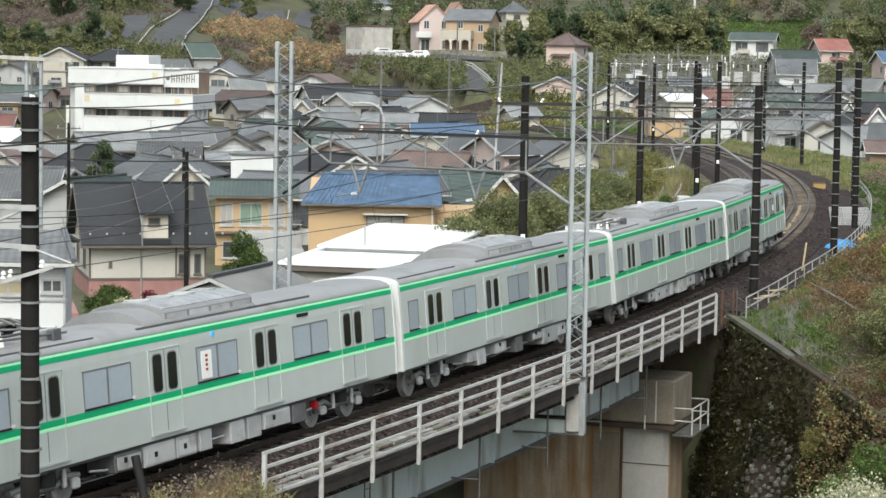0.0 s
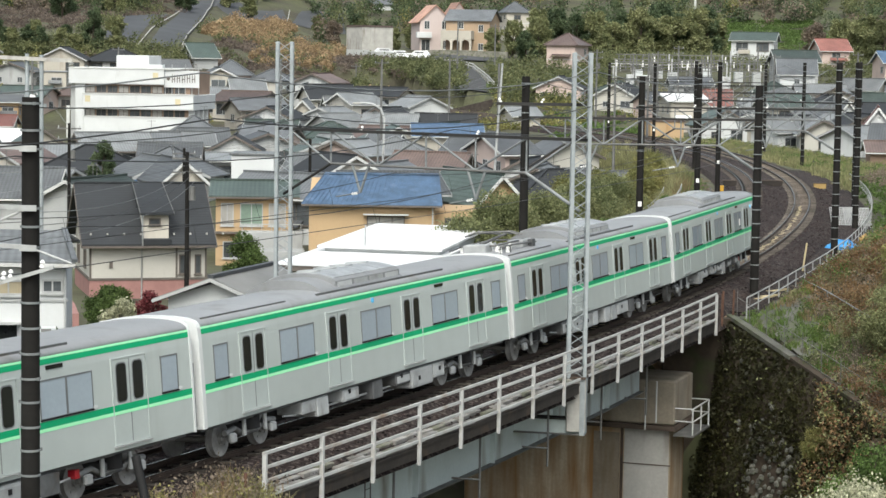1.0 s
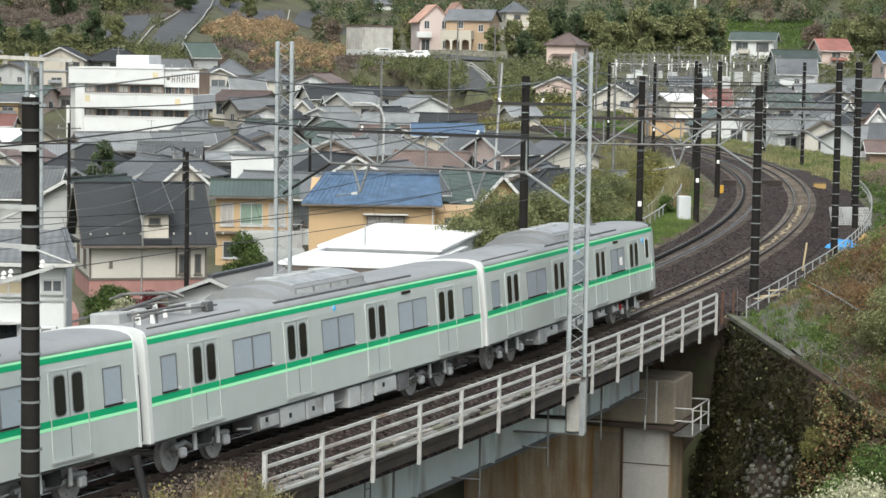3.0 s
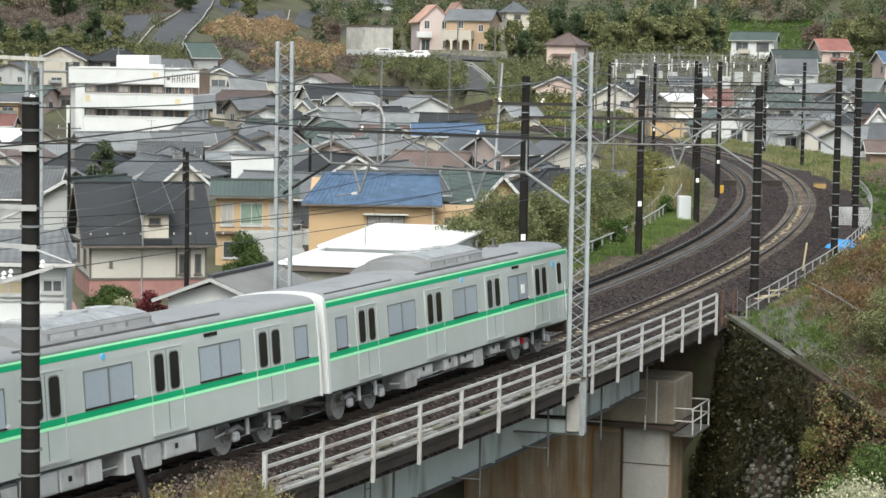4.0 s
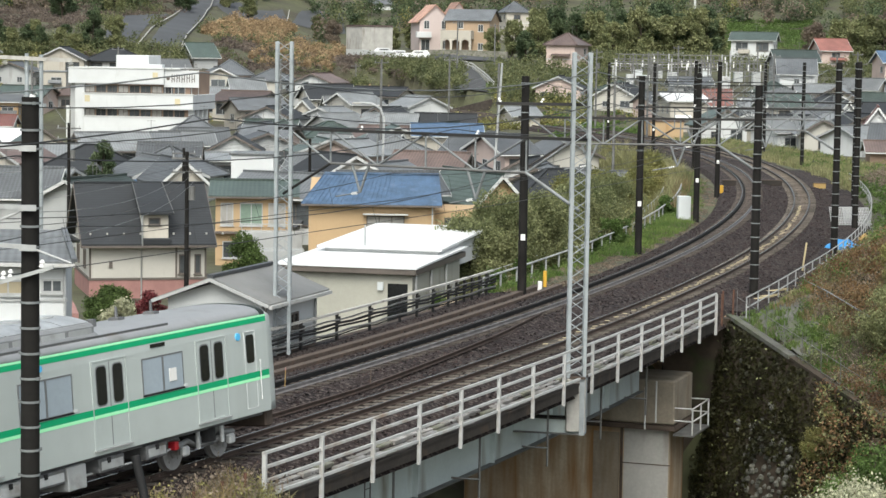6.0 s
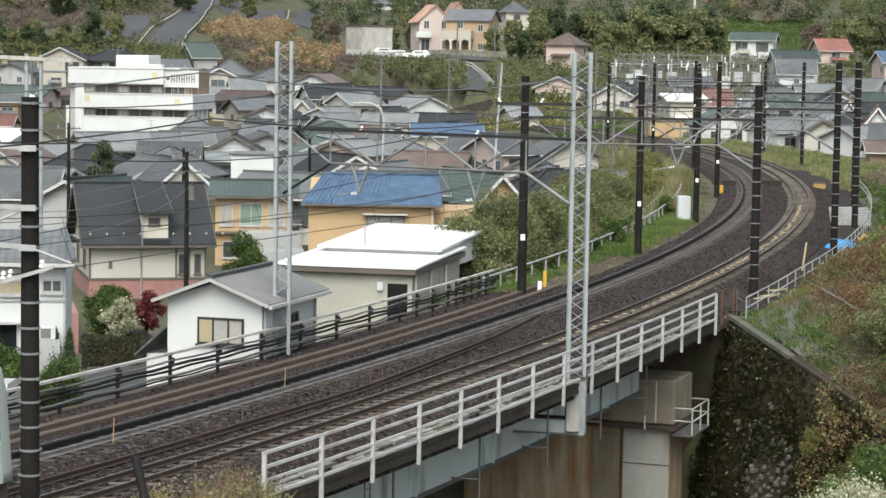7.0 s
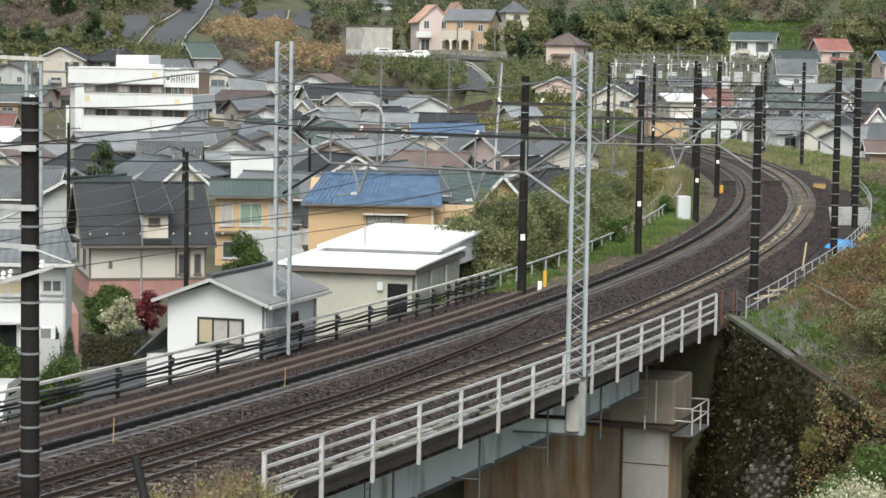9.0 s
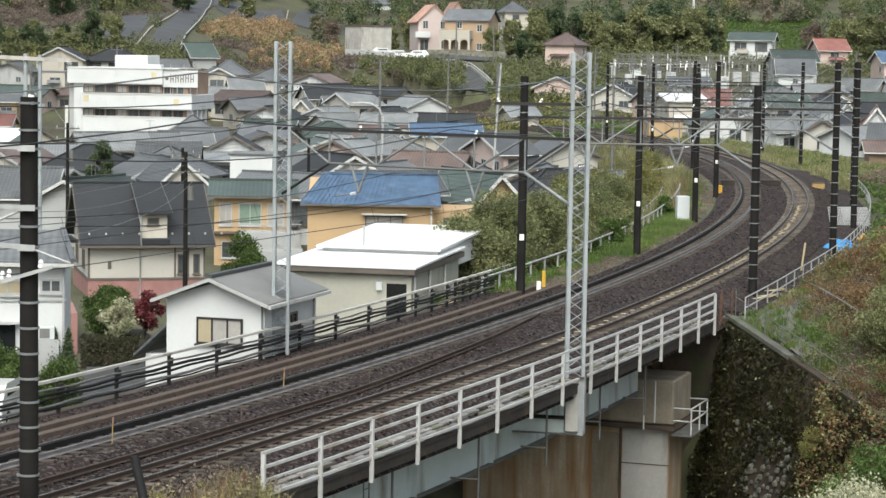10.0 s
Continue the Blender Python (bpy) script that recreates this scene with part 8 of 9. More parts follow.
def stone_wall():
    """Ivy-grown stone wall under the bank, from the bridge end along the gully."""
    root = thing("stone_wall", "dark ivy-covered stone retaining wall of the gully", "retaining wall", kind="structure")
    g = Geo()
    fr = []
    for y in np.linspace(93.2, 52, 30):
        x, z = float(wall_x(y)), float(wall_top(y))
        fr.append((Vector((x, y, z)), Vector((0.91, 0.41, 0)), Vector((0, 0, 1))))
    g.sweep([(-0.1, 0.0), (0.35, 0.0), (0.35, -17), (-3.6, -17)], fr)
    part("wall_face", g, M_DAMP, root, "damp masonry with the wall's shade in its colour")
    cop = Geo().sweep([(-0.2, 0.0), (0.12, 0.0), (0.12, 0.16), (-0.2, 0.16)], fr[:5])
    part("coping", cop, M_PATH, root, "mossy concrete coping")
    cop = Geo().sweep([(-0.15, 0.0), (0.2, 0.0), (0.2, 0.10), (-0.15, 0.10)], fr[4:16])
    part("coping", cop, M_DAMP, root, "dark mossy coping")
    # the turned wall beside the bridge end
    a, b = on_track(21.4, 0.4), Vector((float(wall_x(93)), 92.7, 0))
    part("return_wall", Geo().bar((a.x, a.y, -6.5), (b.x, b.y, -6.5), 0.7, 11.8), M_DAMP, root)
    stone = [Geo().box(-0.16, 0.16, -0.10, 0.10, -0.13, 0.13, c=0.06).mesh("stone", M_WALLSTONE), Geo().box(-0.10, 0.10, -0.07, 0.07, -0.08, 0.08, c=0.035).mesh("stone", M_WALLSTONE)]
    for i in range(110):
        y = 86.0 + 0.42 * (i % 8) + 0.21 * (i // 8 % 2) + RNG.normal() * 0.14 if i < 80 else RNG.uniform(80, 91)
        depth = 2.9 + 0.30 * (i // 8) + RNG.normal() * 0.12 if i < 80 else RNG.uniform(1, 6)
        x, z = float(wall_x(y)), float(wall_top(y)) - depth
        p = Vector((x, y, z)) + Vector((0.91, 0.41, 0)) * (-0.1 - 3.5 * depth / 17)
        ob = new("stone", stone[i % 2])
        ob.parent, ob.matrix_basis = root, pose(p.x, p.y, p.z, RNG.uniform(-20, 20), RNG.uniform(-20, 20), RNG.uniform(0, 90))
    n = 42000
    y = RNG.uniform(66, 93, n)
    depth = RNG.random(n) ** 0.9 * 9
    dens = np.sin(y * 0.9 + depth) * np.cos(depth * 0.8 - y * 0.4) + RNG.normal(size=n) * 0.5
    clear = ((y - 87.4) / 1.3) ** 2 + ((depth - 4.9) / 1.3) ** 2
    keep = (dens > -1.1) & (clear > 0.9)
    y, depth = y[keep], depth[keep]
    bulge = 0.25 + 0.35 * np.sin(y * 1.7) * np.sin(depth * 1.3)
    pts = np.stack([wall_x(y), y, wall_top(y) - depth], 1) + np.array([0.91, 0.41, 0]) * (-0.1 - 3.5 * depth / 17 - np.abs(bulge) * RNG.random(len(y)))[:, None]
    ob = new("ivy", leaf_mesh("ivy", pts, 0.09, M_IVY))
    ob.parent = root
    tagged(ob, "dark ivy with moss", kind="stuff")
    # scrub hanging over the wall's outer half
    n = 34000
    y = RNG.uniform(70, 87.2, n)
    depth = RNG.uniform(-0.6, 8.5, n)
    edge = 84.9 - np.abs(depth - 2) * 0.25 + np.sin(depth * 2.2) * 0.5
    keep = (y < edge) & (np.sin(y * 2.3 + 1.3 * depth) * np.sin(depth * 2.9 - y) + RNG.normal(size=n) * 0.45 > -0.45)
    y, depth = y[keep], depth[keep]
    puff = 0.3 + 1.1 * np.abs(np.sin(y * 1.15 + 0.5 * np.sin(depth * 1.9)) * np.cos(depth * 0.95 + y * 0.6))
    hang = np.stack([wall_x(y), y, wall_top(y) - depth], 1) + np.array([0.91, 0.41, 0]) * (-0.1 - 3.5 * np.clip(depth, 0, 20) / 17 - puff * RNG.random(len(y)) ** 0.6)[:, None]
    pick = RNG.random(len(hang)) * 0.6 + 0.4 * (np.sin(y * 0.9) * np.sin(depth * 1.1) * 0.5 + 0.5)
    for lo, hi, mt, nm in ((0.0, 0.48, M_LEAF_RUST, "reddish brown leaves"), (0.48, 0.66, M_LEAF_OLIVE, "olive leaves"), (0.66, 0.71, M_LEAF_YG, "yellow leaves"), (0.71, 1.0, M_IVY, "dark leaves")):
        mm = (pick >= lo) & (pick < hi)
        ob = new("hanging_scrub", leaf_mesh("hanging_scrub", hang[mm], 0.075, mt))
        ob.parent = root
        tagged(ob, nm + " of scrub hanging over the wall", kind="stuff")
    m = RNG.random(len(pts)) < 0.022
    ob = new("bright_leaves", leaf_mesh("bright_leaves", pts[m] - np.array([0.12, 0.1, 0]), 0.065, M_LEAF_OLIVE))
    ob.parent = root
    tagged(ob, "scattered yellow-green leaves", kind="stuff")


stone_wall()


# ---------------------------------------------------------------- slopes, roads, small things
def ground_patch(name, corners, material, label, category, lift=0.25, n=14):
    """A sheet laid on the ground between four corners."""
    a, b, c, d = [np.array(p, float) for p in corners]
    g, v, f = Geo(), [], []
    for i in range(n + 1):
        for j in range(n + 1):
            u, t = i / n, j / n
            p = (a * (1 - u) + b * u) * (1 - t) + (d * (1 - u) + c * u) * t
            v.append((p[0], p[1], gz(p[0], p[1]) + lift))
    k = n + 1
    f = [(i * k + j, i * k + j + 1, i * k + k + j + 1, i * k + k + j) for i in range(n) for j in range(n)]
    g.add(v, f, True)
    return solid(name, g, material, label, category, kind="structure")


for q in SHEETS:
    ground_patch("weed_sheet", q, M_NET, "dark grey weed sheet pinned on the cut slope", "slope sheet", 0.15)
ground_patch("hill_road", ((-1, 428), (5, 428), (8.5, 385), (1.5, 392)), M_ASPHALT, "grey hill road running down to the town", "road", 0.3)
ground_patch("parking", ((-13, 452), (-13, 470), (12, 470), (12, 440)), M_ASPHALT, "grey parking place on the hill", "road", 0.3)
ground_patch("town_lane", ((-14.5, 84), (-10.5, 86), (-12.5, 108), (-16.5, 106)), M_ASPHALT, "wet asphalt lane between the houses", "road", 0.12)
for a, b in (((-61.9, 537.1), (-56.2, 406.4)), ((-58.6, 566.9), (-49.4, 421.6)), ((-40.5, 580.6), (-36.6, 474.9))):
    pts = [Vector((a[0] + (b[0] - a[0]) * t, a[1] + (b[1] - a[1]) * t, 0)) for t in np.linspace(0, 1, 9)]
    for p in pts:
        p.z = gz(p.x, p.y) + 0.5
    solid("slope_gutter", Geo().tube(pts, 0.13, 6), M_CONC_LIGHT, "pale concrete gutter running down the slope", "gutter", group="slope gutters")


def low_wall(pts, h, th, material, label, name="low_wall"):
    g = Geo()
    pts = [Vector((x, y, gz(x, y))) for x, y in pts]
    for a, b in zip(pts, pts[1:]):
        g.bar(a + Vector((0, 0, h / 2)), b + Vector((0, 0, h / 2)), th, h)
    return solid(name, g, material, label, "wall")


low_wall([(-20.5, 466), (-17, 458), (-13.5, 449), (-9.8, 441)], 1.6, 0.4, M_TRIM, "pale parapet of the hill road")
low_wall([(-5, 484), (2, 482), (13, 478)], 1.3, 0.5, M_MOSSY, "concrete wall below the hill houses")
low_wall([(-21.0, 120), (-18.6, 112), (-17.4, 106)], 2.0, 0.3, W_BRICK_RED, "dull red garden wall beside the lane")
low_wall([(-14, 378), (0, 376), (14, 378), (26, 384)], 1.6, 0.6, M_SLEEPER_DARK, "dark retaining wall behind the town")
low_wall([(-2, 356), (14, 352), (28, 350)], 1.2, 0.5, M_SLEEPER_DARK, "dark low wall at the foot of the hill")


def guard_fence(pts, h, label, step=2.0):
    root = thing("guard_fence", label, "fence", group="hill fences")
    pts = [Vector((x, y, gz(x, y))) for x, y in pts]
    for k in (1.0, 0.6):
        part("rail_bar", Geo().tube([p + Vector((0, 0, h * k)) for p in pts], 0.09, 6), M_WHITE_STEEL, root)
    for a, b in zip(pts, pts[1:]):
        n = max(1, round((b - a).length / step))
        for i in range(n):
            p = a.lerp(b, i / n)
            part("post", Geo().tube([p, p + Vector((0, 0, h))], 0.07, 6), M_WHITE_STEEL, root)


guard_fence([(-2.5, 430), (2.5, 430), (5.0, 424), (7.4, 404), (8.9, 387)], 1.3, "white steel guard fence along the hill road")
guard_fence([(31, 427), (41, 428), (52, 430)], 1.4, "white fence above the substation")


def parked_car(x, y, yaw, label, z=None):
    root = thing("parked_car", label, "car", pose(x, y, gz(x, y) + 0.35 if z is None else z, 0, 0, yaw), "parked cars")
    low = [(-2.1, 0.35), (2.1, 0.35), (2.15, 0.8), (1.9, 0.95), (1.0, 1.02), (0.5, 1.5), (-1.5, 1.52), (-2.0, 1.05), (-2.15, 0.85)]
    v = [(px, -0.82, pz) for px, pz in low] + [(px, 0.82, pz) for px, pz in low]
    n = len(low)
    part("body", Geo().add(v, [tuple(range(n)), tuple(range(2 * n - 1, n - 1, -1))] + [(i, (i + 1) % n, n + (i + 1) % n, n + i) for i in range(n)]), M_CAR_BODY, root, "", None, 0.08)
    part("side_glass", Geo().box(-1.5, 0.55, -0.84, 0.84, 1.05, 1.40, c=0.1), M_DARK_GLASS, root)
    part("windscreen", Geo().bar((0.55, 0, 1.45), (0.98, 0, 1.06), 1.4, 0.04), M_DARK_GLASS, root)
    for xx in (-1.35, 1.35):
        for yy in (-0.75, 0.75):
            wheel = part("tyre", Geo().tube([(xx, yy - 0.1, 0.32), (xx, yy + 0.1, 0.32)], 0.32, 14), M_TYRE, root)
            part("rim", Geo().tube([(xx, yy - 0.12, 0.32), (xx, yy + 0.12, 0.32)], 0.18, 10), M_GALV, wheel)


for x, y, yaw, lb in ((-9.0, 456, 10, "white hatchback parked on the hill"), (-5.6, 446, 160, "white van parked on the hill"), (-12.5, 462, 15, "pale car parked on the hill")):
    parked_car(x, y, yaw, lb)
parked_car(-15.55, 77.6, 88, "silver car parked in front of the white house", -2.95)

# cabinet, marker posts and tarpaulin beside the line
p = on_track(79.1, -7.6)
cab_box = thing("relay_cabinet", "white enamelled relay cabinet beside the far track", "cabinet", pose(p.x, p.y, -0.75, 0, 0, yaw_at(79) - 75))
part("body", Geo().box(-0.42, 0.42, -0.35, 0.35, 0.12, 1.68, c=0.03), M_CABINET, cab_box)
part("door", Geo().box(-0.38, 0.38, -0.37, -0.34, 0.2, 1.6), M_CABINET, cab_box)
part("plinth", Geo().box(-0.46, 0.46, -0.4, 0.4, -0.3, 0.12), M_CONC_LIGHT, cab_box)
for s, o, w, h, mt, lb in ((27.6, -6.7, 0.2, 0.42, M_PAPER, "small white marker post beside the track"), (29.2, -6.9, 0.16, 0.75, M_YELLOW, "yellow marker post beside the track"),
                           (107, -6.0, 0.28, 0.65, M_YELLOW, "orange-yellow marker post beside the track")):
    p = on_track(s, o)
    solid("marker_post", Geo().box(-w / 2, w / 2, -0.08, 0.08, 0, h, c=0.02), mt, lb, "marker post", pose(p.x, p.y, -0.45), "marker posts")
for s, o in ((-13.2, -2.0), (-4.6, -2.05), (15.5, -2.2)):
    p = on_track(s, o)
    solid("marker_stick", Geo().box(-0.014, 0.014, -0.014, 0.014, 0, 0.6), M_RUST, "thin rusty marker stick between the tracks", "marker stick", pose(p.x, p.y, -0.35), "marker sticks")
for s, o, w, mt, lb in ((114.7, -5.3, 0.55, M_FASCIA, "low dark equipment box on the ballast"), (116, -1.8, 0.85, M_FASCIA, "low dark equipment box between the tracks"),
                         (113.5, 1.95, 0.5, M_DULL_ORANGE, "low faded orange equipment box beside the track")):
    p = on_track(s, o)
    boxed = thing("signal_box", lb, "equipment box", pose(p.x, p.y, -0.32), "low equipment boxes")
    part("body", Geo().box(-w, w, -0.25, 0.25, 0.08, 0.5, c=0.03), mt, boxed)
    part("lid", Geo().box(-w - 0.04, w + 0.04, -0.28, 0.28, 0.5, 0.56, c=0.01), M_RUST, boxed)
    for xx in (-w * 0.7, w * 0.7):
        part("foot", Geo().box(xx - 0.06, xx + 0.06, -0.2, 0.2, -0.2, 0.08), M_GALV_DARK, boxed)
p = on_track(43.7, 2.9)
solid("wooden_stake", Geo().box(-0.042, 0.042, -0.04, 0.04, -0.2, 1.62, pose(0, 0, 0, 6, 6, 0), c=0.01), M_STAKE, "pale wooden stake leaning beside the track", "stake", pose(p.x, p.y, -0.7))
for s, o, sc, h in ((58.5, 3.7, 0.95, 1.6), (57.0, 4.9, 0.95, 1.3), (55.5, 5.4, 0.6, 1.0)):
    p = on_track(s, o)
    g = Geo()
    v = []
    for i in range(9):
        for j in range(9):
            r = 1 - max(abs(i - 4), abs(j - 4)) / 4
            v.append(((i - 4) * 0.25, (j - 4) * 0.25, h * 0.62 * r ** 0.5 + 0.10 * math.sin(i * 2.1 + j * 1.7 + s) * (r > 0)))
    g.add(v, [(i * 9 + j, i * 9 + j + 1, i * 9 + j + 10, i * 9 + j + 9) for i in range(8) for j in range(8)])
    solid("tarpaulin", g, M_TARP, "crumpled blue tarpaulin over materials", "tarpaulin", pose(p.x, p.y, -0.9, 0, 0, 30 * s) @ Matrix.Scale(sc, 4), "tarpaulins")
p = on_track(61.5, 4.7)
solid("sand_bag", Geo().tube([(-0.32, 0, -0.6), (-0.15, 0, -0.1), (0.1, 0.05, 0.12), (0.3, 0.05, -0.2), (0.4, 0.05, -0.6)], 0.16, 8, 0.12), M_DULL_ORANGE, "faded orange bag beside the stored materials", "bag", pose(p.x, p.y, -0.1))
for s, o, a, ln in ((29.5, 3.0, 35, 1.6), (30.6, 3.1, 15, 1.2), (28.6, 3.2, 62, 1.0), (33.0, 3.0, 20, 1.4)):
    p = on_track(s, o)
    solid("timber_length", Geo().box(-ln / 2, ln / 2, -0.05, 0.05, 0, 0.09, pose(0, 0, 0, 0, -6, a), c=0.01), M_STAKE if ln > 1.1 else M_RUST, "loose weathered timber lying beside the track", "timber", pose(p.x, p.y, -0.56), "loose timbers")
for s, o, h in ((21.2, 2.9, 1.2), (22.0, 2.7, 1.0), (22.4, 3.1, 1.15), (-22.2, 3.1, 1.0), (-22.9, 2.9, 0.9), (-23.8, 2.7, 0.8)):
    p = on_track(s, o)
    solid("rusty_post", Geo().tube([(0, 0, -0.4), (0.03, 0, h)], 0.045, 6), M_RUSTRED, "short rusty brown post at the end of the bridge railing", "post", pose(p.x, p.y, -0.6), "rusty posts")
for s, o, tilt in ((76.5, 3.1, 24), (77.2, 4.0, 30)):
    p = on_track(s, o)
    rack = thing("mesh_panel", "leaning pale grey wire mesh panel in a steel frame", "mesh panel", pose(p.x, p.y, -0.75, -tilt, 0, 12), "mesh panels")
    part("panel_frame", Geo().tube([(-0.9, 0, 0), (0.9, 0, 0), (0.9, 0, 1.5), (-0.9, 0, 1.5), (-0.9, 0, 0)], 0.03, 6), M_GALV, rack)
    g = Geo()
    for k in range(17):
        g.box(-0.88 + k * 0.11 - 0.018, -0.88 + k * 0.11 + 0.018, -0.01, 0.01, 0, 1.5)
    for k in range(13):
        g.box(-0.9, 0.9, -0.018, -0.002, 0.06 + k * 0.115, 0.095 + k * 0.115)
    tagged(part("wire_mesh", g, M_GALV, rack), kind="stuff")


def pipe_fence(pts, h, label, bars=(1.0, 0.55), r=0.03, step=2.0, group="trackside fences", material=M_GALV):
    root = thing("pipe_fence", label, "fence", group=group)
    for k in bars:
        part("rail_bar", Geo().tube([p + Vector((0, 0, h * k)) for p in pts], r, 6), material, root)
    for a, b in zip(pts, pts[1:]):
        n = max(1, round((b - a).length / step))
        for i in range(n):
            p = a.lerp(b, i / n)
            part("post", Geo().tube([p - Vector((0, 0, 0.5)), p + Vector((0, 0, h))], r * 1.1, 6), material, root)


pipe_fence([on_track(s, 3.6 + max(0, s - 36) * 0.024, -0.75) for s in np.linspace(22.8, 130, 42)], 0.95, "grey pipe fence along the outer side of the line")
pipe_fence([Vector((float(wall_x(y)) + 0.15, y, float(wall_top(y)) + 0.1)) for y in np.linspace(92.6, 83, 8)], 1.1, "dull grey wire and pipe fence on top of the gully wall", (0.75, 0.05), 0.014, material=M_GALV_DARK)
pipe_fence([Vector((float(wall_x(y)) + 3.0, y, gz(float(wall_x(y)) + 3.0, y))) for y in np.linspace(93, 72, 10)], 0.5, "thin pipe rail across the gully bank", (1.0,), 0.025, 4, material=M_GANTRY)
pipe_fence([on_track(s, -9.2, gz(*on_track(s, -9.2)[:2]) + 0.1) for s in np.linspace(27, 110, 30)], 0.7, "low pale cable rail along the inner verge", (1.0,), 0.05, 3)
pipe_fence([on_track(s, -10.6, -1.3) for s in np.linspace(24, 110, 30)], 1.1, "thin fence along the inner embankment", (1.0, 0.5), 0.025, 3)


# ---------------------------------------------------------------- poles and wires of the town
def town_pole(x, y, h, label, arms=2, r=0.15, material=None, z=None):
    z = gz(x, y) if z is None else z
    root = thing("street_pole", label, "utility pole", pose(x, y, z, 0, 0, random.uniform(-30, 30)), "street poles")
    part("shaft", Geo().tube([(0, 0, -0.5), (0, 0, h / 2), (0, 0, h)], r, 10, r * 0.7), material or M_CONC_POLE, root)
    for k in range(arms):
        zz = h - 0.4 - k * 0.8
        part("cross_arm", Geo().box(-0.9, 0.9, -0.05, 0.05, zz - 0.05, zz + 0.05), M_GALV_DARK, root)
        for xx in (-0.8, 0.0, 0.8):
            part("pin_insulator", Geo().tube([(xx, 0, zz + 0.05), (xx, 0, zz + 0.22)], 0.035, 6), M_GALV, root)
    if arms > 1:
        part("transformer", Geo().tube([(0.3, 0, h - 2.8), (0.3, 0, h - 2.0)], 0.2, 12), M_GALV_DARK, root, "grey pole transformer")


town_pole(-14.9, 130, 8.9, "dark street pole in front of the dormer house")
town_pole(-27.6, 165, 9.2, "dark street pole among the houses")
town_pole(-19.5, 168, 7.5, "dark street pole behind the dormer house", 1)
town_pole(-10.5, 175, 8.0, "dark street pole behind the mast", 1)
for x, y, h, a in ((-7.5, 262, 13.5, 1), (5.5, 235, 13.6, 0), (18, 240, 11, 1), (-48, 330, 12, 1), (-52, 240, 13.5, 2), (-45, 245, 13.0, 2), (-22, 300, 12, 1), (0.5, 330, 11, 1), (2, 415, 10, 1), (9, 420, 9, 1),
                   (-16, 400, 9, 1), (22, 330, 12, 2), (30, 320, 12, 2), (36, 350, 12, 2), (52, 300, 12, 2), (57, 310, 11, 1), (48, 330, 12, 1), (62, 340, 12, 1), (26, 290, 11.5, 2), (34, 300, 11, 1)):
    town_pole(x, y, h, "grey street pole in the town", a, 0.17, M_GALV_DARK)
town_pole(51.5, 470, 17, "tall white mast in front of the woods", 0, 0.3, M_TRIM)


def street_lamp(x, y, h, lean, label):
    root = thing("street_lamp", label, "street lamp", pose(x, y, gz(x, y)), "street lamps")
    part("column", Geo().tube([(0, 0, 0), (0.15 * lean, 0, h - 1.4), (-0.2 * lean, 0, h - 0.5), (-1.0 * lean, 0, h), (-2.2 * lean, 0, h + 0.05)], 0.13, 10, 0.09), M_GALV, root)
    part("lamp_head", Geo().box(-2.9 * lean, -2.1 * lean, -0.15, 0.15, h - 0.08, h + 0.1) if lean < 0 else Geo().box(-2.9, -2.1, -0.15, 0.15, h - 0.08, h + 0.1, c=0.04), M_CONC_LIGHT, root)


solid("lamp_column", Geo().tube([(0, 0, 0), (0.35, 0, 7), (0.75, 0, 14.0)], 0.15, 10, 0.10), M_GALV, "grey tapered steel column between the houses", "column", pose(4.6, 215, -4.6))
street_lamp(-6.0, 215, 9.6, 1, "grey curved street lamp between the houses")
for a, b, n in (((-14.9, 130, 4.0), (-27.6, 165, 4.6), 3), ((-14.9, 130, 3.8), (-30.0, 95, 3.0), 3), ((-14.9, 130, 3.2), (-9.2, 48.8, 6.5), 3), ((-27.6, 165, 4.4), (-45, 245, 8.4), 3), ((-14.9, 130, 3.9), (5.5, 235, 8.5), 2),
                ((-9.2, 48.8, 8.0), (-40, 60, 7.2), 3), ((-9.2, 48.8, 6.6), (-40, 55, 6.3), 3), ((-19.5, 168, 2.8), (5.5, 235, 7.5), 2), ((-27.6, 165, 4.0), (-10.5, 175, 3.3), 2)):
    for k in range(n):
        d = Vector((0.25 * k, 0, -0.28 * k))
        wire("street_wire", [Vector(a) + d, Vector(b) + d], 0.009, M_WIRE if k % 2 else M_WIRE_LIGHT, "sagging street wire between poles", 0.6, "street wires")


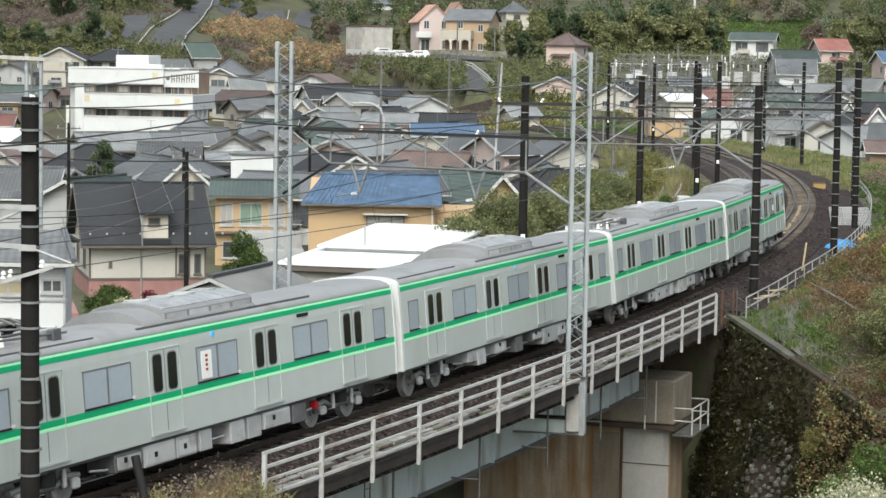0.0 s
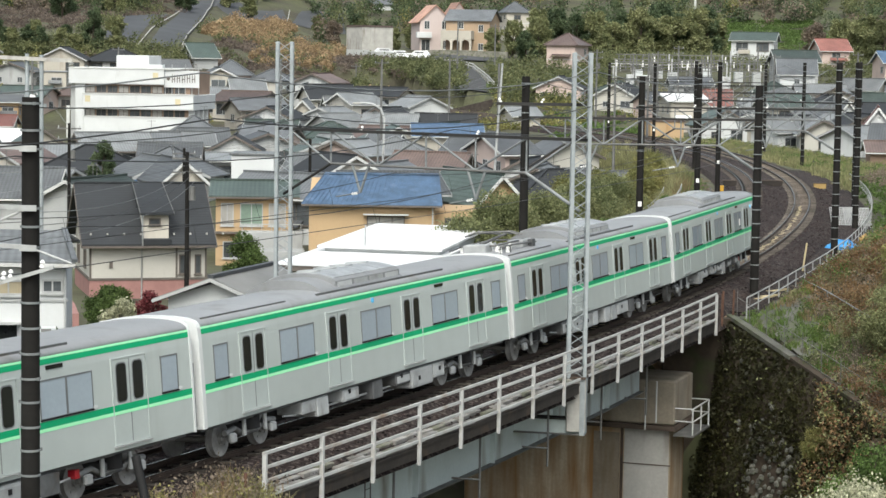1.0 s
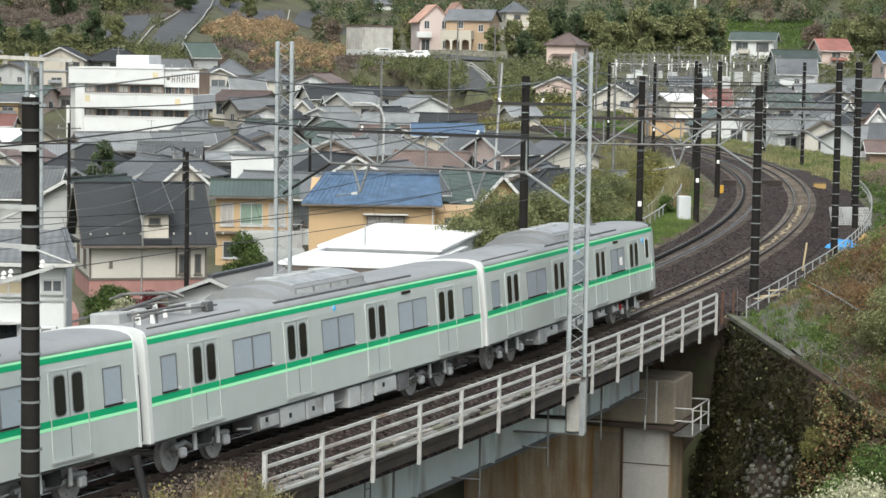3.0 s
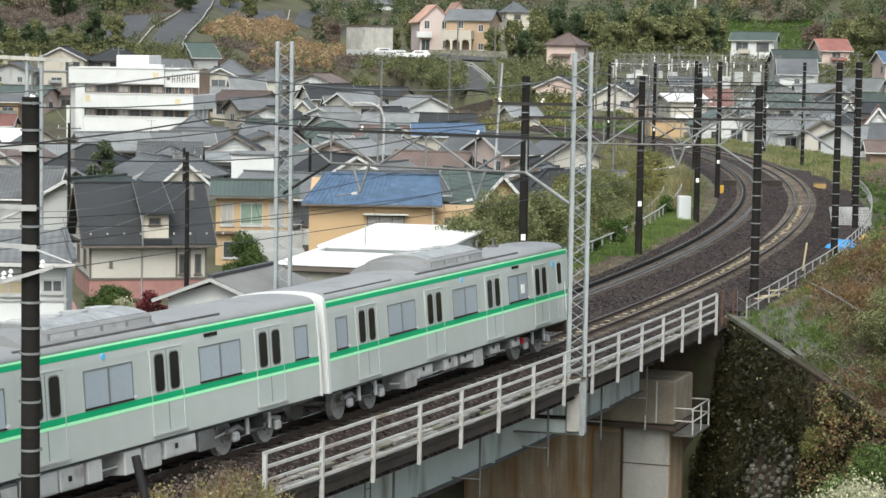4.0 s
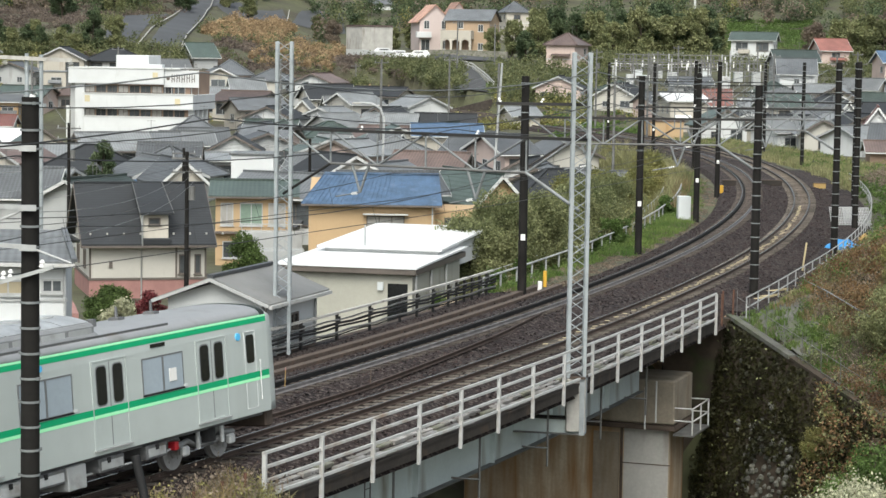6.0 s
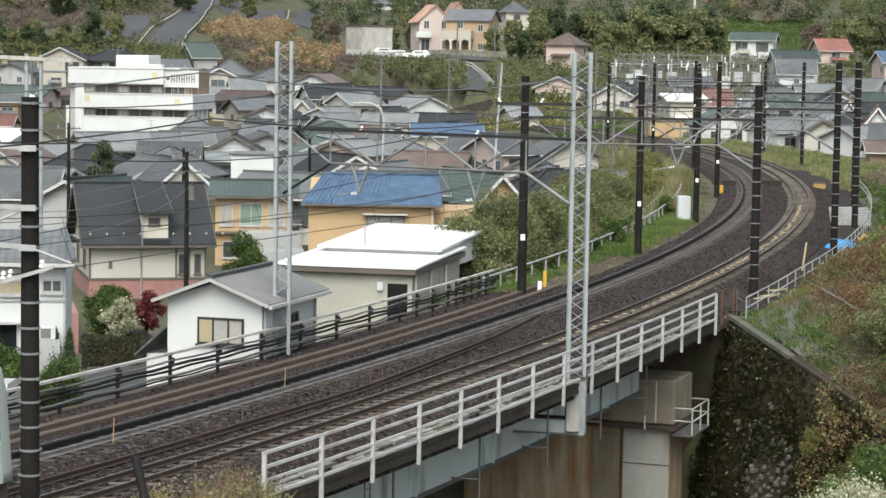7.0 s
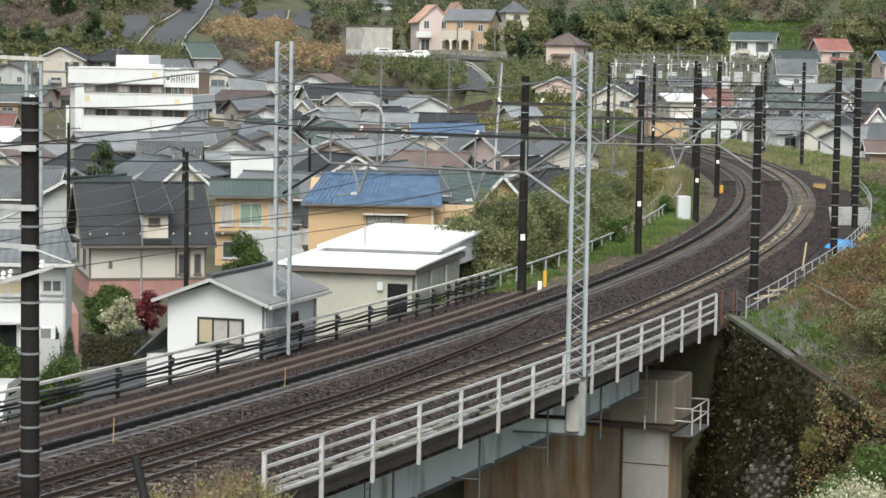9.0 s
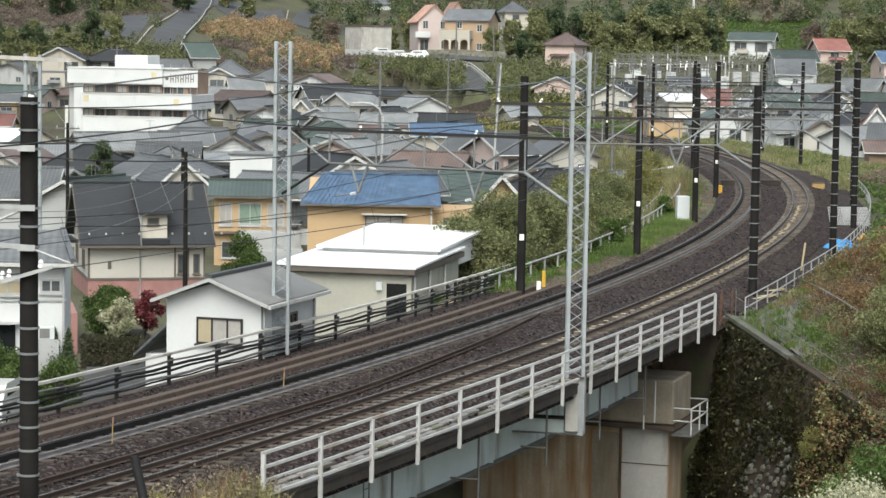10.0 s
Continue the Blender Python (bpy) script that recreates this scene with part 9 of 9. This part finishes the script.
# ---------------------------------------------------------------- substation on the far slope
def substation():
    rng = random.Random(21)
    for r, (y, x0, x1) in enumerate(((398, 30, 56), (405, 30, 58), (413, 31, 57))):
        root = thing("substation_frame", "grey steel substation frame with insulators and conductors", "substation frame", group="substation frames")
        z = gz((x0 + x1) / 2, y)
        n = 8
        for i in range(n + 1):
            x = x0 + (x1 - x0) * i / n
            hh = rng.choice([3.2, 3.6, 4.2, 4.6, 6.2])
            part("column", Geo().box(x - 0.12, x + 0.12, y - 0.12, y + 0.12, z - 1, z + hh), M_GALV_DARK if i % 3 else M_GALV, root)
            if i < n:
                xb = x0 + (x1 - x0) * (i + 1) / n
                for zz in (3.0, 4.4):
                    part("cross_beam", Geo().box(x, xb, y - 0.08, y + 0.08, z + zz - 0.08, z + zz + 0.08), M_GALV_DARK, root)
                for k in range(3):
                    xx = x + (xb - x) * (k + 0.5) / 3
                    part("post_insulator", Geo().tube([(xx, y - 0.3, z + 3.1), (xx, y - 0.3, z + 4.2)], 0.12, 6), M_PORCELAIN if rng.random() < 0.2 else M_GALV_DARK, root)
        for k in range(4):
            xx = rng.uniform(x0, x1 - 2)
            part("transformer", Geo().box(xx, xx + rng.uniform(1, 2.2), y - 1.2, y + 0.6, z - 0.5, z + rng.uniform(1.4, 2.6), c=0.06), rng.choice([M_GALV_DARK, M_CABINET, M_UNDER_LIGHT]), root, "grey transformer")


substation()

# concrete path behind the outer fence, stakes between the tracks, clipped conifers in the front garden
solid("path", Geo().sweep([(4.5, -0.90), (5.85, -0.90), (5.85, -0.70), (4.5, -0.70)], frames_along(23, 78, 2.0)), M_PATH, "grey concrete path with weeds behind the fence", "path", kind="structure")
for s, o in ((-18.27, -3.0), (-7.77, -3.47)):
    q = on_track(s, o, -0.3)
    root = thing("marker_stake", "thin orange-yellow marker stake in the ballast", "stake", pose(q.x, q.y, q.z, 3, 2, 0), "marker stakes")
    part("rod", Geo().tube([(0, 0, -0.2), (0, 0, 0.85)], 0.016, 6), M_DULL_ORANGE, root)
    part("tip", Geo().tube([(0, 0, 0.85), (0, 0, 0.93)], 0.02, 6), W_BRICK_RED, root, "faded red tip")
K_CONIFER = (Geo().tube([(0, 0, -0.3), (0, 0, 1.2)], 0.05, 6, 0.02).mesh("trunk", M_BARK), leaf_mesh("crown", blob_points([(0, 0, 0.25 + 0.19 * i, 0.42 * (1 - i / 11), 0.24) for i in range(10)], 220), 0.045, M_LEAF_DARK))
for x, y, sc in ((-13.75, 79.6, 0.95), (-13.3, 79.8, 1.05), (-14.6, 79.3, 0.6)):
    plant("conifer", K_CONIFER, x, y, sc, "small clipped dark green conifer in the front garden", "tree", "garden conifers", z=-1.95 - 0.6 * (sc < 0.7))
ground_patch("path", ((float(wall_x(94)) + 0.4, 94), (float(wall_x(94)) + 2.6, 96), (float(wall_x(87.5)) + 1.7, 88.5), (float(wall_x(87.5)) + 0.4, 87.5)), M_PATH, "grey concrete path with weeds along the gully wall", "path", 0.06)



# ---------------------------------------------------------------- what moves
def motions():
    """The train runs down the curve at a steady speed; its wheels roll."""
    def car_pose(s):
        p = on_track(s, -0.06, 0.533 * math.sin(CANT))
        return pose(p.x, p.y, p.z, -math.degrees(CANT), 0, yaw_at(s))
    for car, k in CARS:
        walk(car, [(t * 0.25, car_pose(LAST0 - 20.05 * k - SPEED * t * 0.25)) for t in range(41)])
        for ax in [o for o in car.children if o.name.startswith("wheelset")]:
            at = ax.matrix_basis.translation.copy()
            turn = -SPEED / 0.43 / FPS
            walk(ax, [(i / FPS, Matrix.Translation(at) @ Matrix.Rotation(turn * i, 4, "Y")) for i in range(301)])


motions()
